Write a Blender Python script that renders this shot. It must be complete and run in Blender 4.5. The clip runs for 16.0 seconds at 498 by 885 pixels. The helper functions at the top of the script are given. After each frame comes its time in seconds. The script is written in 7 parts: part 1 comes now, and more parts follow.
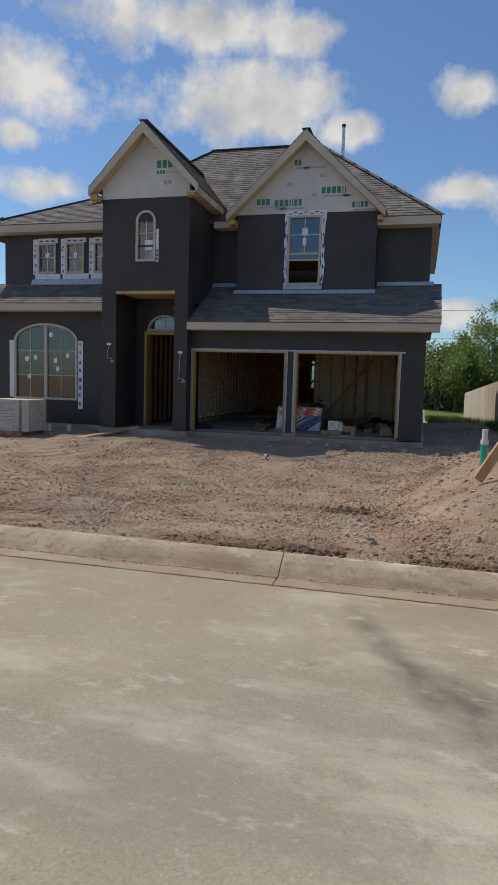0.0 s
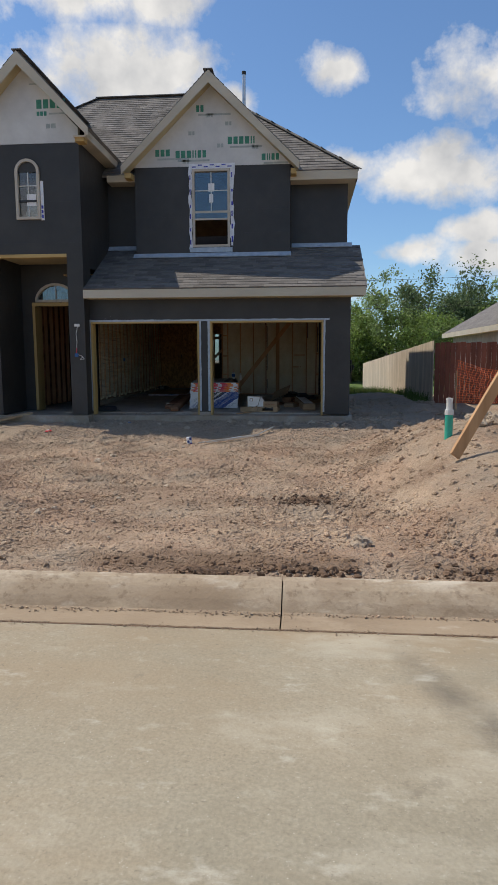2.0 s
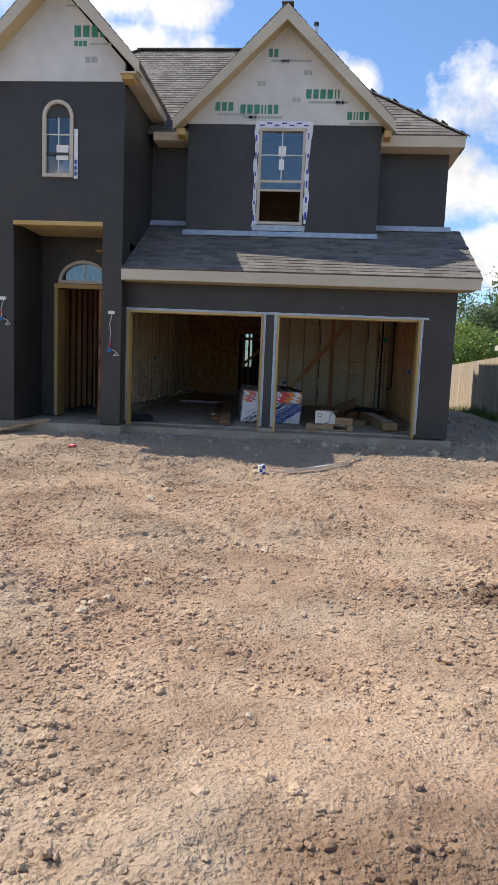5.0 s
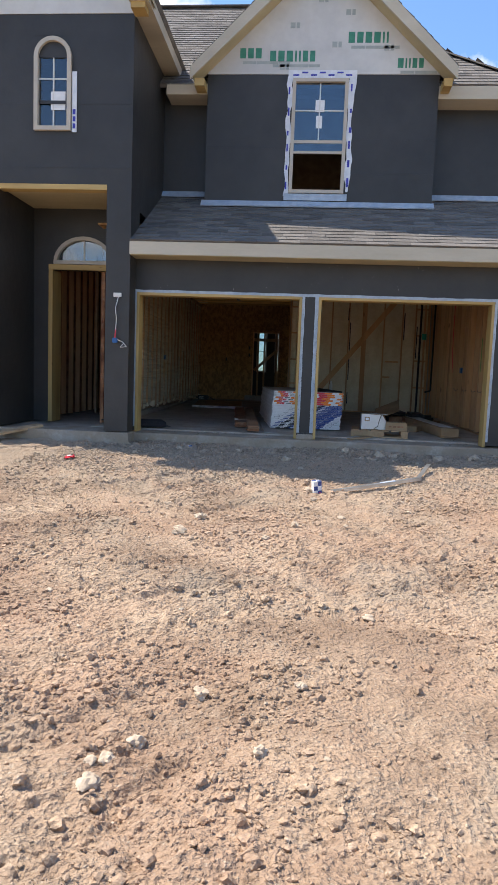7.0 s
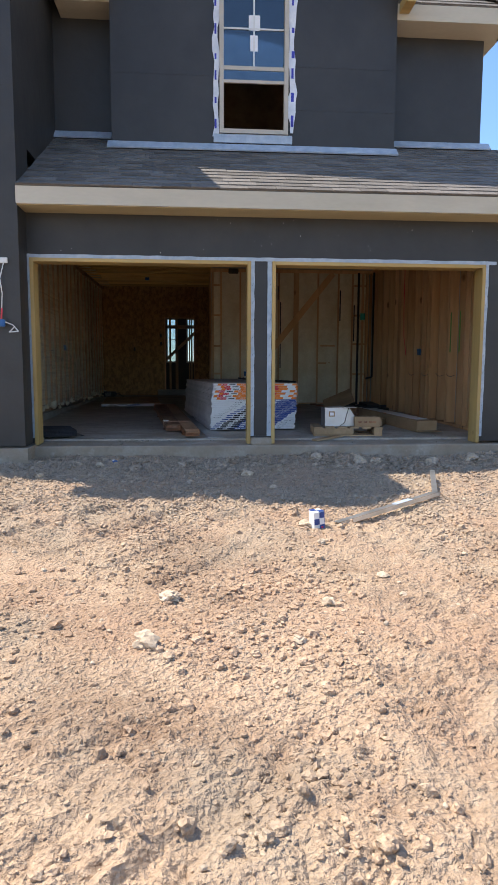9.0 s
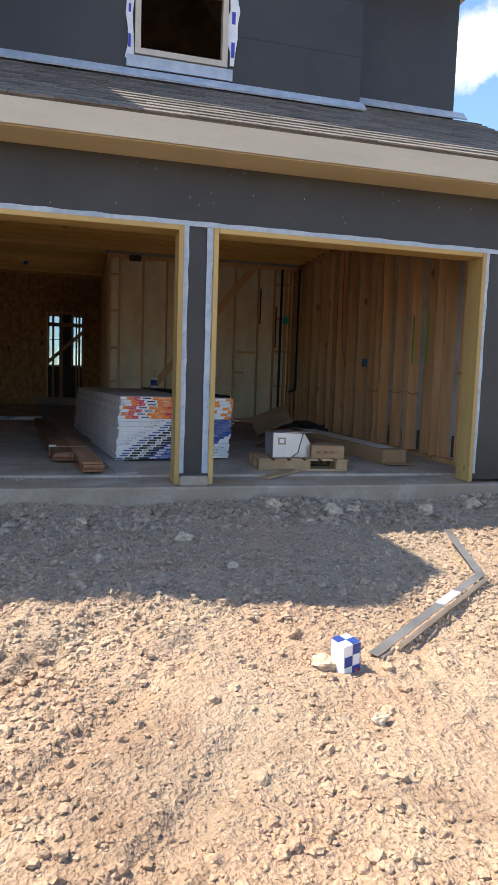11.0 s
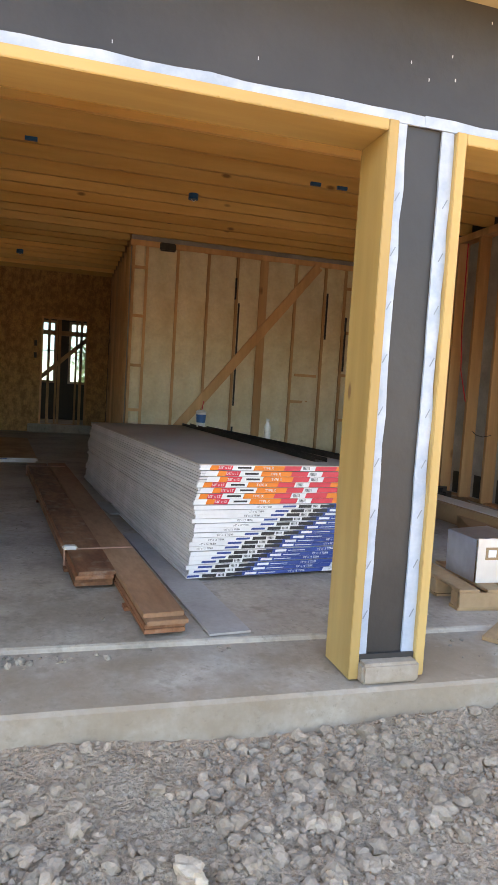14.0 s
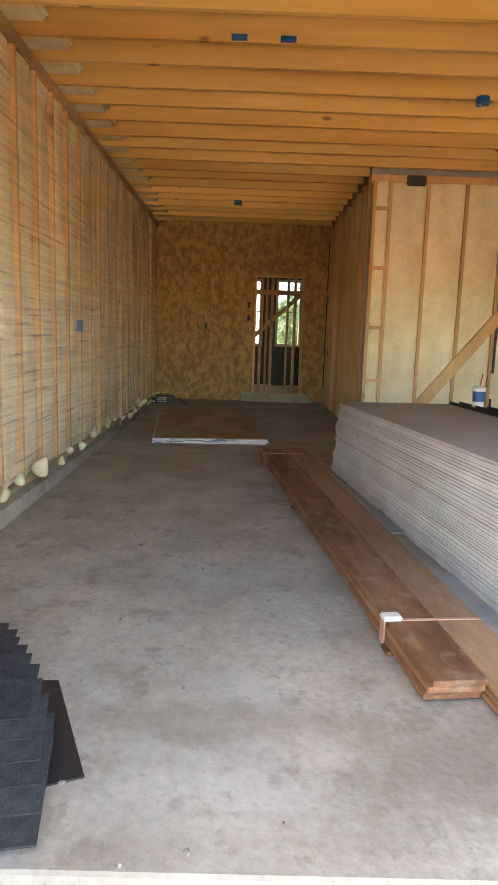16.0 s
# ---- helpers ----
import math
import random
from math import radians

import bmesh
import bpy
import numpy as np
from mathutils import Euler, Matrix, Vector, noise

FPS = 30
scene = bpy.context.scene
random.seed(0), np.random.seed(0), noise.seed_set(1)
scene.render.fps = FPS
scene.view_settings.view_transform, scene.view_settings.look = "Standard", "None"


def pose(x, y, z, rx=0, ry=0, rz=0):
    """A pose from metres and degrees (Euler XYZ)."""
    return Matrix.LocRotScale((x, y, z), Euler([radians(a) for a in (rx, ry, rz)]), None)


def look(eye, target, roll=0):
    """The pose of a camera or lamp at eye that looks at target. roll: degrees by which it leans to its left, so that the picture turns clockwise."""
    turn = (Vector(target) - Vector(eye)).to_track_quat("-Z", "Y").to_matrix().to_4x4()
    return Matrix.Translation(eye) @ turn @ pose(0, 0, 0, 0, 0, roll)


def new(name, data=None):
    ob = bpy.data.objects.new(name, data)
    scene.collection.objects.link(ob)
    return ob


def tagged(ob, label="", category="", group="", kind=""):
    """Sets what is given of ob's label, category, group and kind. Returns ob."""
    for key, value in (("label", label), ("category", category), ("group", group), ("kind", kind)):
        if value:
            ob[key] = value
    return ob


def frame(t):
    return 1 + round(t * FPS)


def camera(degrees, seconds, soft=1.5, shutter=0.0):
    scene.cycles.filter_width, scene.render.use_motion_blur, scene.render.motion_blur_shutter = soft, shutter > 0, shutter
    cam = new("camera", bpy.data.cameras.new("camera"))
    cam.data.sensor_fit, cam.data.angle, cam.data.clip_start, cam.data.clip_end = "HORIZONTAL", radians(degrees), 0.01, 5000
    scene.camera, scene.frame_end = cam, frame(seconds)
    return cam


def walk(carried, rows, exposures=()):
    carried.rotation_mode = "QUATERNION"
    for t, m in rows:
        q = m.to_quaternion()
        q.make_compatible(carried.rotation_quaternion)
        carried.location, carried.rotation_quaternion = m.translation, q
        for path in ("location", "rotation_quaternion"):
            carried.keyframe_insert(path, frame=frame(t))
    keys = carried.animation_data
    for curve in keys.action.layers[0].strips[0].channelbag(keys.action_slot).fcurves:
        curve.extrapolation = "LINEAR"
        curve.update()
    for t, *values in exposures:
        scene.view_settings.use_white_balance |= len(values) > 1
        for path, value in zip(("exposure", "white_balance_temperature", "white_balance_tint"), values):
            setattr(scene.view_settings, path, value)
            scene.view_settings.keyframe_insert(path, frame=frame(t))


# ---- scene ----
cam = camera(42.0, 16.0)
PATH = [
    (0, (3.216, -16.543, 1.393), (2.712, -14.617, 1.201), 1.7),
    (0.5, (2.992, -16.236, 1.325), (2.525, -14.304, 1.101), 1.3),
    (1, (2.759, -15.873, 1.324), (2.437, -13.906, 1.17), 3.7),
    (1.5, (2.499, -15.475, 1.295), (2.312, -13.498, 1.061), 2.0),
    (2, (2.263, -15.073, 1.282), (2.092, -13.096, 1.026), -0.2),
    (2.5, (1.973, -14.621, 1.28), (1.893, -12.643, 0.991), 2.5),
    (3, (1.7, -14.206, 1.292), (1.7, -12.224, 1.022), 2.9),
    (3.2, (1.603, -13.942, 1.335), (1.562, -11.952, 1.139), 2.3),
    (3.5, (1.422, -13.698, 1.338), (1.255, -11.713, 1.16), 2.5),
    (4, (1.159, -13.21, 1.333), (1.02, -11.232, 1.072), 1.4),
    (4.5, (0.928, -12.783, 1.311), (0.868, -10.801, 1.05), -0.1),
    (5, (0.653, -12.16, 1.247), (0.487, -10.181, 1.004), 2.4),
    (5.2, (0.551, -11.937, 1.241), (0.371, -9.959, 1.013), 2.3),
    (7.3, (-0.195, -9.762, 0.926), (-0.352, -7.778, 0.727), 2.3),
    (7.5, (-0.263, -9.531, 0.933), (-0.407, -7.544, 0.766), 4.7),
    (8, (-0.447, -8.932, 0.906), (-0.453, -6.941, 0.716), 2.9),
    (8.2, (-0.515, -8.701, 0.865), (-0.468, -6.714, 0.641), 1.9),
    (10.3, (-1.083, -6.347, 0.958), (-0.735, -4.389, 0.744), 2.4),
    (10.5, (-1.061, -6.074, 0.951), (-0.637, -4.13, 0.751), 3.0),
    (11, (-1.024, -5.507, 0.911), (-0.516, -3.583, 0.713), 1.9),
    (11.5, (-1.092, -4.978, 0.939), (-0.708, -3.025, 0.735), 3.2),
    (12, (-1.144, -4.432, 0.949), (-0.648, -2.5, 0.801), 2.4),
    (12.5, (-1.152, -3.854, 1.017), (-0.591, -1.939, 0.871), 2.0),
    (13, (-1.244, -3.332, 1.017), (-0.603, -1.446, 0.84), 4.6),
    (13.5, (-1.299, -2.824, 1.029), (-0.61, -0.955, 0.852), 3.1),
    (14, (-1.372, -2.317, 1.096), (-0.811, -0.403, 0.944), 3.5),
    (14.5, (-1.575, -1.906, 1.129), (-1.074, 0.018, 0.912), 2.1),
    (15, (-1.693, -1.622, 1.174), (-1.235, 0.307, 0.909), 1.8),
    (15.5, (-1.798, -1.214, 1.16), (-1.55, 0.743, 0.832), 2.5),
    (16, (-1.905, -0.895, 1.211), (-1.883, 1.08, 0.894), 1.9),
]
walk(cam, [(t, look(eye, target, roll)) for t, eye, target, roll in PATH],
     exposures=[(0, 0.22, 7000, 10), (0.5, 0.38, 7050, 10), (1.0, 0.46, 7050, 10), (1.5, 0.46, 7050, 10), (3.5, 0.72, 7250, 11), (4.5, 0.96, 7250, 12), (5.2, 1.15, 7150, 12), (7.5, 1.48, 7050, 12), (8.2, 1.55, 7100, 12),
                (10.5, 1.70, 7400, 12), (12.0, 2.18, 8300, 17), (12.5, 2.46, 8900, 17), (13.0, 2.76, 9400, 16), (14.0, 3.30, 9500, 15), (14.5, 3.58, 9800, 16), (16.0, 4.70, 10800, 16)])


# ---- light ----
SUN_DIR = Vector((-0.557, 0.205, 1.0)).normalized()
sun = new("sun", bpy.data.lights.new("sun", "SUN"))
sun.data.energy, sun.data.angle, sun.data.color = 2.75, radians(0.53), (1.0, 0.95, 0.87)
sun.matrix_world = look(SUN_DIR * 50, (0, 0, 0))

world = bpy.data.worlds.new("sky")
world.use_nodes = True
scene.world = world
wn, wl = world.node_tree.nodes, world.node_tree.links
wn.clear()
w_out, w_bg, w_sky = wn.new("ShaderNodeOutputWorld"), wn.new("ShaderNodeBackground"), wn.new("ShaderNodeTexSky")
w_sky.sky_type, w_sky.sun_disc = "NISHITA", False
w_sky.sun_elevation, w_sky.sun_rotation = math.asin(SUN_DIR.z), math.atan2(SUN_DIR.x, SUN_DIR.y)
w_sky.air_density, w_sky.dust_density, w_sky.ozone_density = 1.0, 0.4, 2.5
# clouds: (azimuth, height, half width, half height) in degrees
CLOUDS = [
    (-15.6, 22.2, 7.1, 3.2),
    (-20.0, 27.0, 10.8, 2.1),
    (-12.0, 26.8, 4.2, 1.6),
    (-33.5, 21.8, 3.9, 3.2),
    (-34.3, 18.5, 1.7, 1.4),
    (-32.6, 14.8, 4.0, 1.4),
    (2.7, 22.4, 2.5, 1.5),
    (-6.6, 20.2, 2.8, 1.3),
    (3.2, 15.4, 3.9, 1.2),
    (12.2, 14.6, 7.2, 2.1),
    (10.9, 16.0, 2.7, 1.4),
    (14.9, 21.1, 4.3, 2.9),
    (8.7, 8.8, 2.8, 1.2),
    (16.2, 8.0, 5.2, 1.4),
    (15.5, 10.4, 3.9, 1.2),
    (2.1, 5.8, 2.7, 1.2),
    (32.4, 24.9, 2.9, 2.6),
    (100.5, 34.0, 7.3, 4.4),
    (-147.8, 12.0, 4.1, 5.3),
    (106.7, 19.8, 13.0, 3.9),
    (-87.1, 30.9, 9.8, 2.6),
    (-145.2, 48.9, 8.7, 5.0),
    (-134.6, 11.9, 10.8, 4.4),
    (118.8, 10.4, 11.8, 3.9),
    (-121.0, 49.4, 10.4, 5.7),
    (145.7, 45.8, 8.0, 5.7),
    (-74.9, 13.5, 5.2, 2.9),
    (-49.9, 29.1, 9.6, 3.2),
    (-159.7, 50.6, 10.1, 5.7),
    (-81.4, 54.6, 10.0, 2.7),
    (-80.1, 53.4, 12.1, 4.3),
    (-122.4, 18.7, 11.5, 4.3),
    (114.1, 11.9, 11.7, 6.0),
    (57.5, 45.8, 7.7, 2.6),
    (116.6, 44.4, 11.9, 2.2),
    (-151.0, 11.1, 10.5, 3.3),
    (-74.3, 54.1, 8.5, 6.0),
    (121.2, 12.5, 9.4, 2.1),
    (88.8, 27.8, 9.5, 2.6),
    (44.2, 48.9, 6.8, 5.8),
    (-69.8, 26.4, 8.1, 4.1),
    (-142.6, 36.4, 9.0, 4.5),
]


def wmath(op, a, b=None):
    nd = wn.new("ShaderNodeMath")
    nd.operation = op
    for k, v in enumerate((a, b)):
        if v is None:
            continue
        if isinstance(v, (int, float)):
            nd.inputs[k].default_value = v
        else:
            wl.new(v, nd.inputs[k])
    return nd.outputs[0]


w_tc, w_sep, w_comb = wn.new("ShaderNodeTexCoord"), wn.new("ShaderNodeSeparateXYZ"), wn.new("ShaderNodeCombineXYZ")
wl.new(w_tc.outputs["Generated"], w_sep.inputs[0])
wl.new(wmath("DEGREES", wmath("ARCTAN2", w_sep.outputs["X"], w_sep.outputs["Y"])), w_comb.inputs[0])
wl.new(wmath("DEGREES", wmath("ARCSINE", w_sep.outputs["Z"])), w_comb.inputs[1])
w_n1 = wn.new("ShaderNodeTexNoise")
w_n1.inputs["Scale"].default_value, w_n1.inputs["Detail"].default_value, w_n1.inputs["Roughness"].default_value = 0.16, 10, 0.62
wl.new(w_comb.outputs[0], w_n1.inputs["Vector"])
near = None
for c_az, c_el, c_rx, c_ry in CLOUDS:
    c_mp, c_len = wn.new("ShaderNodeMapping"), wn.new("ShaderNodeVectorMath")
    c_mp.inputs["Location"].default_value = (-c_az / c_rx, -c_el / c_ry, 0)
    c_mp.inputs["Scale"].default_value = (1 / c_rx, 1 / c_ry, 0)
    c_len.operation = "LENGTH"
    wl.new(w_comb.outputs[0], c_mp.inputs[0])
    wl.new(c_mp.outputs[0], c_len.inputs[0])
    near = c_len.outputs["Value"] if near is None else wmath("MINIMUM", near, c_len.outputs["Value"])
body = wmath("SUBTRACT", wmath("MULTIPLY", w_n1.outputs[0], 3.3), wmath("ADD", near, 0.12))
w_ramp, w_shade, w_mix, w_scale = wn.new("ShaderNodeValToRGB"), wn.new("ShaderNodeValToRGB"), wn.new("ShaderNodeMix"), wn.new("ShaderNodeMix")
w_ramp.color_ramp.elements[0].position, w_ramp.color_ramp.elements[1].position = 0.28, 1.15
wl.new(body, w_ramp.inputs[0])
w_scale.data_type = w_mix.data_type = "RGBA"
w_scale.blend_type = "MULTIPLY"
w_scale.inputs["Factor"].default_value = 1.0
wl.new(w_sky.outputs[0], w_scale.inputs[6])
w_scale.inputs[7].default_value = (0.064, 0.083, 0.102, 1)
wl.new(w_ramp.outputs[0], w_mix.inputs["Factor"])
wl.new(w_scale.outputs[2], w_mix.inputs[6])
w_n2 = wn.new("ShaderNodeTexNoise")
w_n2.inputs["Scale"].default_value, w_n2.inputs["Detail"].default_value = 0.20, 5
wl.new(w_comb.outputs[0], w_n2.inputs["Vector"])
w_shade.color_ramp.elements[0].position, w_shade.color_ramp.elements[0].color = 0.30, (0.36, 0.385, 0.43, 1)
w_shade.color_ramp.elements[1].position, w_shade.color_ramp.elements[1].color = 0.60, (0.60, 0.615, 0.64, 1)
wl.new(w_n2.outputs[0], w_shade.inputs[0])
wl.new(w_shade.outputs[0], w_mix.inputs[7])
wl.new(w_mix.outputs[2], w_bg.inputs[0])
w_bg.inputs[1].default_value = 1.0
wl.new(w_bg.outputs[0], w_out.inputs[0])


# ---- materials ----
def mat(name, c1, c2, scale=6.0, rough=0.8, bump=0.15, bscale=40.0, metal=0.0, lo=0.35, hi=0.65,
        stretch=(1, 1, 1), fine=0.25, rand=0.0, island=0.0, bdist=0.01, knots=0.0):
    """Two tones mixed by broad noise, fine grain over it, and relief."""
    m = bpy.data.materials.new(name)
    m.use_nodes = True
    n, l = m.node_tree.nodes, m.node_tree.links
    bsdf = n["Principled BSDF"]
    tc, mp = n.new("ShaderNodeTexCoord"), n.new("ShaderNodeMapping")
    mp.inputs["Scale"].default_value = stretch
    l.new(tc.outputs["Object"], mp.inputs[0])
    big, ramp = n.new("ShaderNodeTexNoise"), n.new("ShaderNodeValToRGB")
    big.inputs["Scale"].default_value, big.inputs["Detail"].default_value = scale, 8
    big.inputs["Roughness"].default_value = 0.6
    l.new(mp.outputs[0], big.inputs["Vector"])
    ramp.color_ramp.elements[0].position, ramp.color_ramp.elements[0].color = lo, (*c1, 1)
    ramp.color_ramp.elements[1].position, ramp.color_ramp.elements[1].color = hi, (*c2, 1)
    l.new(big.outputs[0], ramp.inputs[0])
    grain, gr = n.new("ShaderNodeTexNoise"), n.new("ShaderNodeMapRange")
    grain.inputs["Scale"].default_value, grain.inputs["Detail"].default_value = bscale, 5
    l.new(mp.outputs[0], grain.inputs["Vector"])
    gr.inputs["To Min"].default_value, gr.inputs["To Max"].default_value = 1 - fine, 1 + fine
    l.new(grain.outputs[0], gr.inputs["Value"])
    mul = n.new("ShaderNodeMix")
    mul.data_type, mul.blend_type = "RGBA", "MULTIPLY"
    mul.inputs["Factor"].default_value = 1.0
    l.new(ramp.outputs[0], mul.inputs[6])
    l.new(gr.outputs[0], mul.inputs[7])
    last = mul.outputs[2]
    if knots:
        vo, lt, kmix = n.new("ShaderNodeTexVoronoi"), n.new("ShaderNodeMapRange"), n.new("ShaderNodeMix")
        vo.inputs["Scale"].default_value = knots
        km = n.new("ShaderNodeMapping")
        km.inputs["Scale"].default_value = tuple(0.45 if a < 0.5 else 1.0 for a in stretch)
        l.new(tc.outputs["Object"], km.inputs[0])
        l.new(km.outputs[0], vo.inputs["Vector"])
        l.new(vo.outputs["Distance"], lt.inputs["Value"])
        lt.inputs["From Min"].default_value, lt.inputs["From Max"].default_value = 0.05, 0.11
        lt.inputs["To Min"].default_value, lt.inputs["To Max"].default_value = 0.75, 0.0
        kmix.data_type = "RGBA"
        l.new(lt.outputs[0], kmix.inputs["Factor"])
        l.new(last, kmix.inputs[6])
        kmix.inputs[7].default_value = (0.13, 0.05, 0.02, 1)
        last = kmix.outputs[2]
    if rand or island:
        src = n.new("ShaderNodeObjectInfo").outputs["Random"] if rand else n.new("ShaderNodeNewGeometry").outputs["Random Per Island"]
        amount = rand or island
        mr, mul2 = n.new("ShaderNodeMapRange"), n.new("ShaderNodeMix")
        mr.inputs["To Min"].default_value, mr.inputs["To Max"].default_value = 1 - amount, 1 + amount
        l.new(src, mr.inputs["Value"])
        mul2.data_type, mul2.blend_type = "RGBA", "MULTIPLY"
        mul2.inputs["Factor"].default_value = 1.0
        l.new(last, mul2.inputs[6])
        l.new(mr.outputs[0], mul2.inputs[7])
        last = mul2.outputs[2]
    l.new(last, bsdf.inputs["Base Color"])
    bsdf.inputs["Roughness"].default_value, bsdf.inputs["Metallic"].default_value = rough, metal
    if bump:
        b = n.new("ShaderNodeBump")
        b.inputs["Strength"].default_value, b.inputs["Distance"].default_value = bump, bdist
        l.new(grain.outputs[0], b.inputs["Height"])
        l.new(b.outputs[0], bsdf.inputs["Normal"])
    return m


def layer(m, colour, scale, lo, hi, amount, stretch=(1, 1, 1), zone=None):
    """Stains, scuffs or painted crevices of another tone, in patches, over a material's colour."""
    n, l = m.node_tree.nodes, m.node_tree.links
    base = n["Principled BSDF"].inputs["Base Color"]
    tc, mp, nz, mr, mix = n.new("ShaderNodeTexCoord"), n.new("ShaderNodeMapping"), n.new("ShaderNodeTexNoise"), n.new("ShaderNodeMapRange"), n.new("ShaderNodeMix")
    mp.inputs["Scale"].default_value, mp.inputs["Location"].default_value = stretch, (scale * 3.1, scale * 1.7, 0.4)
    nz.inputs["Scale"].default_value, nz.inputs["Detail"].default_value, nz.inputs["Roughness"].default_value = scale, 9, 0.65
    mr.inputs["From Min"].default_value, mr.inputs["From Max"].default_value, mr.inputs["To Max"].default_value = lo, hi, amount
    l.new(tc.outputs["Object"], mp.inputs[0])
    l.new(mp.outputs[0], nz.inputs["Vector"])
    l.new(nz.outputs[0], mr.inputs["Value"])
    mix.data_type = "RGBA"
    cover = mr.outputs[0]
    if zone:
        sep, ramp, by = n.new("ShaderNodeSeparateXYZ"), n.new("ShaderNodeMapRange"), n.new("ShaderNodeMath")
        by.operation = "MULTIPLY"
        l.new(tc.outputs["Object"], sep.inputs[0])
        l.new(sep.outputs["Y"], ramp.inputs["Value"])
        ramp.inputs["From Min"].default_value, ramp.inputs["From Max"].default_value = zone
        l.new(cover, by.inputs[0])
        l.new(ramp.outputs[0], by.inputs[1])
        cover = by.outputs[0]
    l.new(cover, mix.inputs["Factor"])
    l.new(base.links[0].from_socket, mix.inputs[6])
    mix.inputs[7].default_value = (*colour, 1)
    l.new(mix.outputs[2], base)


def patch(m, colour, cx, cy, rx, ry, amount, ragged=2.2):
    """One ragged stain or toned patch about (cx, cy), rx by ry metres."""
    n, l = m.node_tree.nodes, m.node_tree.links
    base = n["Principled BSDF"].inputs["Base Color"]
    tc, mp, ln, nz = n.new("ShaderNodeTexCoord"), n.new("ShaderNodeMapping"), n.new("ShaderNodeVectorMath"), n.new("ShaderNodeTexNoise")
    mp.inputs["Location"].default_value, mp.inputs["Scale"].default_value = (-cx / rx, -cy / ry, 0), (1 / rx, 1 / ry, 0)
    ln.operation = "LENGTH"
    nz.inputs["Scale"].default_value, nz.inputs["Detail"].default_value, nz.inputs["Roughness"].default_value = 2.4, 8, 0.7
    l.new(tc.outputs["Object"], mp.inputs[0])
    l.new(mp.outputs[0], ln.inputs[0])
    l.new(tc.outputs["Object"], nz.inputs["Vector"])
    ad, mr, mix = n.new("ShaderNodeMath"), n.new("ShaderNodeMapRange"), n.new("ShaderNodeMix")
    ad.operation, ad.inputs[1].default_value = "MULTIPLY_ADD", ragged
    l.new(nz.outputs[0], ad.inputs[0])
    l.new(ln.outputs["Value"], ad.inputs[2])
    l.new(ad.outputs[0], mr.inputs["Value"])
    mr.inputs["From Min"].default_value, mr.inputs["From Max"].default_value = 0.5 + ragged / 2, 1.15 + ragged / 2
    mr.inputs["To Min"].default_value, mr.inputs["To Max"].default_value = amount, 0.0
    mix.data_type = "RGBA"
    l.new(mr.outputs[0], mix.inputs["Factor"])
    l.new(base.links[0].from_socket, mix.inputs[6])
    mix.inputs[7].default_value = (*colour, 1)
    l.new(mix.outputs[2], base)


def soil(name, island=0.0, bump=0.9):
    """Bare yard soil: broad tones, crumbs, crevice shade put into the colour, pale dust towards the slab, damp and
    darker patches.
    """
    m = mat(name, (0.253, 0.164, 0.105), (0.495, 0.365, 0.252), 1.3, 0.95, bump, 52, lo=0.33, hi=0.66, fine=0.55, bdist=0.05, island=island)
    layer(m, (0.36, 0.295, 0.222), 5.0, 0.22, 0.56, 0.8, zone=(-4.2, -1.8))
    layer(m, (0.456, 0.299, 0.199), 0.7, 0.45, 0.62, 0.6)
    layer(m, (0.609, 0.510, 0.385), 42, 0.57, 0.66, 0.5)
    # dark specks that put the shade of small crevices into the colour
    layer(m, (0.143, 0.093, 0.060), 19, 0.56, 0.66, 0.65)
    layer(m, (0.185, 0.121, 0.076), 1.1, 0.55, 0.70, 0.5, (0.7, 1.3, 1))
    layer(m, (0.532, 0.426, 0.314), 3.1, 0.58, 0.72, 0.5)
    layer(m, (0.376, 0.306, 0.226), 0.75, 0.52, 0.64, 0.55, (1.2, 0.8, 1))
    patch(m, (0.167, 0.102, 0.059), 1.7, -10.35, 1.25, 0.55, 0.75)
    patch(m, (0.124, 0.076, 0.046), 2.3, -7.2, 0.35, 0.3, 0.8)
    patch(m, (0.149, 0.091, 0.055), 3.9, -10.6, 0.9, 0.4, 0.7)
    # darker ground in front of the right house corner
    patch(m, (0.161, 0.102, 0.064), 4.6, -2.2, 1.6, 1.6, 0.5)
    patch(m, (0.210, 0.137, 0.088), -1.6, -9.2, 1.2, 0.5, 0.5)
    patch(m, (0.210, 0.137, 0.088), 0.2, -6.7, 0.6, 0.4, 0.45)
    return m


DIRT = soil("dirt")
CLOD = soil("clod", 0.16, 0.5)
CLOD_DARK = mat("clod_dark", (0.10, 0.060, 0.036), (0.20, 0.125, 0.078), 5, 0.95, 0.6, 60, fine=0.4, island=0.25)
GRAVEL = mat("gravel", (0.265, 0.203, 0.148), (0.39, 0.308, 0.232), 4, 0.95, 0.7, 70, fine=0.35, island=0.2)
DEBRIS = mat("floor_debris", (0.19, 0.16, 0.125), (0.34, 0.295, 0.235), 9, 0.95, 0.6, 70, fine=0.3, island=0.25)
LIMESTONE = mat("limestone", (0.40, 0.315, 0.228), (0.50, 0.41, 0.31), 6, 0.9, 0.5, 60, fine=0.25, island=0.12)
STREET = mat("street_concrete", (0.275, 0.240, 0.171), (0.372, 0.333, 0.249), 0.7, 0.9, 0.35, 70, lo=0.3, hi=0.7, fine=0.4)
layer(STREET, (0.328, 0.243, 0.149), 1.2, 0.30, 0.55, 0.8, (0.4, 1, 1), zone=(-13.3, -11.6))
layer(STREET, (0.241, 0.214, 0.154), 0.55, 0.46, 0.62, 0.75, (0.5, 1, 1))
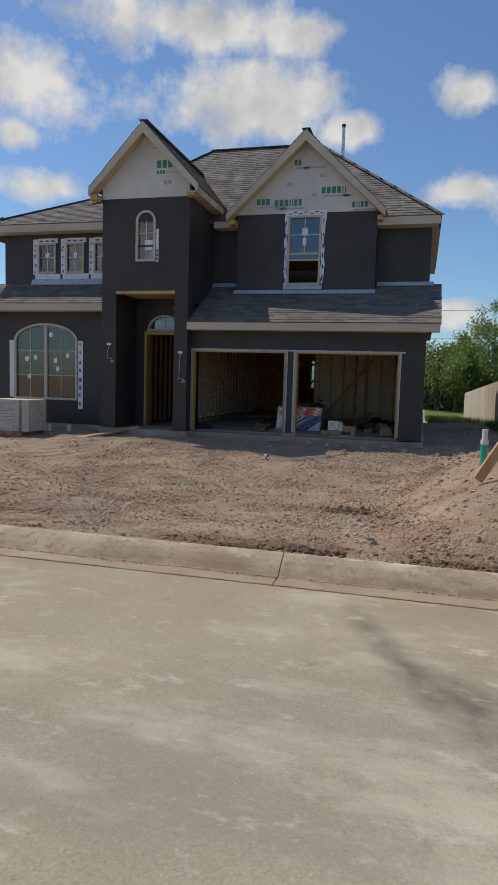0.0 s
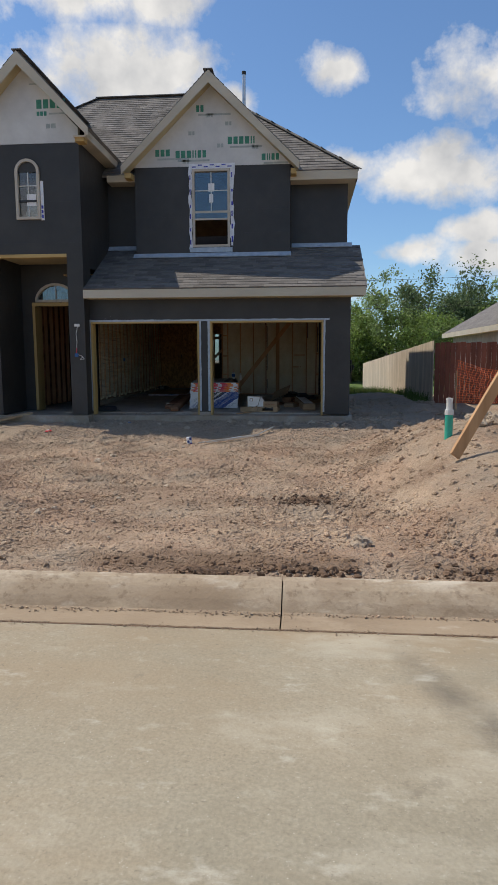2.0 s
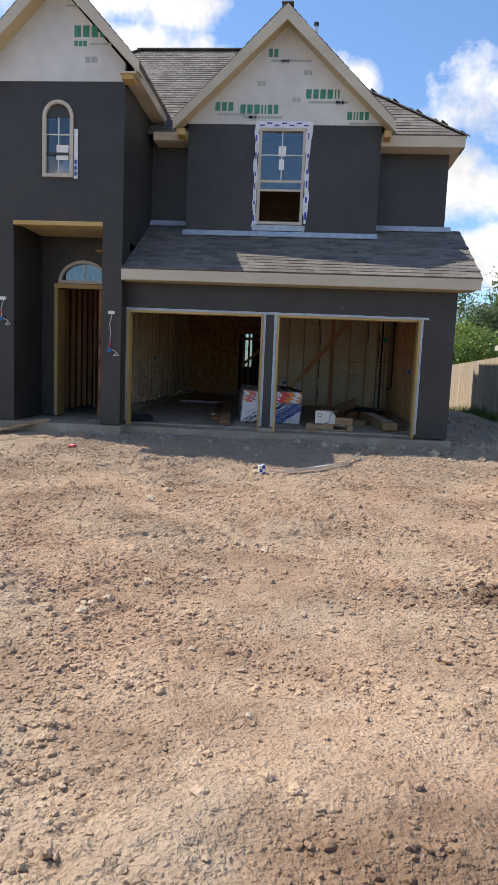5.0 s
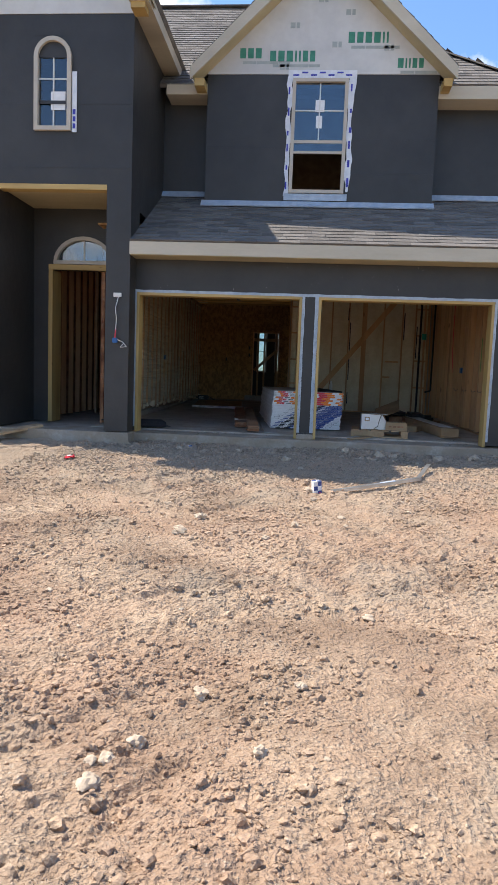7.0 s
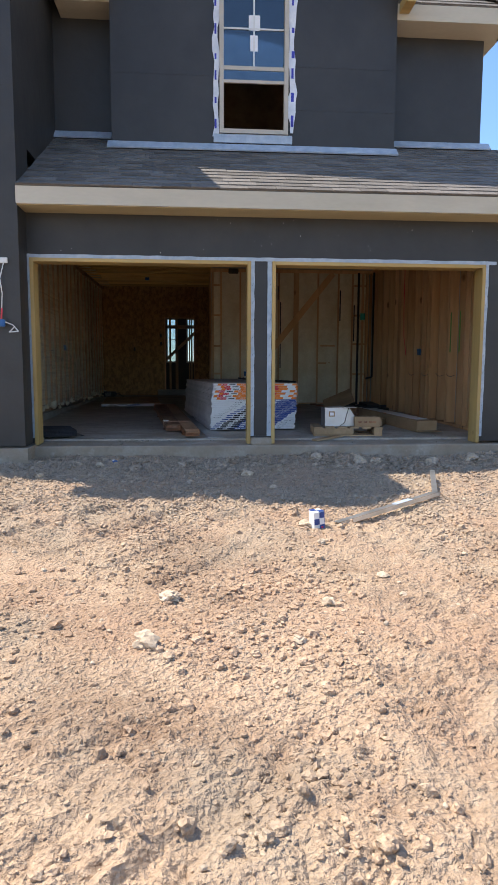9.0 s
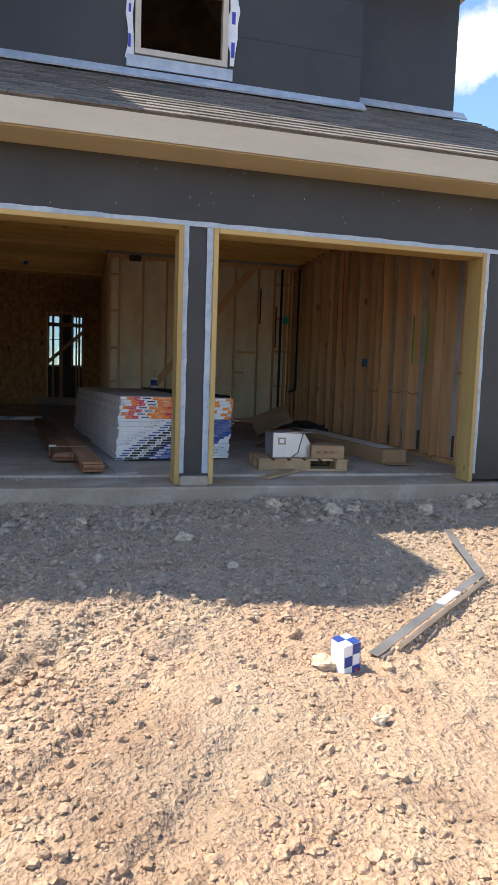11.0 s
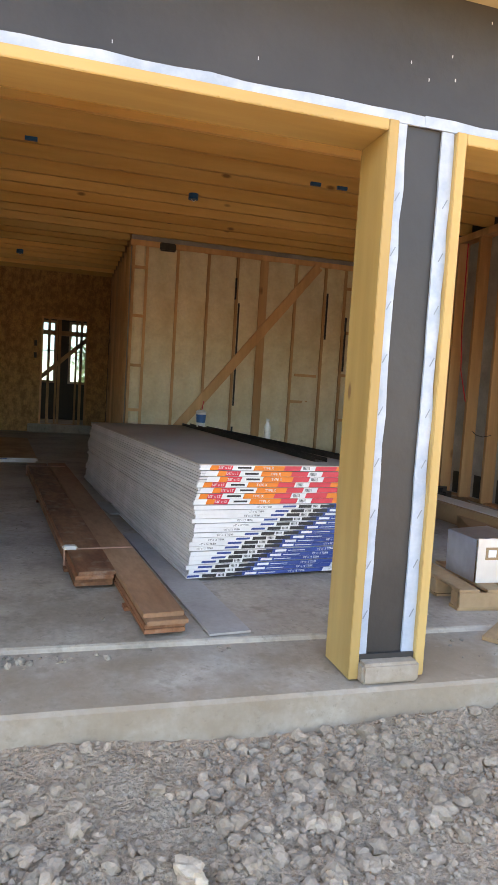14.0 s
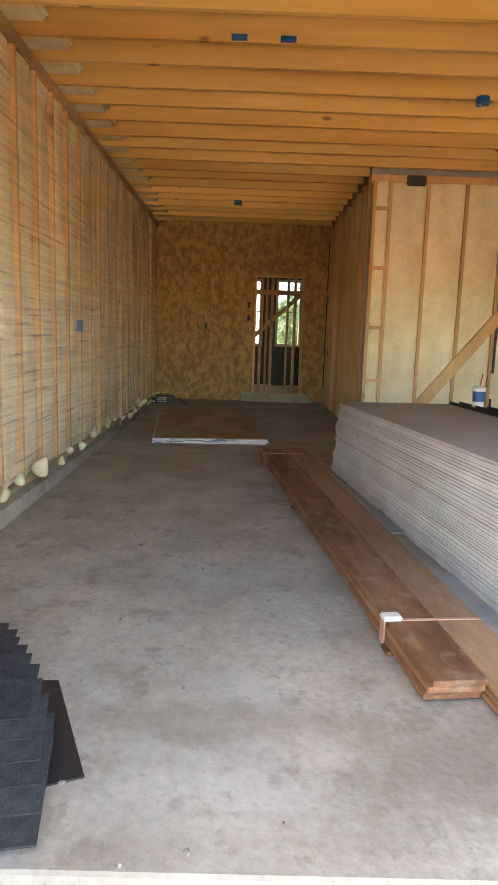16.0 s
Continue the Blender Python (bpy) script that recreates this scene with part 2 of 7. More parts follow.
layer(STREET, (0.347, 0.262, 0.164), 0.9, 0.52, 0.66, 0.4, (0.4, 1, 1))
layer(STREET, (0.482, 0.436, 0.337), 1.7, 0.50, 0.68, 0.65, (0.6, 1.3, 1))
layer(STREET, (0.579, 0.545, 0.456), 3.4, 0.62, 0.72, 0.5, (0.8, 1.5, 1))
layer(STREET, (0.193, 0.164, 0.119), 3.0, 0.65, 0.72, 0.6)
layer(STREET, (0.637, 0.605, 0.516), 70.0, 0.66, 0.70, 0.7)
layer(STREET, (0.521, 0.486, 0.386), 8.0, 0.58, 0.74, 0.45, (0.8, 1.2, 1))
layer(STREET, (0.145, 0.119, 0.084), 40.0, 0.60, 0.68, 0.4)
layer(STREET, (0.540, 0.495, 0.401), 36.0, 0.60, 0.68, 0.35)
KERB = mat("kerb_concrete", (0.36, 0.28, 0.19), (0.53, 0.44, 0.33), 1.9, 0.9, 0.4, 45, fine=0.3)
layer(KERB, (0.27, 0.195, 0.13), 4.0, 0.50, 0.58, 0.65, (0.5, 1, 1))
layer(KERB, (0.33, 0.24, 0.155), 1.1, 0.40, 0.60, 0.6, (0.3, 1, 1))
layer(KERB, (0.19, 0.13, 0.08), 14.0, 0.55, 0.64, 0.6)
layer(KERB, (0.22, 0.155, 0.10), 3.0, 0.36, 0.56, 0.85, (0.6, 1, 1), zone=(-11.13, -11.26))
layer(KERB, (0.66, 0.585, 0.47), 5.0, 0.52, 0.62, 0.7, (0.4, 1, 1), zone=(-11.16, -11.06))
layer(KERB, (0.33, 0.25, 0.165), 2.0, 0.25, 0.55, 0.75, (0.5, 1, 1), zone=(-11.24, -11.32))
layer(KERB, (0.56, 0.49, 0.39), 6.0, 0.60, 0.72, 0.5, (0.5, 1, 1))
SLAB = mat("slab_concrete", (0.31, 0.268, 0.218), (0.44, 0.395, 0.332), 2.6, 0.72, 0.3, 34, lo=0.34, hi=0.64, fine=0.3)
layer(SLAB, (0.19, 0.165, 0.13), 5.5, 0.57, 0.65, 0.55)
layer(SLAB, (0.18, 0.155, 0.12), 34, 0.60, 0.67, 0.5)
layer(SLAB, (0.21, 0.18, 0.14), 13, 0.585, 0.645, 0.5)
layer(SLAB, (0.29, 0.225, 0.155), 0.8, 0.48, 0.66, 0.5)
layer(SLAB, (0.48, 0.46, 0.43), 1.5, 0.52, 0.70, 0.5)
layer(SLAB, (0.60, 0.575, 0.53), 60, 0.67, 0.71, 0.7)
layer(SLAB, (0.27, 0.205, 0.14), 2.2, 0.34, 0.56, 0.75, zone=(0.44, 0.25))
patch(SLAB, (0.20, 0.155, 0.11), -1.2, 0.75, 0.35, 0.3, 0.55, 3.0)
patch(SLAB, (0.22, 0.17, 0.12), -1.9, 1.0, 0.5, 0.12, 0.4, 3.0)
layer(SLAB, (0.50, 0.455, 0.39), 9.0, 0.62, 0.74, 0.45)
FELT = mat("black_wrap", (0.025, 0.0235, 0.0225), (0.041, 0.038, 0.0355), 0.9, 0.5, 0.45, 5, fine=0.15, bdist=0.02)
WRAP = mat("white_wrap", (0.50, 0.50, 0.49), (0.62, 0.62, 0.60), 1.2, 0.55, 0.1, 12, fine=0.05)
GREEN_INK = mat("green_ink", (0.03, 0.19, 0.13), (0.05, 0.25, 0.17), 8, 0.6, 0, 40, fine=0.1)
GREY_INK = mat("grey_ink", (0.30, 0.34, 0.33), (0.38, 0.42, 0.40), 8, 0.6, 0, 40, fine=0.1)
TAPE = mat("flashing_tape", (0.31, 0.385, 0.475), (0.45, 0.515, 0.585), 9, 0.4, 0.25, 30, fine=0.1)
TAPE_WHITE = mat("white_tape", (0.60, 0.63, 0.69), (0.76, 0.78, 0.81), 7, 0.4, 0.3, 30, fine=0.1)
TAPE_INK = mat("tape_ink", (0.02, 0.03, 0.28), (0.05, 0.06, 0.45), 30, 0.5, 0, 40, fine=0.1)
TRIM = mat("trim_primer", (0.45, 0.40, 0.305), (0.55, 0.495, 0.39), 1.5, 0.6, 0.08, 40, stretch=(0.3, 1, 1), fine=0.06)
SOFFIT = mat("soffit_board", (0.42, 0.35, 0.21), (0.53, 0.45, 0.28), 1.4, 0.65, 0.08, 40, stretch=(0.3, 1, 1), fine=0.08)
SHINGLE = mat("roof_shingle", (0.112, 0.103, 0.096), (0.19, 0.176, 0.162), 3.5, 0.95, 0.6, 120, fine=0.4, rand=0.28)
SHINGLE_FAR = mat("roof_shingle_far", (0.112, 0.103, 0.096), (0.19, 0.176, 0.162), 3.5, 0.95, 0.6, 120, fine=0.4, island=0.25)
SHINGLE_NEW = mat("shingle_black", (0.02, 0.022, 0.026), (0.05, 0.053, 0.06), 20, 0.9, 0.7, 200, fine=0.5, rand=0.2)
PINE = mat("pine_lumber", (0.37, 0.235, 0.075), (0.51, 0.355, 0.14), 2.2, 0.62, 0.12, 14, stretch=(1.0, 1.0, 0.12), fine=0.2, rand=0.1, knots=5.5)
PINE_X = mat("pine_header", (0.37, 0.235, 0.075), (0.51, 0.355, 0.14), 2.2, 0.62, 0.12, 14, stretch=(0.12, 1.0, 1.0), fine=0.2, rand=0.1, knots=5.5)
STUD = mat("stud_lumber", (0.49, 0.26, 0.115), (0.69, 0.43, 0.23), 2.0, 0.7, 0.12, 16, stretch=(1.0, 1.0, 0.1), fine=0.15, rand=0.2, knots=3.0)
JOIST = mat("joist_lumber", (0.66, 0.37, 0.115), (0.84, 0.57, 0.23), 2.4, 0.66, 0.12, 16, stretch=(0.1, 1.0, 1.0), fine=0.15, island=0.25, knots=4.2)
OSB = mat("strand_board", (0.30, 0.155, 0.057), (0.55, 0.325, 0.135), 15, 0.75, 0.3, 50, stretch=(1.0, 1.0, 0.7), lo=0.40, hi=0.62, fine=0.45)
FOAM = mat("spray_foam", (0.68, 0.575, 0.38), (0.84, 0.77, 0.60), 2.2, 0.9, 0.5, 24, fine=0.12, rand=0.06, bdist=0.02)
SHEATH = mat("wall_sheathing", (0.29, 0.29, 0.29), (0.42, 0.42, 0.43), 2.5, 0.8, 0.1, 40, fine=0.1)
GYPSUM = mat("gypsum_edge", (0.60, 0.575, 0.575), (0.72, 0.695, 0.70), 3.0, 0.9, 0.15, 60, fine=0.08, rand=0.08)
OFFCUT = mat("gypsum_offcut", (0.33, 0.315, 0.30), (0.42, 0.405, 0.385), 2.0, 0.9, 0.1, 50, fine=0.15)
PAPER_TOP = mat("gypsum_paper", (0.42, 0.37, 0.32), (0.50, 0.45, 0.40), 1.2, 0.9, 0.1, 50, fine=0.06)
ORANGE = mat("label_orange", (0.85, 0.20, 0.02), (0.90, 0.26, 0.03), 8, 0.45, 0, 40, fine=0.05)
RED = mat("label_red", (0.66, 0.035, 0.06), (0.72, 0.05, 0.08), 8, 0.45, 0, 40, fine=0.05)
WHITE = mat("label_white", (0.74, 0.74, 0.74), (0.82, 0.82, 0.82), 8, 0.5, 0, 40, fine=0.05)
BLUE = mat("label_blue", (0.015, 0.05, 0.22), (0.022, 0.07, 0.28), 8, 0.45, 0, 40, fine=0.05)
BLACK = mat("label_black", (0.015, 0.015, 0.018), (0.03, 0.03, 0.03), 8, 0.5, 0, 40, fine=0.05)
PLASTIC_BLUE = mat("blue_box_plastic", (0.01, 0.09, 0.26), (0.015, 0.12, 0.33), 8, 0.4, 0, 40, fine=0.05)
PLASTIC_WHITE = mat("white_plastic", (0.62, 0.61, 0.58), (0.72, 0.71, 0.68), 5, 0.4, 0.05, 40, fine=0.05)
STRAP = mat("pink_tape", (0.50, 0.27, 0.19), (0.62, 0.36, 0.27), 9, 0.5, 0.05, 40, fine=0.1)
BOARD_TAN = mat("tan_fibre_board", (0.22, 0.11, 0.055), (0.37, 0.215, 0.125), 3.0, 0.8, 0.35, 38, stretch=(1, 0.3, 1), lo=0.36, hi=0.66, fine=0.3, rand=0.2)
PLASTIC_GREEN = mat("green_plastic", (0.02, 0.36, 0.25), (0.03, 0.45, 0.32), 5, 0.4, 0.05, 40, fine=0.08)
BOARD_BROWN = mat("stained_board", (0.15, 0.052, 0.022), (0.40, 0.19, 0.095), 4.0, 0.8, 0.45, 38, stretch=(1, 0.3, 1), lo=0.36, hi=0.66, fine=0.45, rand=0.25)
layer(BOARD_BROWN, (0.42, 0.36, 0.28), 7, 0.55, 0.72, 0.45)
BOARD_RAW = mat("raw_board", (0.30, 0.19, 0.10), (0.48, 0.33, 0.19), 2.5, 0.8, 0.2, 30, stretch=(1, 1, 1), fine=0.2, rand=0.15)
CARTON = mat("cardboard", (0.30, 0.19, 0.10), (0.38, 0.25, 0.14), 3, 0.85, 0.1, 60, fine=0.08)
STEEL = mat("galvanised_steel", (0.42, 0.44, 0.46), (0.60, 0.62, 0.64), 4, 0.38, 0.05, 30, metal=0.85, fine=0.06)
DUCT = mat("duct_steel", (0.62, 0.61, 0.58), (0.74, 0.73, 0.70), 3, 0.42, 0.05, 20, metal=0.35, fine=0.06)
DARK_METAL = mat("dark_metal", (0.035, 0.033, 0.03), (0.075, 0.07, 0.062), 6, 0.5, 0.05, 30, metal=0.6, fine=0.1)
GREY_METAL = mat("grey_enamel", (0.20, 0.235, 0.27), (0.26, 0.295, 0.33), 4, 0.4, 0.03, 30, metal=0.3, fine=0.05)
WIN_FRAME = mat("vinyl_frame", (0.46, 0.41, 0.335), (0.52, 0.465, 0.385), 6, 0.45, 0.02, 30, fine=0.04)
FENCE_BROWN = mat("fence_brown", (0.13, 0.038, 0.020), (0.25, 0.078, 0.045), 2.5, 0.8, 0.2, 20, stretch=(1, 1, 0.15), fine=0.25, rand=0.2)
FENCE_TAN = mat("fence_tan", (0.44, 0.36, 0.27), (0.58, 0.49, 0.38), 2.5, 0.85, 0.2, 20, stretch=(1, 1, 0.15), fine=0.2, rand=0.12)
NET = mat("orange_net", (0.72, 0.12, 0.03), (0.82, 0.17, 0.05), 8, 0.5, 0, 40, fine=0.05)
BARK = mat("bark", (0.07, 0.05, 0.035), (0.15, 0.115, 0.08), 6, 0.95, 0.5, 30, fine=0.3)
GRASS = mat("grass", (0.06, 0.115, 0.018), (0.15, 0.23, 0.045), 0.9, 0.8, 0.2, 40, fine=0.4, island=0.35)
BRICK_TAN = mat("pale_brick", (0.42, 0.38, 0.34), (0.55, 0.51, 0.47), 4, 0.9, 0.3, 60, fine=0.15, rand=0.12)


def leaf_mat(name, c1, c2):
    m = mat(name, c1, c2, 0.5, 0.6, 0, 10, fine=0.3, island=0.45)
    n, l = m.node_tree.nodes, m.node_tree.links
    bsdf, out = n["Principled BSDF"], n["Material Output"]
    tr, mix = n.new("ShaderNodeBsdfTranslucent"), n.new("ShaderNodeMixShader")
    col = bsdf.inputs["Base Color"].links[0].from_socket
    l.new(col, tr.inputs[0])
    mix.inputs[0].default_value = 0.35
    l.new(bsdf.outputs[0], mix.inputs[1])
    l.new(tr.outputs[0], mix.inputs[2])
    l.new(mix.outputs[0], out.inputs[0])
    return m


LEAF = leaf_mat("leaf", (0.14, 0.21, 0.05), (0.27, 0.37, 0.10))
LEAF_DARK = leaf_mat("leaf_dark", (0.095, 0.14, 0.06), (0.18, 0.245, 0.10))
LEAF_PALE = leaf_mat("leaf_pale", (0.18, 0.25, 0.09), (0.30, 0.39, 0.14))


def glass_mat(name, tint, rough=0.02):
    m = bpy.data.materials.new(name)
    m.use_nodes = True
    n, l = m.node_tree.nodes, m.node_tree.links
    n.remove(n["Principled BSDF"])
    gl, tr, mix, fr = n.new("ShaderNodeBsdfGlossy"), n.new("ShaderNodeBsdfTransparent"), n.new("ShaderNodeMixShader"), n.new("ShaderNodeFresnel")
    gl.inputs["Roughness"].default_value = rough
    tr.inputs[0].default_value = (*tint, 1)
    fr.inputs[0].default_value = 2.3
    l.new(fr.outputs[0], mix.inputs[0])
    l.new(tr.outputs[0], mix.inputs[1])
    l.new(gl.outputs[0], mix.inputs[2])
    l.new(mix.outputs[0], n["Material Output"].inputs[0])
    return m


GLASS = glass_mat("window_glass", (0.62, 0.70, 0.74))


def sheet_mat():
    """Clear polythene film, milky in streaks."""
    m = bpy.data.materials.new("clear_film")
    m.use_nodes = True
    n, l = m.node_tree.nodes, m.node_tree.links
    bsdf = n["Principled BSDF"]
    bsdf.inputs["Base Color"].default_value = (0.84, 0.74, 0.64, 1)
    bsdf.inputs["Roughness"].default_value = 0.22
    tc, mp, wv = n.new("ShaderNodeTexCoord"), n.new("ShaderNodeMapping"), n.new("ShaderNodeTexNoise")
    mp.inputs["Rotation"].default_value, mp.inputs["Scale"].default_value = (radians(-16), 0, 0), (1, 0.35, 10)
    l.new(tc.outputs["Object"], mp.inputs[0])
    l.new(mp.outputs[0], wv.inputs["Vector"])
    wv.inputs["Scale"].default_value, wv.inputs["Detail"].default_value = 4.6, 11
    mr = n.new("ShaderNodeMapRange")
    mr.inputs["From Min"].default_value, mr.inputs["From Max"].default_value = 0.36, 0.72
    mr.inputs["To Min"].default_value, mr.inputs["To Max"].default_value = 0.06, 0.44
    l.new(wv.outputs[0], mr.inputs["Value"])
    tr, mix = n.new("ShaderNodeBsdfTransparent"), n.new("ShaderNodeMixShader")
    l.new(mr.outputs[0], mix.inputs[0])
    l.new(tr.outputs[0], mix.inputs[1])
    l.new(bsdf.outputs[0], mix.inputs[2])
    l.new(mix.outputs[0], n["Material Output"].inputs[0])
    return m


FILM = sheet_mat()


# ---- mesh helpers ----
class Shape:
    """Collects solids into one mesh."""

    def __init__(self):
        self.v, self.f = [], []

    def add(self, verts, faces):
        k = len(self.v)
        self.v += [tuple(p) for p in verts]
        self.f += [tuple(k + i for i in f) for f in faces]
        return self

    def box(self, x0, x1, y0, y1, z0, z1, m=None):
        p = [Vector(q) for q in ((x0, y0, z0), (x1, y0, z0), (x1, y1, z0), (x0, y1, z0), (x0, y0, z1), (x1, y0, z1), (x1, y1, z1), (x0, y1, z1))]
        if m is not None:
            p = [m @ q for q in p]
        return self.add(p, ((0, 3, 2, 1), (4, 5, 6, 7), (0, 1, 5, 4), (1, 2, 6, 5), (2, 3, 7, 6), (3, 0, 4, 7)))

    def prism(self, pts, axis, a0, a1):
        """A polygon drawn across the axis, pushed from a0 to a1. axis x: points are (y, z); y: (x, z); z: (x, y)."""
        put = {"x": lambda p, a: (a, p[0], p[1]), "y": lambda p, a: (p[0], a, p[1]), "z": lambda p, a: (p[0], p[1], a)}[axis]
        n = len(pts)
        sides = [(i, (i + 1) % n, n + (i + 1) % n, n + i) for i in range(n)]
        return self.add([put(p, a0) for p in pts] + [put(p, a1) for p in pts], [tuple(range(n - 1, -1, -1)), tuple(range(n, 2 * n))] + sides)

    def beam(self, a, b, w, h):
        """A squared timber from a to b, w wide and h high."""
        a, b = Vector(a), Vector(b)
        q = (b - a).to_track_quat("Y", "Z").to_matrix().to_4x4()
        return self.box(-w / 2, w / 2, 0, (b - a).length, -h / 2, h / 2, Matrix.Translation(a) @ q)

    def rod(self, a, b, r0, r1=None, n=10):
        r1 = r0 if r1 is None else r1
        a, b = Vector(a), Vector(b)
        q = (b - a).to_track_quat("Z", "Y")
        ring = [Vector((math.cos(2 * math.pi * i / n), math.sin(2 * math.pi * i / n), 0)) for i in range(n)]
        v = [a + q @ (p * r0) for p in ring] + [b + q @ (p * r1) for p in ring]
        return self.add(v, [tuple(range(n - 1, -1, -1)), tuple(range(n, 2 * n))] + [(i, (i + 1) % n, n + (i + 1) % n, n + i) for i in range(n)])

    def lathe(self, prof, n=20):
        """A turned body about z from (radius, height) pairs."""
        v = [(r * math.cos(2 * math.pi * i / n), r * math.sin(2 * math.pi * i / n), z) for r, z in prof for i in range(n)]
        f = [(k * n + i, k * n + (i + 1) % n, (k + 1) * n + (i + 1) % n, (k + 1) * n + i) for k in range(len(prof) - 1) for i in range(n)]
        f += [tuple(range(n - 1, -1, -1)), tuple((len(prof) - 1) * n + i for i in range(n))]
        return self.add(v, f)

    def tube(self, pts, r, n=6):
        for a, b in zip(pts, pts[1:]):
            self.rod(a, b, r, r, n)
        return self

    def mesh(self, name, material, bevel=0.0, smooth=False):
        me = bpy.data.meshes.new(name)
        me.from_pydata(self.v, [], self.f)
        bm = bmesh.new()
        bm.from_mesh(me)
        bmesh.ops.recalc_face_normals(bm, faces=bm.faces)
        if bevel:
            bmesh.ops.bevel(bm, geom=list(bm.edges), offset=bevel, segments=2, affect="EDGES", clamp_overlap=True)
        bm.to_mesh(me)
        bm.free()
        if smooth:
            for p in me.polygons:
                p.use_smooth = True
        me.materials.append(material)
        return me


def part(name, shape, material, parent=None, label="", bevel=0.0, smooth=False):
    data = shape if isinstance(shape, bpy.types.Mesh) else shape.mesh(name, material, bevel, smooth)
    ob = new(name, data)
    if parent is not None:
        ob.parent = parent
    if label:
        tagged(ob, label)
    return ob


def thing(name, label, category, m=None, group="", kind=""):
    ob = new(name)
    ob.empty_display_size = 0.1
    ob.matrix_basis = m if m is not None else Matrix()
    return tagged(ob, label, category, group, kind)


def wall(name, label, x0, x1, z0, z1, y0, y1, holes, material):
    """A wall along x with openings (x0, x1, z0, z1) cut through."""
    s = Shape()
    xs = sorted({x0, x1, *(h[0] for h in holes), *(h[1] for h in holes)})
    zs = sorted({z0, z1, *(h[2] for h in holes), *(h[3] for h in holes)})
    for xa, xb in zip(xs, xs[1:]):
        run = None
        for za, zb in list(zip(zs, zs[1:])) + [(None, None)]:
            solid = za is not None and not any(h[0] < (xa + xb) / 2 < h[1] and h[2] < (za + zb) / 2 < h[3] for h in holes)
            if solid:
                run = (run[0], zb) if run else (za, zb)
            elif run:
                s.box(xa, xb, y0, y1, *run)
                run = None
    return tagged(part(name, s, material), label, "wall", kind="structure")


def arch(cx, w, z0, zs, rise, n=16):
    """Outline (x, z) of an opening with an arched head, springing at zs."""
    head = [(cx + w / 2 * math.cos(math.pi * i / n), zs + rise * math.sin(math.pi * i / n)) for i in range(n + 1)]
    return [(cx - w / 2, z0), (cx + w / 2, z0)] + head


def band(s, outer, inner, y0, y1):
    """A frame between two outlines with as many points each."""
    n = len(outer)
    v = [(p[0], y0, p[1]) for p in outer] + [(p[0], y0, p[1]) for p in inner] + [(p[0], y1, p[1]) for p in outer] + [(p[0], y1, p[1]) for p in inner]
    f = []
    for i in range(n):
        j = (i + 1) % n
        f += [(i, j, n + j, n + i), (2 * n + i, 3 * n + i, 3 * n + j, 2 * n + j), (i, 2 * n + i, 2 * n + j, j), (n + i, n + j, 3 * n + j, 3 * n + i)]
    return s.add(v, f)


# ---- ground, road, kerb ----
def smooth(a, b, v):
    k = min(1.0, max(0.0, (v - a) / (b - a)))
    return k * k * (3 - 2 * k)


YARD = ((-11.2, -0.12), (-10.4, -0.24), (-8.2, -0.44), (-6.5, -0.45), (-4.6, -0.36), (-2.8, -0.31), (-1.2, -0.24), (-0.1, -0.15), (4.0, 0.02), (12.0, -0.2), (26.0, -0.9))


def ground_z(x, y):
    z = float(np.interp(y, [p[0] for p in YARD], [p[1] for p in YARD]))
    if y < -11.06:
        return -0.34 if y > -40 else -0.3
    rise = smooth(2.6, 4.6, x) * smooth(-10.6, -8.0, y) * (1 - smooth(-4.5, -1.0, y))
    z += 0.62 * rise
    z += 0.22 * math.exp(-((x - 5.3) ** 2 / 1.2 + (y + 5.6) ** 2 / 0.5))
    z += 0.10 * math.exp(-((x + 3.4) ** 2 / 3.0 + (y + 1.8) ** 2 / 0.6))
    z += 0.20 * math.exp(-((x - 4.6) ** 2 / 2.0 + (y - 7.5) ** 2 / 1.5))
    near = smooth(-11.2, -10.7, y) * (1 - smooth(14, 20, y)) * (1 - smooth(14, 20, abs(x)))
    p = Vector((x, y, 0))
    if near <= 0:
        return z
    rough = 0.55 + 0.9 * smooth(-0.15, 0.35, noise.noise(p * 0.62 + Vector((4, 4, 2))))
    z += near * (0.05 * noise.noise(p * 0.9) + 0.03 * noise.noise(p * 2.6 + Vector((3, 1, 5))))
    # crumbly lumps: billows with sharp creases between them, in uneven fields
    z += near * rough * (0.030 * (abs(noise.noise(p * 4.3 + Vector((7, 2, 1)))) - 0.25) + 0.024 * (abs(noise.noise(p * 9.5)) - 0.25) + 0.017 * noise.noise(p * 17.0) + 0.008 * noise.noise(p * 33.0))
    z += 0.15 * math.exp(-((x - 4.25) ** 2 / 0.5 + (y + 6.2) ** 2 / 0.35))
    # blade and track marks, slanting across the yard
    swing = 0.8 * noise.noise(p * 0.5)
    z -= near * 0.035 * smooth(0.35, 0.9, math.sin(12.5 * (y - 1.15 * x) / 1.52 + 2.0 * swing)) * smooth(-0.05, 0.3, noise.noise(p * 0.55 + Vector((1, 7, 0)))) * (1 - smooth(-1.2, 0.2, x))
    z -= near * 0.03 * smooth(0.5, 0.9, math.sin(y * 4.6 - x * 0.35 + 3.0 * swing)) * smooth(0.0, 0.4, noise.noise(p * 0.4 + Vector((5, 3, 0)))) * smooth(-1.0, 0.5, x)
    return z


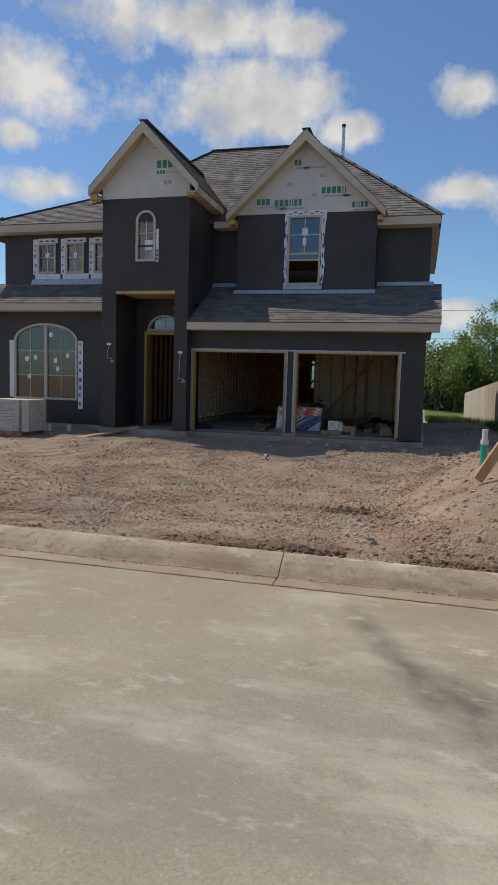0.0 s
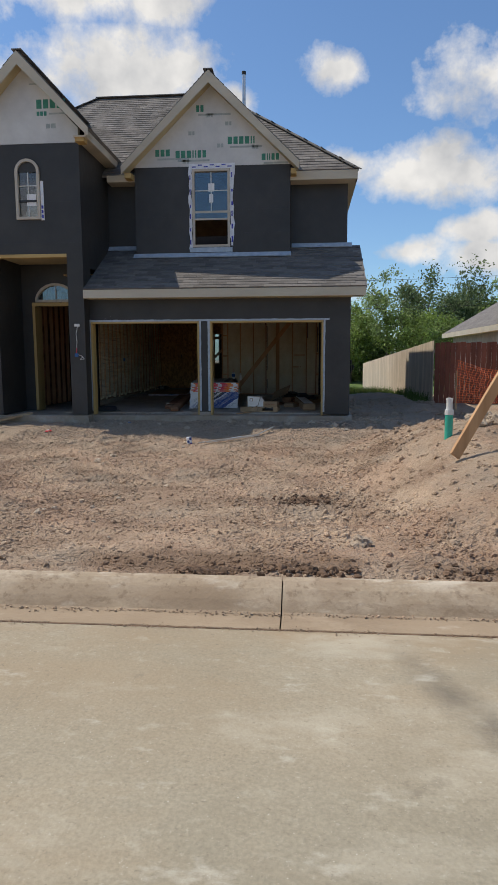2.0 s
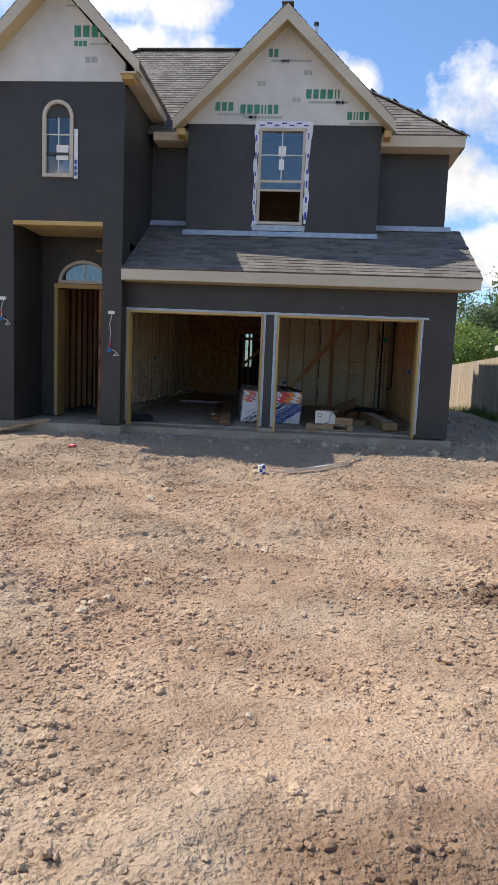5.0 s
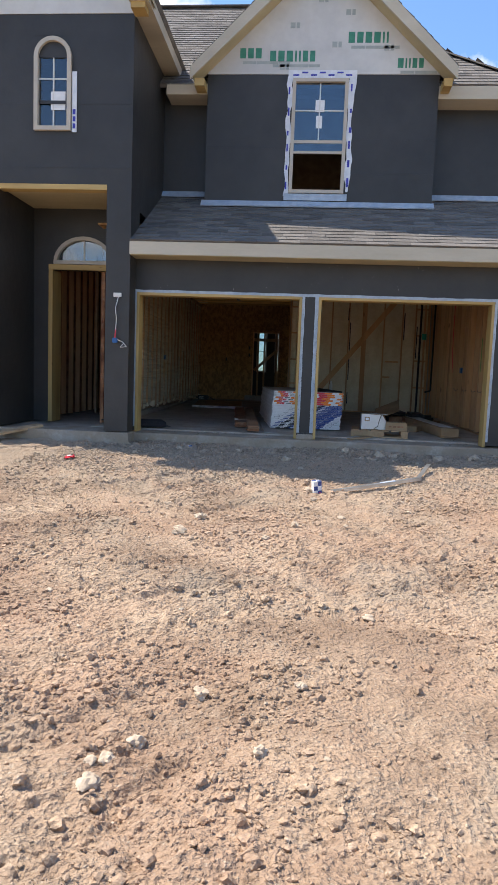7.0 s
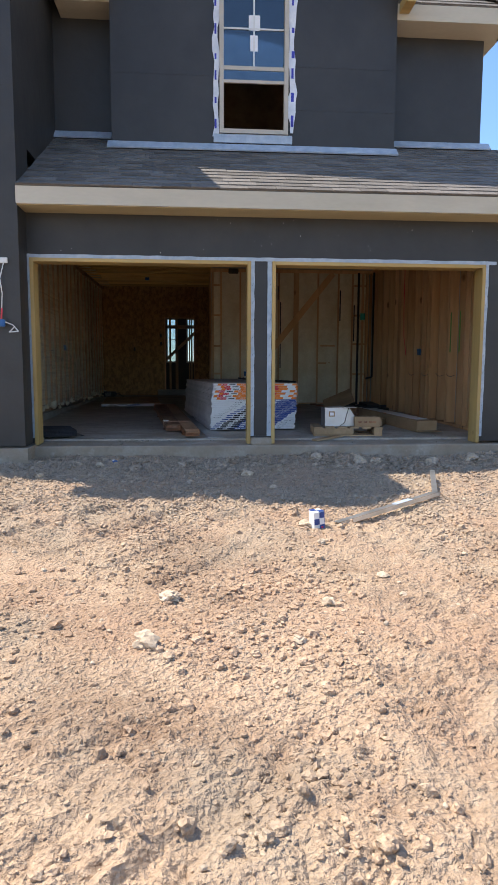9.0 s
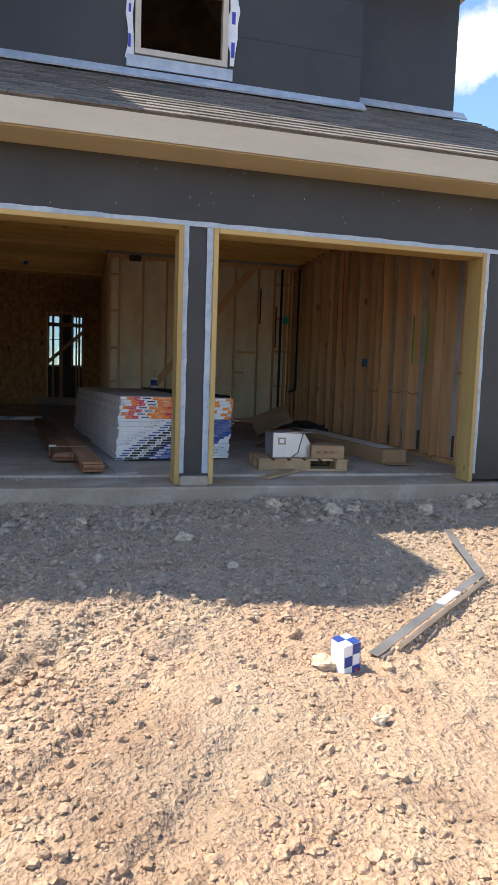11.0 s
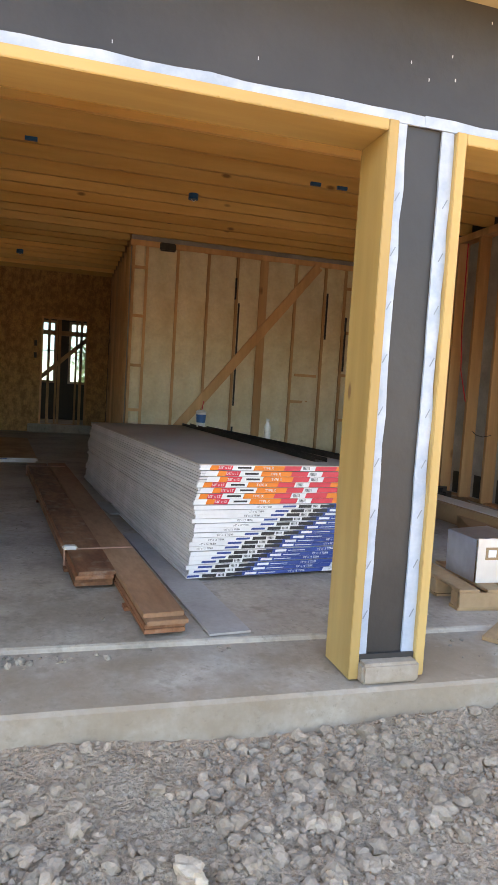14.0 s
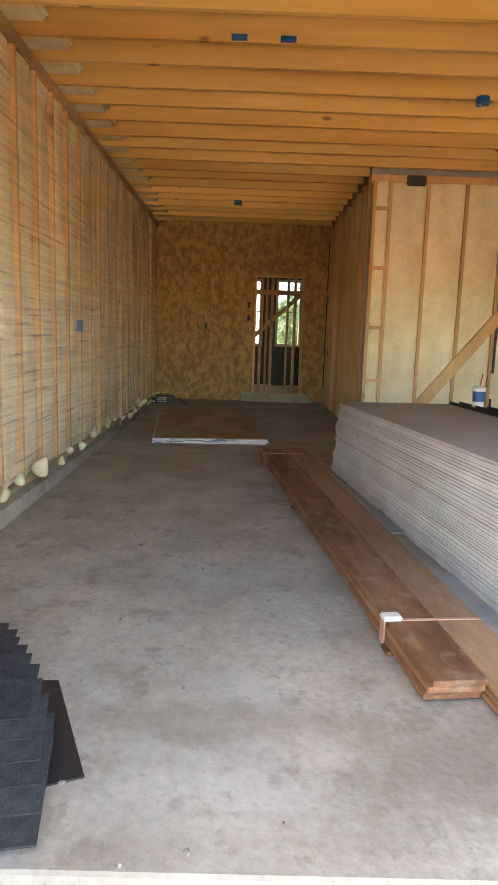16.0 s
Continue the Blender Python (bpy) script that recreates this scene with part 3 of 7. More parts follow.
def lines(lo, hi, step, far):
    """Grid lines: close between lo and hi, then wider and wider out to far."""
    mid = list(np.arange(lo, hi + 1e-6, step))
    out, k = [], step
    v = hi
    while v < far:
        k *= 1.5
        v += k
        out.append(v)
    low, k, v = [], step, lo
    while v > -far:
        k *= 1.5
        v -= k
        low.append(v)
    return low[::-1] + [float(a) for a in mid] + out


gx, gy = lines(-8.6, 6.8, 0.033, 900), lines(-11.2, 0.2, 0.030, 900)
ground = Shape()
ground.v = [(x, y, ground_z(x, y) if not (-9.6 < x < 3.2 and 0.25 < y < 13.8) else -0.5) for y in gy for x in gx]
ground.f = [(j * len(gx) + i, j * len(gx) + i + 1, (j + 1) * len(gx) + i + 1, (j + 1) * len(gx) + i) for j in range(len(gy) - 1) for i in range(len(gx) - 1)]
tagged(part("ground", ground, DIRT), "bare graded brown dirt yard with clods and ruts", "ground", kind="structure")

road = Shape().box(-300, 300, -24, -11.52, -0.5, -0.262)
tagged(part("road", road, STREET), "pale dusty concrete residential street", "road", kind="structure")
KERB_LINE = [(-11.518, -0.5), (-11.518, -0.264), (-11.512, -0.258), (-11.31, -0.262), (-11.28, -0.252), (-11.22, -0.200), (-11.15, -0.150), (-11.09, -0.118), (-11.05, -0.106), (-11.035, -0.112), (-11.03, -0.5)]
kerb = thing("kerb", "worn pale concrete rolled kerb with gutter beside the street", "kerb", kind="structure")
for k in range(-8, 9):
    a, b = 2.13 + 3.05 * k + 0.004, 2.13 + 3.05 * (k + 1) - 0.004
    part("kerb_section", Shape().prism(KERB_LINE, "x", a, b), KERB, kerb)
joint = Shape().box(-40, 40, -11.530, -11.514, -0.30, -0.2597)
tagged(part("trim_gutter_joint", joint, CLOD_DARK), "dirt filled joint between gutter and street", "joint", kind="structure")
far_kerb = Shape().prism([(-24.0, -0.5), (-24.0, -0.25), (-24.4, -0.26), (-24.6, -0.12), (-24.8, -0.1), (-24.8, -0.5)], "x", -60, 60)
tagged(part("kerb_far", far_kerb, KERB), "pale concrete kerb across the street", "kerb", kind="structure")

lawn = Shape()
lx, ly = lines(3.6, 12, 0.6, 120), [13 + 1.2 * k for k in range(45)]
lx = [v for v in lx if v > 3.4]
lawn.v = [(x, y, ground_z(x, y) + 0.02) for y in ly for x in lx]
lawn.f = [(j * len(lx) + i, j * len(lx) + i + 1, (j + 1) * len(lx) + i + 1, (j + 1) * len(lx) + i) for j in range(len(ly) - 1) for i in range(len(lx) - 1)]
tagged(part("lawn", lawn, GRASS, smooth=True), "bright green grass strip behind the house", "grass", kind="structure")

# ---- slab and foundations ----
slab = Shape().prism([(-0.10, -0.55), (-0.10, -0.045), (-0.085, -0.032), (0.394, -0.022), (0.403, -0.006), (0.413, 0.0), (10.4, 0.15), (10.4, -0.55)], "x", -3.6, 3.34)
tagged(part("floor", slab, SLAB), "dusty grey concrete garage slab with a stepped front edge", "floor", kind="structure")
found = Shape().box(-5.30, -2.74, -0.42, 1.1, -0.55, -0.015).box(-9.7, -5.30, 0.14, 14, -0.55, -0.012).box(-5.30, -3.6, 1.1, 14, -0.55, -0.02).box(-3.5, 3.34, 10.4, 14, -0.55, 0.19)
tagged(part("foundation", found, SLAB), "pale concrete house foundation and porch slab", "foundation", kind="structure")
tagged(part("pier_footing", Shape().box(-0.19, 0.065, -0.075, 0.14, -0.03, 0.055), SLAB, bevel=0.012), "concrete pad under the post between the garage openings", "footing", kind="structure")

# ---- house walls ----
GO_L, GO_R, GO_TOP = (-2.75, -0.19), (0.063, 2.67), 2.15
wall("wall_garage_front", "front garage wall covered in black building wrap", -2.78, 3.28, 0.03, 2.80, 0.0, 0.15, [(*GO_L, 0.0, GO_TOP), (*GO_R, 0.0, GO_TOP)], FELT)
TOWER_X0, TOWER_X1, TOWER_Y = -5.24, -2.78, -0.35
wall("wall_tower_front", "tall entry tower wall in black building wrap", TOWER_X0, TOWER_X1, 0.0, 6.05, TOWER_Y, TOWER_Y + 0.15, [(-4.82, -3.15, 0.0, 3.62), (-4.26, -3.70, 4.42, 5.45)], FELT)
tower_sides = Shape().box(TOWER_X0, TOWER_X0 + 0.15, TOWER_Y + 0.15, 1.2, 0, 6.4).box(TOWER_X1 - 0.15, TOWER_X1, TOWER_Y + 0.15, 0.15, 0, 6.4).box(TOWER_X1 - 0.15, TOWER_X1, 0.15, 2.0, 3.4, 6.4)
tower_sides.box(-4.97, -4.82, TOWER_Y + 0.15, 0.95, 0, 3.62).box(-3.15, -2.935, TOWER_Y + 0.15, 0.95, 0, 3.62)
tagged(part("wall_tower_sides", tower_sides, FELT), "side walls of the entry tower in black wrap", "wall", kind="structure")
wall("wall_porch_back", "porch wall in black wrap round the front door", -4.97, -2.93, 0.0, 3.75, 0.95, 1.05, [(-4.53, -3.47, 0.0, 2.60), (-4.46, -3.42, 2.70, 3.16)], FELT)
tagged(part("ceiling_porch", Shape().box(-4.82, -3.15, -0.18, 0.95, 3.62, 3.68), SOFFIT), "plain primed porch ceiling board", "ceiling", kind="structure")
tagged(part("trim_porch", Shape().box(-4.82, -3.15, -0.36, -0.18, 3.585, 3.66), PINE_X), "raw pine beam over the porch opening", "trim", kind="structure")

gable_t = Shape().prism([(TOWER_X0, 6.05), (TOWER_X1, 6.05), (TOWER_X1, 6.36), (-4.00, 7.64), (TOWER_X0, 6.34)], "y", TOWER_Y - 0.012, TOWER_Y + 0.12)
gable_tower = tagged(part("wall_tower_gable", gable_t, WRAP), "tower gable in white house wrap with green print", "wall", kind="structure")
BAY_X0, BAY_X1, BAY_Y = -1.95, 1.87, 1.28
gable_b = Shape().prism([(BAY_X0, 5.93), (BAY_X1, 5.93), (BAY_X1, 5.96), (-0.05, 7.77), (BAY_X0, 5.96)], "y", BAY_Y - 0.012, BAY_Y + 0.12)
gable_bay = tagged(part("wall_bay_gable", gable_b, WRAP), "bay gable in white house wrap with green print", "wall", kind="structure")
wall("wall_bay_front", "upper bay wall in black wrap with a window", BAY_X0, BAY_X1, 3.35, 5.93, BAY_Y, BAY_Y + 0.14, [(-0.52, 0.40, 4.02, 5.86)], FELT)
tagged(part("wall_bay_sides", Shape().box(BAY_X0, BAY_X0 + 0.14, BAY_Y + 0.14, 2.4, 3.5, 5.9).box(BAY_X1 - 0.14, BAY_X1, BAY_Y + 0.14, 2.4, 3.5, 5.9), FELT), "short side walls of the upper bay in black wrap", "wall", kind="structure")
wall("wall_upper_front", "set back upper wall in black wrap", TOWER_X1, 3.28, 3.55, 5.9, 1.75, 1.9, [(-1.75, 1.70, 3.6, 5.8)], FELT)
right_wall = Shape().box(3.20, 3.28, 0.15, 14, -0.1, 3.0).box(3.13, 3.28, 1.9, 10, 3.0, 5.9).prism([(0.15, 2.8), (1.9, 2.8), (1.9, 4.05), (0.15, 3.08)], "x", 3.2, 3.28)
tagged(part("wall_east", right_wall, FELT), "side house wall in black wrap", "wall", kind="structure")
wall("wall_left_front", "left wing wall in black wrap with an arched window", -9.6, TOWER_X0, 0.0, 3.3, 0.2, 0.35, [(-8.32, -6.27, 0.66, 2.84)], FELT)
wall("wall_left_upper", "upper left wing wall in black wrap with three windows", -9.0, TOWER_X0, 3.7, 5.75, 0.95, 1.1, [(-8.02, -7.42, 4.36, 5.24), (-7.10, -6.50, 4.36, 5.24), (-6.18, -5.58, 4.36, 5.24)], FELT)
wall("wall_back", "rear house wall in black wrap with windows", -9.6, 3.28, -0.1, 3.4, 13.85, 14.0, [(-1.90, -1.52, 1.05, 2.52), (-1.24, -0.66, 1.05, 2.52), (-5.2, -3.4, 0.3, 2.3)], FELT)
tagged(part("wall_west", Shape().box(-9.75, -9.6, 0.2, 14, -0.1, 3.4).box(-9.15, -9.0, 0.95, 10, 3.4, 5.75), FELT), "far side house wall in black wrap", "wall", kind="structure")
tagged(part("wall_upper_back", Shape().box(-9.0, 3.28, 9.85, 10.0, 3.3, 6.0), FELT), "upper rear wall in black wrap", "wall", kind="structure")
tagged(part("floor_upper", Shape().box(-9.6, 3.2, 1.1, 13.85, 3.33, 3.40), OSB), "upper storey strand board deck", "floor", kind="structure")


# ---- roofs ----
def tab_run(s, o, u, w, lu, lw, keep, course=0.145, tab=0.3, lift=0.012):
    """Shingle tabs over the plane from o along u (level) and w (upslope)."""
    nrm = u.cross(w).normalized()
    k = 0
    while k * course < lw:
        c = k * course
        p = -((k * 0.37) % 1.0) * tab
        while p < lu:
            a, b = max(0, p + 0.004), min(lu, p + tab - 0.004)
            if b - a > 0.03 and keep((a + b) / 2, c + course / 2):
                d = 0.004 * random.random()
                q = [o + u * a + w * c, o + u * b + w * c, o + u * b + w * min(lw, c + course * 1.05), o + u * a + w * min(lw, c + course * 1.05)]
                h = [nrm * (lift + d), nrm * (lift + d), nrm * 0.003, nrm * 0.003]
                s.add([*q, *[e + g for e, g in zip(q, h)]], ((4, 5, 6, 7), (0, 1, 5, 4), (1, 2, 6, 5), (3, 0, 4, 7)))
            p += tab
        k += 1


def slope(name, label, pts, keep=None, skip_rows=0):
    """A roof plane: pts[0] to pts[1] is the eave, the rest goes up to the ridge. Deck of 5 cm under joined tabs."""
    pts = [Vector(p) for p in pts]
    u = (pts[1] - pts[0]).normalized()
    nrm = (pts[1] - pts[0]).cross(pts[2] - pts[0]).normalized()
    if nrm.z < 0:
        nrm = -nrm
    w = nrm.cross(u).normalized()
    flat = [((p - pts[0]).dot(u), (p - pts[0]).dot(w)) for p in pts]
    n = len(pts)
    deck = Shape().add([*pts, *[p - nrm * 0.05 for p in pts]], [tuple(range(n)), tuple(range(2 * n - 1, n - 1, -1))] + [(i, n + i, n + (i + 1) % n, (i + 1) % n) for i in range(n)])
    ob = tagged(part(name, deck, SHINGLE_FAR), label, "roof", kind="structure")

    def inside(a, c):
        sign = None
        for (x0, y0), (x1, y1) in zip(flat, flat[1:] + flat[:1]):
            e = (x1 - x0) * (c - y0) - (y1 - y0) * (a - x0)
            if abs(e) > 1e-9:
                if sign is None:
                    sign = e > 0
                elif (e > 0) != sign:
                    return False
        return True

    tabs = Shape()
    a0 = min(f[0] for f in flat)
    tab_run(tabs, pts[0] + u * a0 + w * skip_rows * 0.145, u, w, max(f[0] for f in flat) - a0, max(f[1] for f in flat) - skip_rows * 0.145, lambda a, c: inside(a + a0, c + skip_rows * 0.145))
    tagged(part("shingle_courses", tabs, SHINGLE_FAR, ob), kind="stuff")
    return ob, pts[0], u, w


LOW = [(-2.78, -0.40, 2.865), (3.60, -0.40, 2.865), (3.60, 1.80, 4.09), (-2.78, 1.80, 4.09)]
low_roof, low_o, low_u, low_w = slope("roof_garage", "grey brown shingle roof over the garage doors", LOW, skip_rows=13)
slope("roof_left_low", "grey brown shingle roof over the left ground floor", [(-9.9, -0.20, 3.37), (TOWER_X0, -0.20, 3.37), (TOWER_X0, 1.0, 4.08), (-9.9, 1.0, 4.08)])
slope("roof_tower_a", "steep tower roof slope in grey brown shingle", [(-5.48, 5.0, 6.30), (-5.48, -0.68, 6.30), (-3.97, -0.68, 7.88), (-3.97, 5.0, 7.88)])
slope("roof_tower_b", "steep tower roof slope in grey brown shingle", [(-2.46, -0.68, 6.26), (-2.46, 3.2, 6.26), (-3.97, 5.0, 7.88), (-3.97, -0.68, 7.88)])
slope("roof_bay_a", "bay roof slope in grey brown shingle", [(-2.15, 4.0, 5.94), (-2.15, 0.92, 5.94), (-0.06, 0.92, 8.00), (-0.06, 5.0, 8.00)])
slope("roof_bay_b", "bay roof slope in grey brown shingle", [(2.08, 0.92, 5.92), (2.08, 4.0, 5.92), (-0.06, 5.0, 8.00), (-0.06, 0.92, 8.00)])
E_Z, RID = 5.78, 9.12
slope("roof_main_front", "main hip roof front slope in grey brown shingle", [(-8.0, 1.30, E_Z), (3.50, 1.30, E_Z), (-0.40, 5.32, RID), (-4.1, 5.32, RID)])
slope("roof_main_east", "main hip roof side slope in grey brown shingle", [(3.50, 1.30, E_Z), (3.50, 9.34, E_Z), (-0.40, 5.32, RID)])
slope("roof_main_back", "main hip roof rear slope in grey brown shingle", [(3.50, 9.34, E_Z), (-8.0, 9.34, E_Z), (-4.1, 5.32, RID), (-0.40, 5.32, RID)])
slope("roof_main_west", "main hip roof far slope in grey brown shingle", [(-8.0, 9.34, E_Z), (-8.0, 1.30, E_Z), (-4.1, 5.32, RID)])
slope("roof_left_front", "left wing hip roof front slope in grey brown shingle", [(-9.9, 0.55, 5.72), (-4.0, 0.55, 5.72), (-4.0, 3.9, 7.55), (-6.3, 3.9, 7.55)])
slope("roof_left_west", "left wing hip roof side slope in grey brown shingle", [(-9.9, 8.0, 5.72), (-9.9, 0.55, 5.72), (-6.3, 3.9, 7.55)])
tagged(part("roof_rear", Shape().box(-9.8, 3.5, 9.3, 14.3, 3.4, 3.5), SHINGLE_FAR), "low rear roof in grey shingle", "roof", kind="structure")

# ---- eaves ----
tagged(part("trim_garage_fascia", Shape().box(-2.78, 3.58, -0.405, -0.37, 2.66, 2.845), TRIM), "primed tan fascia board under the garage roof", "trim", kind="structure")
tagged(part("soffit_garage", Shape().box(-2.78, 3.30, -0.37, 0.0, 2.655, 2.69).box(3.30, 3.58, -0.37, 0.3, 2.69, 2.72), SOFFIT), "bare pale plywood soffit over the garage doors", "soffit", kind="structure")
tagged(part("trim_garage_rake", Shape().prism([(-0.40, 2.70), (-0.40, 2.85), (1.80, 4.07), (1.80, 3.92)], "x", 3.545, 3.58), TRIM), "primed tan rake board at the roof end", "trim", kind="structure")
tagged(part("trim_left_fascia", Shape().box(-9.9, TOWER_X0, -0.205, -0.17, 3.16, 3.355).box(-9.9, TOWER_X0, -0.17, 0.2, 3.16, 3.19), TRIM), "primed tan fascia over the left ground floor", "trim", kind="structure")
tagged(part("trim_left_upper_fascia", Shape().box(-9.9, TOWER_X0, 0.55, 0.585, 5.50, 5.70).box(-9.9, TOWER_X0, 0.585, 0.97, 5.50, 5.53).box(-9.9, -9.865, 0.585, 8, 5.50, 5.70), TRIM), "primed tan fascia of the left wing roof", "trim", kind="structure")
tagged(part("trim_main_fascia", Shape().box(1.87, 3.48, 1.30, 1.335, 5.56, 5.765).box(1.87, 3.48, 1.335, 1.75, 5.56, 5.59).box(3.445, 3.48, 1.335, 9.3, 5.56, 5.765).box(3.28, 3.445, 1.75, 9.3, 5.56, 5.59).box(-2.66, -1.95, 1.30, 1.335, 5.62, 5.80).box(-2.66, -1.95, 1.335, 1.75, 5.62, 5.65), TRIM), "primed tan fascia and soffit of the main roof", "trim", kind="structure")


def rake(name, cx, half, z_eave, z_peak, y, depth=0.19):
    s = Shape()
    for k in (-1, 1):
        s.prism([(cx + k * half, z_eave), (cx, z_peak), (cx, z_peak - depth * 1.45), (cx + k * half, z_eave - depth)], "y", y, y + 0.035)
    return tagged(part(name, s, TRIM), "primed tan rake boards meeting at the gable peak", "trim", kind="structure")


rake("trim_tower_rake", -3.97, 1.52, 6.25, 7.855, -0.70)
rake("trim_bay_rake", -0.05, 2.14, 5.89, 7.975, 0.90)
und = Shape()
for cx, half, ze, zp, y0, y1 in ((-3.97, 1.5, 6.10, 7.64, -0.665, TOWER_Y), (-0.05, 2.11, 5.75, 7.76, 0.935, BAY_Y)):
    for k in (-1, 1):
        und.prism([(cx + k * half, ze), (cx, zp), (cx, zp + 0.03), (cx + k * half, ze + 0.03)], "y", y0, y1)
tagged(part("soffit_gables", und, SOFFIT), "plywood soffits under the gable overhangs", "soffit", kind="structure")
side = Shape().prism([(-2.50, 6.06), (-2.50, 6.26), (-2.53, 6.26), (-2.53, 6.06)], "y", -0.68, 1.75).prism([(-2.53, 6.06), (-2.78, 6.06), (-2.78, 6.09), (-2.53, 6.09)], "y", -0.68, 1.75)
tagged(part("trim_tower_eave", side, TRIM), "primed tan eave board along the tower side", "trim", kind="structure")
blocks = Shape().box(-2.76, -2.56, -0.64, -0.40, 5.98, 6.10).box(-5.46, -5.26, -0.64, -0.40, 5.98, 6.12).box(-2.12, -1.96, 0.96, 1.26, 5.62, 5.74).box(1.89, 2.02, 0.96, 1.26, 5.62, 5.74)
tagged(part("trim_lookouts", blocks, PINE_X), "raw pine lookout blocks under the eave returns", "trim", kind="structure")

# flashing strips where the low roofs meet the walls
fl = Shape()
for x0, x1, y in ((BAY_X0 - 0.05, BAY_X1 + 0.03, BAY_Y - 0.02), (BAY_X1 + 0.03, 3.40, 1.735), (TOWER_X1, BAY_X0 - 0.05, 1.735)):
    z = 2.885 + (y + 0.40) * 0.557
    fl.prism([(y - 0.10, z - 0.045), (y, z + 0.02), (y, z + 0.075), (y - 0.004, z + 0.075), (y - 0.11, z - 0.03)], "x", x0, x1)
fl.prism([(0.85, 4.02), (0.94, 4.06), (0.94, 4.20), (0.93, 4.20), (0.84, 4.04)], "x", -8.2, TOWER_X0)
fl.box(-0.60, 0.46, BAY_Y - 0.03, BAY_Y - 0.01, 3.90, 4.01)
tagged(part("trim_flashing", fl, TAPE, bevel=0.0), "pale blue white flashing tape along the wall foot", "trim", kind="structure")
pipe = thing("vent_pipe", "grey metal plumbing vent pipe on the roof", "vent pipe", pose(0.45, 4.6, 8.3))
part("pipe", Shape().rod((0, 0, 0), (0, 0, 1.05), 0.05), STEEL, pipe)
part("cap", Shape().rod((0, 0, 1.05), (0, 0, 1.13), 0.062), DARK_METAL, pipe)


# ---- printing on the house wrap ----
def print_block(parent, x, y, z, h, widths, material, gap=0.2):
    """A run of plain upright bars in place of a brand mark."""
    for w in widths:
        part("print_bar", Shape().box(x, x + w * h, y - 0.003, y, z, z + h), material, parent)
        x += (w + gap) * h


LOGO = (0.62, 0.6, 0.62, 0.62, 0.18, 0.18, 0.5, 0.5)
print_block(gable_tower, -3.70, TOWER_Y - 0.012, 6.78, 0.19, LOGO[:5], GREEN_INK)
print_block(gable_tower, -3.70, TOWER_Y - 0.012, 6.63, 0.09, (0.7, 0.7, 0.7), GREEN_INK)
print_block(gable_tower, -3.42, TOWER_Y - 0.012, 6.65, 0.035, (6, 5), GREY_INK)
print_block(gable_tower, -3.50, TOWER_Y - 0.012, 6.36, 0.10, (0.9, 1.1), GREY_INK)
print_block(gable_tower, -3.85, TOWER_Y - 0.012, 7.28, 0.03, (4, 3), GREY_INK)
for x, z, h, word in ((-0.92, 6.13, 0.17, LOGO[1:]), (0.36, 6.42, 0.17, LOGO[:6]), (-1.42, 6.18, 0.16, LOGO[:3]), (1.18, 6.03, 0.15, LOGO[3:]), (-0.40, 7.18, 0.15, LOGO[6:])):
    print_block(gable_bay, x, BAY_Y - 0.012, z, h, word, GREEN_INK)
    print_block(gable_bay, x + 0.05, BAY_Y - 0.012, z - 0.09, 0.045, (5, 8, 4), GREY_INK)
for x, z in ((-0.6, 6.65), (0.3, 6.85), (0.1, 6.35), (0.95, 6.3), (-0.75, 6.0), (-0.15, 7.05)):
    print_block(gable_bay, x, BAY_Y - 0.012, z, 0.09, (0.9, 0.6), GREY_INK)


# ---- windows ----
def muntin_window(name, label, x0, x1, z0, z1, y, cols, rows, hung=False, open_sash=0.0):
    w = tagged(thing(name, label, "window", kind="structure"), kind="structure")
    s = Shape()
    f = 0.055
    band(s, [(x0, z0), (x1, z0), (x1, z1), (x0, z1)], [(x0 + f, z0 + f), (x1 - f, z0 + f), (x1 - f, z1 - f), (x0 + f, z1 - f)], y - 0.045, y + 0.05)
    part("window_frame", s, WIN_FRAME, w)
    mid = (z0 + z1) / 2 - 0.08 if hung else None
    top_z0 = mid if hung else z0 + f
    bars = Shape()
    for i in range(1, cols):
        x = x0 + (x1 - x0) * i / cols
        bars.box(x - 0.01, x + 0.01, y + 0.004, y + 0.016, top_z0, z1 - f)
    for j in range(1, rows):
        z = top_z0 + (z1 - top_z0) * j / rows
        bars.box(x0 + f, x1 - f, y + 0.005, y + 0.015, z - 0.01, z + 0.01)
    if bars.v:
        part("muntins", bars, PLASTIC_WHITE, w)
    if hung:
        part("sash_rail", Shape().box(x0 + f, x1 - f, y - 0.02, y + 0.03, mid - 0.03, mid + 0.02).box(x0 + f, x1 - f, y - 0.035, y - 0.005, mid - 0.20, mid - 0.16), WIN_FRAME, w)
        part("pane", Shape().box(x0 + f, x1 - f, y - 0.012, y - 0.008, mid - 0.16, mid - 0.02), GLASS, w).visible_shadow = False
    part("pane", Shape().box(x0 + f, x1 - f, y + 0.018, y + 0.022, top_z0 + 0.02 * bool(hung), z1 - f), GLASS, w).visible_shadow = False
    return w


def sticker(parent, x, z, y, w=0.11, h=0.13):
    part("sticker", Shape().box(x, x + w, y - 0.006, y - 0.003, z, z + h), WHITE, parent)


w1 = muntin_window("window_1", "single hung bay window with its lower sash open", -0.52, 0.40, 4.02, 5.86, BAY_Y, 2, 2, hung=True)
sticker(w1, -0.13, 5.34, BAY_Y + 0.014, 0.15, 0.19)
sticker(w1, -0.11, 5.08, BAY_Y + 0.014, 0.10, 0.20)
rt = random.Random(14)


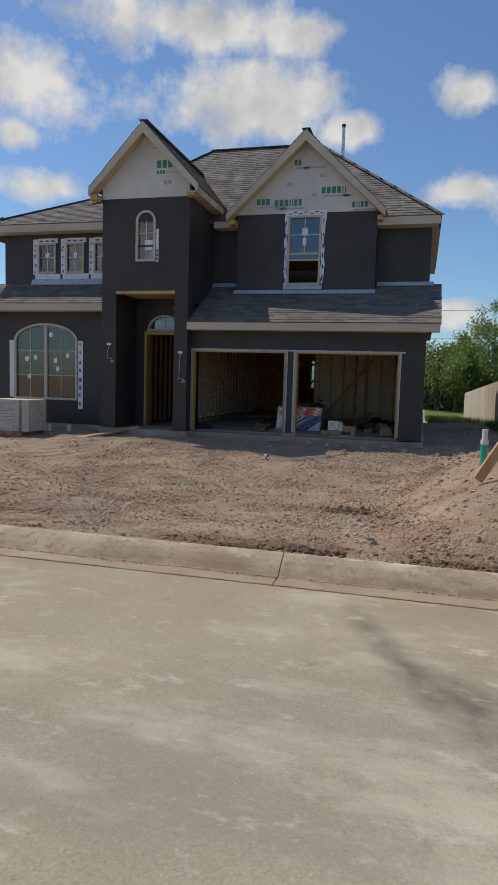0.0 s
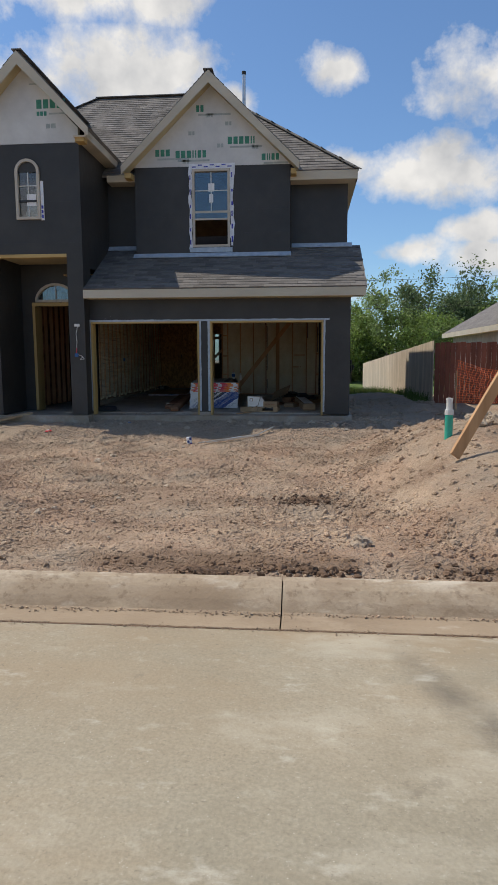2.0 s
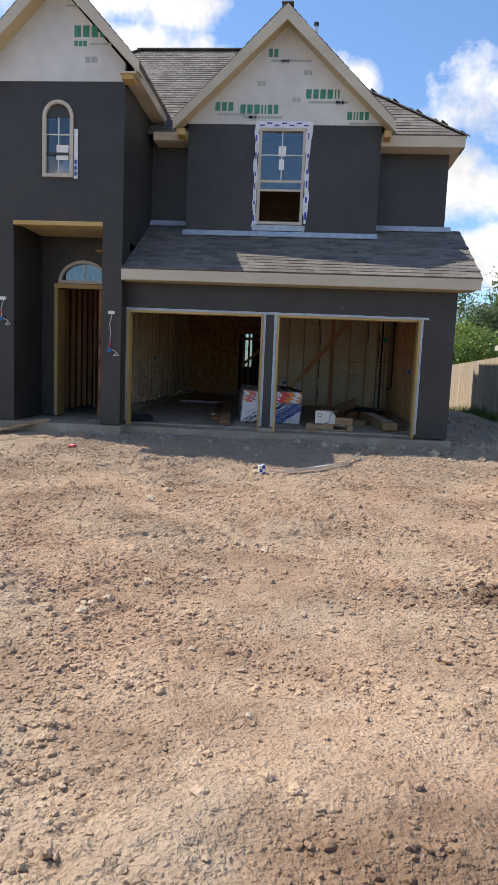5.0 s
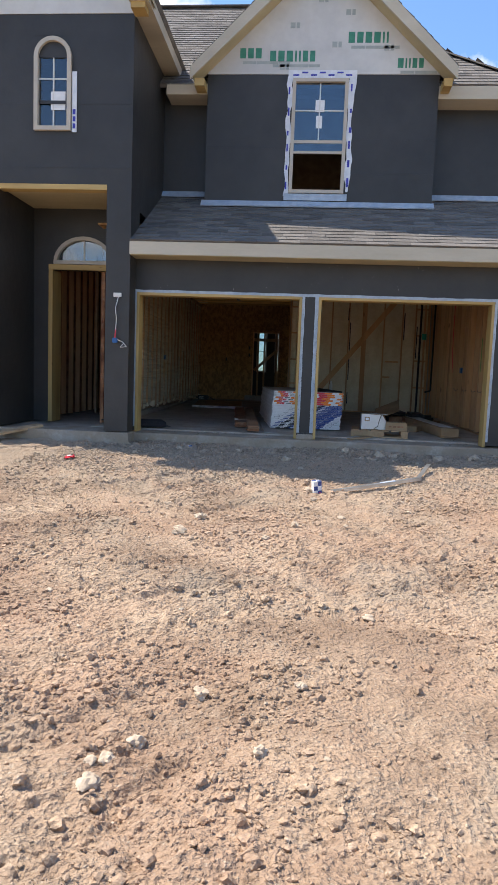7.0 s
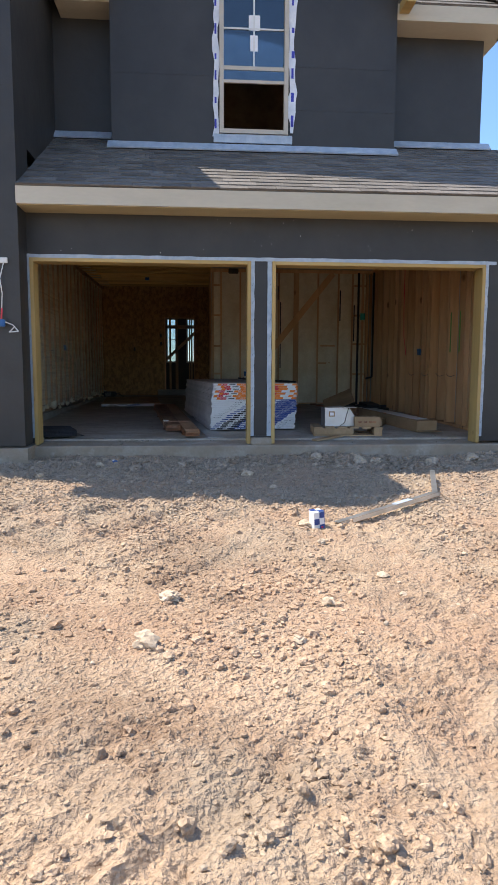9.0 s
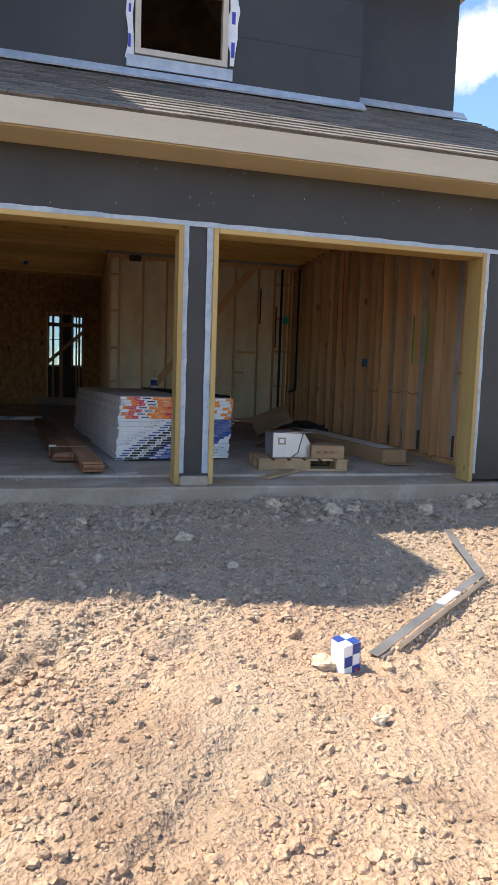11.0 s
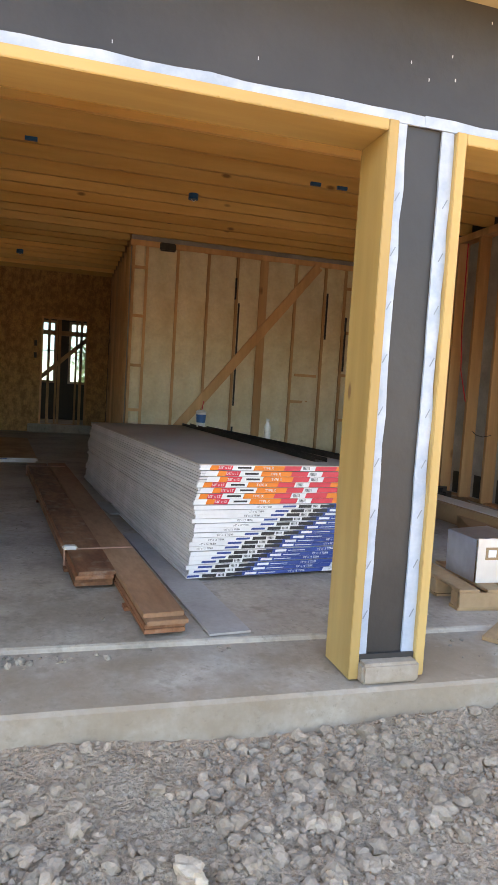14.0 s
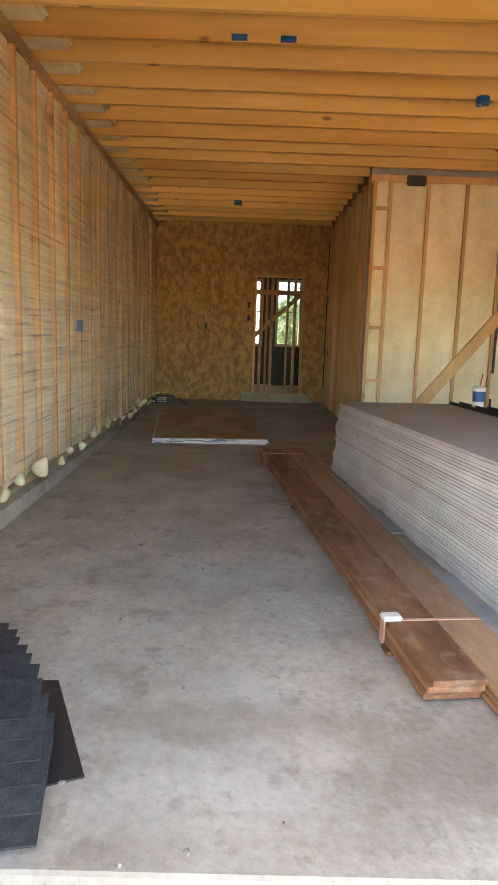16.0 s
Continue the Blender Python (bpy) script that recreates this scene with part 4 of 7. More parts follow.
def torn(x0, x1, z0, z1, wob, seed):
    """Torn upright tape: outline with uneven sides."""
    r, n = random.Random(seed), 14
    return [(x0 + r.uniform(-wob, wob), z0 + (z1 - z0) * i / n) for i in range(n + 1)] + [(x1 + r.uniform(-wob, wob), z0 + (z1 - z0) * i / n) for i in range(n, -1, -1)]


part("flashing_tape", Shape().prism(torn(-0.60, -0.525, 3.98, 5.9, 0.022, 1), "y", BAY_Y - 0.02, BAY_Y - 0.004), TAPE_WHITE, w1, "white window flashing tape with blue print")
part("flashing_tape", Shape().prism(torn(0.405, 0.50, 4.05, 5.9, 0.03, 2), "y", BAY_Y - 0.02, BAY_Y - 0.004), TAPE_WHITE, w1)
part("flashing_tape", Shape().box(-0.60, 0.53, BAY_Y - 0.022, BAY_Y - 0.005, 5.865, 5.99), TAPE_WHITE, w1)
for k in range(6):
    z = 4.15 + 0.29 * k + rt.uniform(-0.09, 0.09)
    part("tape_mark", Shape().box(-0.585, -0.560, BAY_Y - 0.024, BAY_Y - 0.02, z, z + rt.uniform(0.05, 0.15)), TAPE_INK, w1)
    part("tape_mark", Shape().box(0.44, 0.462 + rt.uniform(0, 0.02), BAY_Y - 0.024, BAY_Y - 0.02, z + 0.05, z + rt.uniform(0.10, 0.20)), TAPE_INK, w1)
for k in range(7):
    x = -0.52 + 0.145 * k
    part("tape_mark", Shape().box(x, x + 0.10, BAY_Y - 0.026, BAY_Y - 0.022, 5.90 + 0.04 * (k % 2), 5.925 + 0.04 * (k % 2)), TAPE_INK, w1)
for x0 in (-8.02, -7.10, -6.18):
    w2 = muntin_window("window_2", "dark upper left window with flashing tape", x0, x0 + 0.60, 4.36, 5.24, 0.95, 2, 2)
    part("flashing_tape", Shape().box(x0 - 0.16, x0 - 0.002, 0.93, 0.945, 4.34, 5.36).box(x0 - 0.002, x0 + 0.66, 0.93, 0.945, 5.245, 5.38), TAPE_WHITE, w2)
    part("flashing_tape", Shape().box(x0 - 0.1, x0 + 0.75, 0.925, 0.944, 4.20, 4.355), TAPE_WHITE, w2)
    for k in range(5):
        z, a = 4.42 + 0.18 * k + rt.uniform(-0.05, 0.05), rt.uniform(0, 0.05)
        part("tape_mark", Shape().box(x0 - 0.14 + a, x0 - 0.10 + a, 0.924, 0.93, z, z + rt.uniform(0.04, 0.13)), TAPE_INK, w2)
    for k in range(3):
        part("tape_mark", Shape().box(x0 + 0.05 + 0.2 * k, x0 + 0.16 + 0.2 * k, 0.924, 0.93, 5.28, 5.32), TAPE_INK, w2)
    sticker(w2, x0 + 0.24, 4.82, 0.964, 0.12, 0.14)


def arched_window(name, label, cx, w, z0, zs, rise, y, cols, rows, mullion=False):
    ob = thing(name, label, "window", kind="structure")
    s = Shape()
    f = 0.06
    band(s, arch(cx, w, z0, zs, rise), arch(cx, w - 2 * f, z0 + f, zs, rise - f), y - 0.05, y + 0.05)
    part("window_frame", s, WIN_FRAME, ob)
    bars = Shape()
    for i in range(1, cols):
        x = cx - w / 2 + w * i / cols
        zt = zs + (rise - f) * math.sqrt(max(0, 1 - ((x - cx) / (w / 2 - f)) ** 2))
        t = 0.045 if mullion and i * 2 == cols else 0.01
        bars.box(x - t, x + t, y - (0.03 if t > 0.02 else -0.004), y + 0.016, z0 + f, zt)
    for j in range(1, rows):
        z = z0 + (zs - z0) * j / (rows - 0.6)
        bars.box(cx - w / 2 + f, cx + w / 2 - f, y + 0.005, y + 0.015, z - 0.01, z + 0.01)
    part("muntins", bars, WIN_FRAME if mullion else PLASTIC_WHITE, ob)
    part("pane", Shape().prism(arch(cx, w - 2 * f, z0 + f, zs, rise - f), "y", y + 0.018, y + 0.022), GLASS, ob).visible_shadow = False
    return ob


w3 = arched_window("window_3", "large arched twin window with white stickers", -7.295, 2.05, 0.66, 2.34, 0.50, 0.2, 4, 3, True)
for x, z in ((-7.98, 1.75), (-7.70, 1.80), (-7.05, 1.72), (-6.66, 1.86), (-7.9, 1.25), (-6.98, 1.48), (-7.2, 2.45)):
    sticker(w3, x, z, 0.215)
part("flashing_tape", Shape().box(-6.25, -6.10, 0.175, 0.19, 0.42, 2.35).box(-8.48, -8.34, 0.175, 0.19, 0.7, 2.35), TAPE_WHITE, w3)
for k in range(8):
    part("tape_mark", Shape().box(-6.21, -6.17 + rt.uniform(0, 0.03), 0.168, 0.175, 0.5 + 0.24 * k + rt.uniform(-0.06, 0.06), 0.58 + 0.24 * k + rt.uniform(0, 0.06)), TAPE_INK, w3)
corner_fill = Shape()
for cx, w, zs, rise, ztop, y0 in ((-7.295, 2.05, 2.34, 0.50, 2.84, 0.2), (-3.98, 0.56, 5.47, 0.28, 5.76, TOWER_Y), (-3.94, 1.04, 2.70, 0.46, 3.16, 0.95)):
    for k in (-1, 1):
        curve = [(cx + k * w / 2 * math.cos(math.pi * i / 20), zs + rise * math.sin(math.pi * i / 20)) for i in range(11)]
        corner_fill.prism(curve + [(cx, ztop), (cx + k * w / 2, ztop)], "y", y0 + 0.002, y0 + 0.10)
tagged(part("trim_arch_spandrels", corner_fill, FELT), "black wrap over the arched window corners", "trim", kind="structure")
tagged(part("wall_tower_window_head", Shape().box(-4.26, -3.70, TOWER_Y, TOWER_Y + 0.0015, 5.755, 5.76), FELT), "black wrap strip above the tower window", "wall", kind="structure")
w4 = arched_window("window_4", "small arched tower window with a sticker", -3.98, 0.56, 4.42, 5.45, 0.28, TOWER_Y, 2, 2)
sticker(w4, -4.02, 4.72, TOWER_Y + 0.014, 0.22, 0.26)
part("flashing_tape", Shape().box(-3.69, -3.62, TOWER_Y - 0.02, TOWER_Y - 0.004, 4.40, 5.25), TAPE_WHITE, w4)
for k in range(3):
    part("tape_mark", Shape().box(-3.675, -3.635, TOWER_Y - 0.026, TOWER_Y - 0.02, 4.45 + 0.1 * k, 4.52 + 0.1 * k), TAPE_INK, w4)
w5 = arched_window("window_5", "arched transom window over the front doorway", -3.94, 1.04, 2.70, 2.72, 0.44, 0.95, 2, 1)
fr = thing("door_1", "raw pine front door frame, door not yet hung", "door", kind="structure")
part("jamb", Shape().box(-4.54, -4.47, 0.90, 1.30, 0.0, 2.60), PINE, fr)
part("jamb", Shape().box(-3.53, -3.46, 0.90, 1.30, 0.0, 2.60), PINE, fr)
part("head", Shape().box(-4.54, -3.46, 0.895, 1.06, 2.60, 2.69), PINE_X, fr)

# rear windows and the rooms behind
muntin_window("window_6", "narrow rear window of the house", -1.90, -1.52, 1.05, 2.52, 13.92, 1, 2)
muntin_window("window_7", "rear window of the house", -1.24, -0.66, 1.05, 2.52, 13.92, 2, 2)


# ---- garage inside ----
CEIL, LEFT_X, BUMP_X, BUMP_Y, BACK_Y = 3.07, -3.32, -0.55, 6.72, 10.3


def floor_z(y):
    return max(0.0, 0.015 * (y - 0.43))


def foam_mesh(w, h, seed, d=0.035):
    """A bulging pad of foam w wide and h high in its own x, z; it swells towards -y."""
    s = Shape()
    nx, nz = 6, max(6, int(h / 0.12))
    for j in range(nz + 1):
        for i in range(nx + 1):
            u, v = i / nx, j / nz
            edge = min(1.0, 6 * min(u, 1 - u)) ** 0.5
            p = Vector((u * w * 4 + seed * 7.1, v * h * 2.2, seed))
            s.v.append((u * w, -d * edge * (0.75 + 0.8 * noise.noise(p)) - 0.012 * noise.noise(p * 3.1), v * h))
    k = nx + 1
    s.f = [(j * k + i, j * k + i + 1, (j + 1) * k + i + 1, (j + 1) * k + i) for j in range(nz) for i in range(nx)]
    return s


# ceiling: joists, deck and foam patches in one mesh
ceil = Shape()
y, k = 0.33, 0
while y < BACK_Y:
    x1 = 3.18 if y < BUMP_Y + 0.1 else BUMP_X
    ceil.box(-3.49 if y > 1.05 else -2.93, x1, y, y + 0.040, CEIL + 0.006 * math.sin(k * 2.3), CEIL + (0.25 if k > 1 else 0.12))
    y += 0.406
    k += 1
tagged(part("ceiling", ceil, JOIST), "exposed pine floor joists over the garage", "ceiling", kind="structure")
foam_c = Shape()
fr2 = random.Random(6)
for _ in range(150):
    kk = fr2.randrange(2, 24)
    y, x = 0.33 + 0.406 * kk, fr2.uniform(-3.3, 2.6)
    if y > BUMP_Y and x > BUMP_X - 0.5:
        continue
    w, h = fr2.uniform(0.1, 0.7), fr2.uniform(0.02, 0.10)
    foam_c.prism([(x, CEIL + 0.25), (x + w, CEIL + 0.25), (x + w * 0.8, CEIL + 0.25 - h), (x + w * 0.5, CEIL + 0.25 - h * 0.6), (x + w * 0.2, CEIL + 0.25 - h * 1.1)], "y", y - 0.012, y - 0.001)
tagged(part("ceiling_foam", foam_c, FOAM), "smears of cream foam along the joists", "ceiling", kind="structure")
tagged(part("ceiling_deck", Shape().box(-3.6, 3.2, 0.62, BACK_Y + 0.1, 3.30, 3.328).box(-2.93, 3.2, 0.20, 0.62, 3.17, 3.19), OSB), "strand board deck above the joists", "ceiling", kind="structure")
tagged(part("trim_garage_header", Shape().box(-2.95, 3.2, 0.15, 0.22, 2.16, 3.07), PINE_X), "doubled pine header over the garage openings", "trim", kind="structure")

left = thing("wall_garage_left", "insulated stud wall behind loose clear plastic film", "wall", kind="structure")
part("sheathing", Shape().box(-3.570, -3.510, 1.05, BACK_Y + 0.1, 0.0, 3.35), SHEATH, left)
part("bottom_plate", Shape().box(-3.510, -3.400, 1.05, BACK_Y, 0.15, 0.195), BOARD_RAW, left)
part("stem_wall", Shape().prism([(-3.510, -0.02), (-3.315, -0.02), (-3.335, 0.14), (-3.510, 0.15)], "y", 1.05, BACK_Y), SLAB, left)
part("top_plate", Shape().box(-3.510, -3.400, 1.05, BACK_Y, 2.99, 3.065), BOARD_RAW, left)
y, k = 1.10, 0
while y < BACK_Y - 0.05:
    part("stud", Shape().box(-3.510, -3.415, y, y + 0.04, 0.195, 2.99), STUD, left)
    pad = part("foam_pad", foam_mesh(0.366, 2.78, k + 1), FOAM, left, smooth=True)
    pad.matrix_basis = pose(-3.455, y + 0.04, 0.20, 0, 0, 90)
    blk = part("foam_block", Shape().box(-3.470, -3.17 + 0.07 * random.random(), y + 0.08, y + 0.33, 3.08, 3.27 + 0.02 * random.random()), FOAM, left, bevel=0.03)
    y += 0.406
    k += 1
film = Shape()
fy, fz = [1.3 + 0.12 * i for i in range(75)], [0.19 + 0.1235 * j for j in range(23)]
film.v = [(-3.375 + 0.018 * noise.noise(Vector((a * 1.3, b * 2.1, 3))) + 0.01 * noise.noise(Vector((a * 5, b * 5, 1))), a, b + (0.08 * noise.noise(Vector((a * 2.5, 0, 0))) if j == 0 else 0)) for j, b in enumerate(fz) for a in fy]
film.f = [(j * 75 + i, j * 75 + i + 1, (j + 1) * 75 + i + 1, (j + 1) * 75 + i) for j in range(22) for i in range(74)]
part("plastic_film", film, FILM, left, "creased clear polythene film", smooth=True)
for k in range(30):
    y, r0 = 1.6 + 0.29 * k + random.uniform(-0.14, 0.14), random.uniform(0.02, 0.05)
    blob = Shape().lathe([(r0 * 0.5, 0), (r0, r0 * 0.5), (r0 * 0.9, r0 * 1.3), (r0 * 0.5, r0 * 2.2), (r0 * 0.15, r0 * 2.8)], 8)
    part("foam_drip", blob, FOAM, left, smooth=True).matrix_basis = pose(-3.37, y, 0.15 + random.uniform(-0.02, 0.10), random.uniform(-75, 75), random.uniform(-20, 20), random.uniform(0, 90)) @ Matrix.Diagonal((0.8, random.uniform(0.7, 1.6), random.uniform(0.5, 1.2), 1))
part("wall_socket", Shape().box(-3.400, -3.360, 4.95, 5.01, 1.22, 1.32), PLASTIC_BLUE, left)
tagged(part("wall_garage_corner", Shape().box(-3.1, -2.93, 0.15, 1.05, -0.02, 3.3), FELT), "short return wall beside the porch", "wall", kind="structure")

DOOR = (-1.76, -0.93, 0.30, 2.27)
back = wall("wall_garage_back", "strand board wall with a doorway to the house", -3.53, BUMP_X, 0.13, 3.32, BACK_Y, BACK_Y + 0.10, [DOOR], OSB)
part("doorway_jamb", Shape().box(DOOR[0] - 0.002, DOOR[0] + 0.03, BACK_Y - 0.008, BACK_Y + 0.12, DOOR[2], DOOR[3]), STUD, back)
part("doorway_jamb", Shape().box(DOOR[1] - 0.03, DOOR[1] + 0.002, BACK_Y - 0.008, BACK_Y + 0.12, DOOR[2], DOOR[3]), STUD, back)
part("doorway_head", Shape().box(DOOR[0], DOOR[1], BACK_Y - 0.006, BACK_Y + 0.12, DOOR[3] - 0.03, DOOR[3] + 0.002), STUD, back)
for x, z in ((-2.60, 1.35), (-1.88, 1.72), (-1.88, 1.50)):
    part("socket_hole", Shape().box(x, x + 0.05, BACK_Y - 0.006, BACK_Y + 0.002, z, z + 0.10), BLACK, back)
part("door_step", Shape().box(-1.95, -0.75, BACK_Y - 0.12, BACK_Y + 0.1, 0.1, 0.295), SLAB, back, bevel=0.012)

bump = thing("wall_store_front", "stud wall filled with cream spray foam", "wall", kind="structure")
part("backing", Shape().box(BUMP_X + 0.02, 3.2, BUMP_Y + 0.075, BUMP_Y + 0.12, 0.0, 3.32), SHEATH, bump)
part("top_plate", Shape().box(BUMP_X, 3.12, BUMP_Y - 0.03, BUMP_Y + 0.075, 2.985, 3.06), STUD, bump)
part("bottom_plate", Shape().box(BUMP_X, 3.12, BUMP_Y - 0.03, BUMP_Y + 0.075, 0.08, 0.125), STUD, bump)
STUDS = [-0.52, -0.34, 0.085, 0.52, 0.94, 1.29, 1.82, 2.28, 2.60]
for k, x in enumerate(STUDS):
    wide = 0.115 if k == 5 else 0.036
    part("stud", Shape().box(x, x + wide, BUMP_Y - 0.026, BUMP_Y + 0.075, 0.125, 2.985), STUD, bump)
    nxt = STUDS[k + 1] if k + 1 < len(STUDS) else 2.95
    if nxt - x - wide > 0.03:
        pad = part("foam_pad", foam_mesh(nxt - x - wide, 2.86, 40 + k), FOAM, bump, smooth=True)
        pad.matrix_basis = pose(x + wide, BUMP_Y + 0.008, 0.125)
for x0, x1, z in ((-0.484, -0.34, 2.68), (-0.484, -0.34, 2.03), (-0.484, -0.34, 1.36), (-0.484, -0.34, 0.75), (2.636, 2.95, 2.70), (2.636, 2.95, 2.05), (2.636, 2.95, 1.42), (2.636, 2.95, 0.75), (1.856, 2.12, 0.99), (1.90, 2.24, 1.38)):
    part("blocking", Shape().box(x0, x1, BUMP_Y - 0.03, BUMP_Y + 0.03, z, z + 0.04), STUD, bump)
# solid black strips stand in for the shade inside gaps beside studs
for x, z0, z1 in ((0.985, 0.9, 2.35), (2.325, 1.95, 2.62), (0.985, 0.3, 0.6), (2.645, 1.5, 2.3), (0.93, 2.4, 2.7)):
    part("black_gap_strip", Shape().box(x, x + 0.022, BUMP_Y - 0.034, BUMP_Y - 0.01, z0, z1), BLACK, bump)
part("diagonal_brace", Shape().beam((-0.07, BUMP_Y - 0.045, 0.22), (2.16, BUMP_Y - 0.045, 2.98), 0.036, 0.13), STUD, bump)
part("duct_patch", Shape().box(-0.16, 0.06, BUMP_Y - 0.05, BUMP_Y + 0.02, 2.95, 3.06), DARK_METAL, bump, bevel=0.015)

sidew = thing("wall_store_side", "stud and strand board wall of the store", "wall", kind="structure")
part("backing", Shape().box(BUMP_X + 0.06, BUMP_X + 0.12, BUMP_Y + 0.12, BACK_Y, 0.0, 3.32), OSB, sidew)
for k in range(9):
    y = BUMP_Y + 0.14 + 0.406 * k
    part("stud", Shape().box(BUMP_X, BUMP_X + 0.06, y, y + 0.04, 0.1, 3.06), STUD, sidew)
part("plate", Shape().box(BUMP_X - 0.005, BUMP_X + 0.06, BUMP_Y + 0.08, BACK_Y, 0.06, 0.10), STUD, sidew)

rw = thing("wall_garage_right", "open pine stud wall with grey sheathing behind", "wall", kind="structure")
part("sheathing", Shape().box(3.185, 3.198, 0.15, BUMP_Y + 0.1, 0.0, 3.07), SHEATH, rw)
part("bottom_plate", Shape().box(3.045, 3.185, 0.15, BUMP_Y, 0.01, 0.06), STUD, rw)
part("top_plate", Shape().box(3.045, 3.185, 0.15, BUMP_Y, 2.99, 3.066), STUD, rw)
y, k = 0.42, 0
while y < BUMP_Y - 0.1:
    for j in range(1 + (k % 3 == 1)):
        part("stud", Shape().box(3.045, 3.185, y + 0.045 * j, y + 0.04 + 0.045 * j, 0.06, 2.99), STUD, rw)
    if k % 4 == 2:
        part("stud", Shape().box(3.05, 3.185, y + 0.19, y + 0.23, 0.06, 2.99), STUD, rw)
    part("dark_panel", Shape().box(3.178, 3.184, y + 0.1, y + 0.35, 0.07, 0.32), BLACK, rw)
    y += 0.406
    k += 1
part("wall_socket", Shape().box(3.01, 3.05, 3.30, 3.41, 1.13, 1.24), PLASTIC_BLUE, rw)
for y in (1.95, 1.60):
    part("paint_mark", Shape().box(3.040, 3.0445, y, y + 0.035, 1.15, 1.75), mat("green_paint", (0.10, 0.33, 0.06), (0.16, 0.42, 0.09), 8, 0.6), rw)
for y in (1.75, 2.2, 2.9, 3.6):
    part("cable", Shape().tube([(3.04, y, 0.80), (3.03, y + 0.12, 0.775), (3.035, y + 0.24, 0.785), (3.04, y + 0.33, 0.82)], 0.004), DARK_METAL, rw)
part("red_cable", Shape().tube([(3.035, 4.3, 2.95), (3.03, 4.28, 2.0), (3.025, 4.22, 1.5), (3.035, 4.1, 1.15)], 0.007), RED, rw)

def ragged_strip(x0, x1, z0, z1, y, along_x, seed, wob=0.005, thick=0.010):
    """Tape stuck on a wall along x, its edges a little uneven."""
    r = random.Random(seed)
    n = max(3, int(((x1 - x0) if along_x else (z1 - z0)) / 0.12))
    if along_x:
        lo = [(x0 + (x1 - x0) * i / n, z0) for i in range(n + 1)]
        hi = [(x0 + (x1 - x0) * i / n, z1 + r.uniform(-wob, wob)) for i in range(n, -1, -1)]
    else:
        lo = [(x0 + r.uniform(-wob, wob) * 0.4, z0 + (z1 - z0) * i / n) for i in range(n + 1)]
        hi = [(x1 + r.uniform(-wob, wob), z0 + (z1 - z0) * i / n) for i in range(n, -1, -1)]
    return Shape().prism(lo + hi, "y", y, y + thick)


jl = thing("garage_frame_left", "yellow pine jambs and head of a garage opening", "door frame", kind="structure")
jr = thing("garage_frame_right", "yellow pine jambs and head of a garage opening", "door frame", kind="structure")
for parent, (a, b) in ((jl, GO_L), (jr, GO_R)):
    part("jamb", Shape().box(a, a + 0.042, -0.035, 0.20, -0.02, GO_TOP), PINE, parent, bevel=0.003)
    part("jamb", Shape().box(b - 0.042, b, -0.035, 0.20, -0.02, GO_TOP), PINE, parent, bevel=0.003)
    part("head", Shape().box(a + 0.042, b - 0.042, -0.033, 0.20, GO_TOP - 0.042, GO_TOP), PINE_X, parent, bevel=0.003)
    part("tape", ragged_strip(a - 0.135, b + 0.135, GO_TOP + 0.001, GO_TOP + 0.042, -0.014 - 0.002 * (parent is jr), True, 3), TAPE, parent)
    part("tape", ragged_strip(a - 0.054, a - 0.001, 0.06, GO_TOP, -0.012, False, 5), TAPE, parent)
    part("tape", ragged_strip(b + 0.001, b + 0.044, 0.06, GO_TOP, -0.012, False, 7), TAPE, parent)
    for k in range(9):
        for x in (a - 0.030, b + 0.014):
            part("tape_mark", Shape().beam((x, -0.0125, 0.22 + 0.205 * k), (x + 0.018, -0.0125, 0.255 + 0.205 * k), 0.002, 0.004), GREY_METAL, parent)
tagged(part("trim_pier_foot", Shape().box(-0.20, 0.075, -0.02, -0.004, 0.03, 0.075), FELT), "folded black wrap foot of the middle post", "trim", kind="structure")

# rooms beyond the doorways
inner = Shape()
for x in (-2.6, -2.2, -1.95, -1.52, -1.12, -0.72, -0.3, 0.1):
    inner.box(x, x + 0.04, 11.9, 11.99, 0.19, 3.3)
for x in (-1.66, -1.46, -1.05):
    inner.box(x, x + 0.05, 11.0, 11.09, 0.19, 3.3)
for x in (-4.6, -4.25, -3.9, -3.55):
    inner.box(x, x + 0.04, 3.6, 3.69, 0.0, 3.3)
inner.box(-2.6, 0.2, 12.9, 12.99, 2.12, 2.22)
inner.beam((-1.9, 12.9, 1.1), (-0.6, 12.9, 2.3), 0.04, 0.09)
tagged(part("wall_inner_studs", inner, BOARD_RAW), "bare stud partitions inside the house", "wall", kind="structure")
hall = Shape()
for k in range(14):
    hall.box(-5.0, -4.91, 1.5 + 0.406 * k, 1.54 + 0.406 * k, 0.0, 3.3)
tagged(part("wall_hall_studs", hall, STUD), "bare pine studs along the hall", "wall", kind="structure")
tagged(part("wall_hall", Shape().box(-5.1, -5.0, 1.05, 13.85, 0, 3.33).box(-3.66, -3.6, 1.05, 10.4, 0, 3.33), BOARD_BROWN), "hall walls behind the front doorway", "wall", kind="structure")

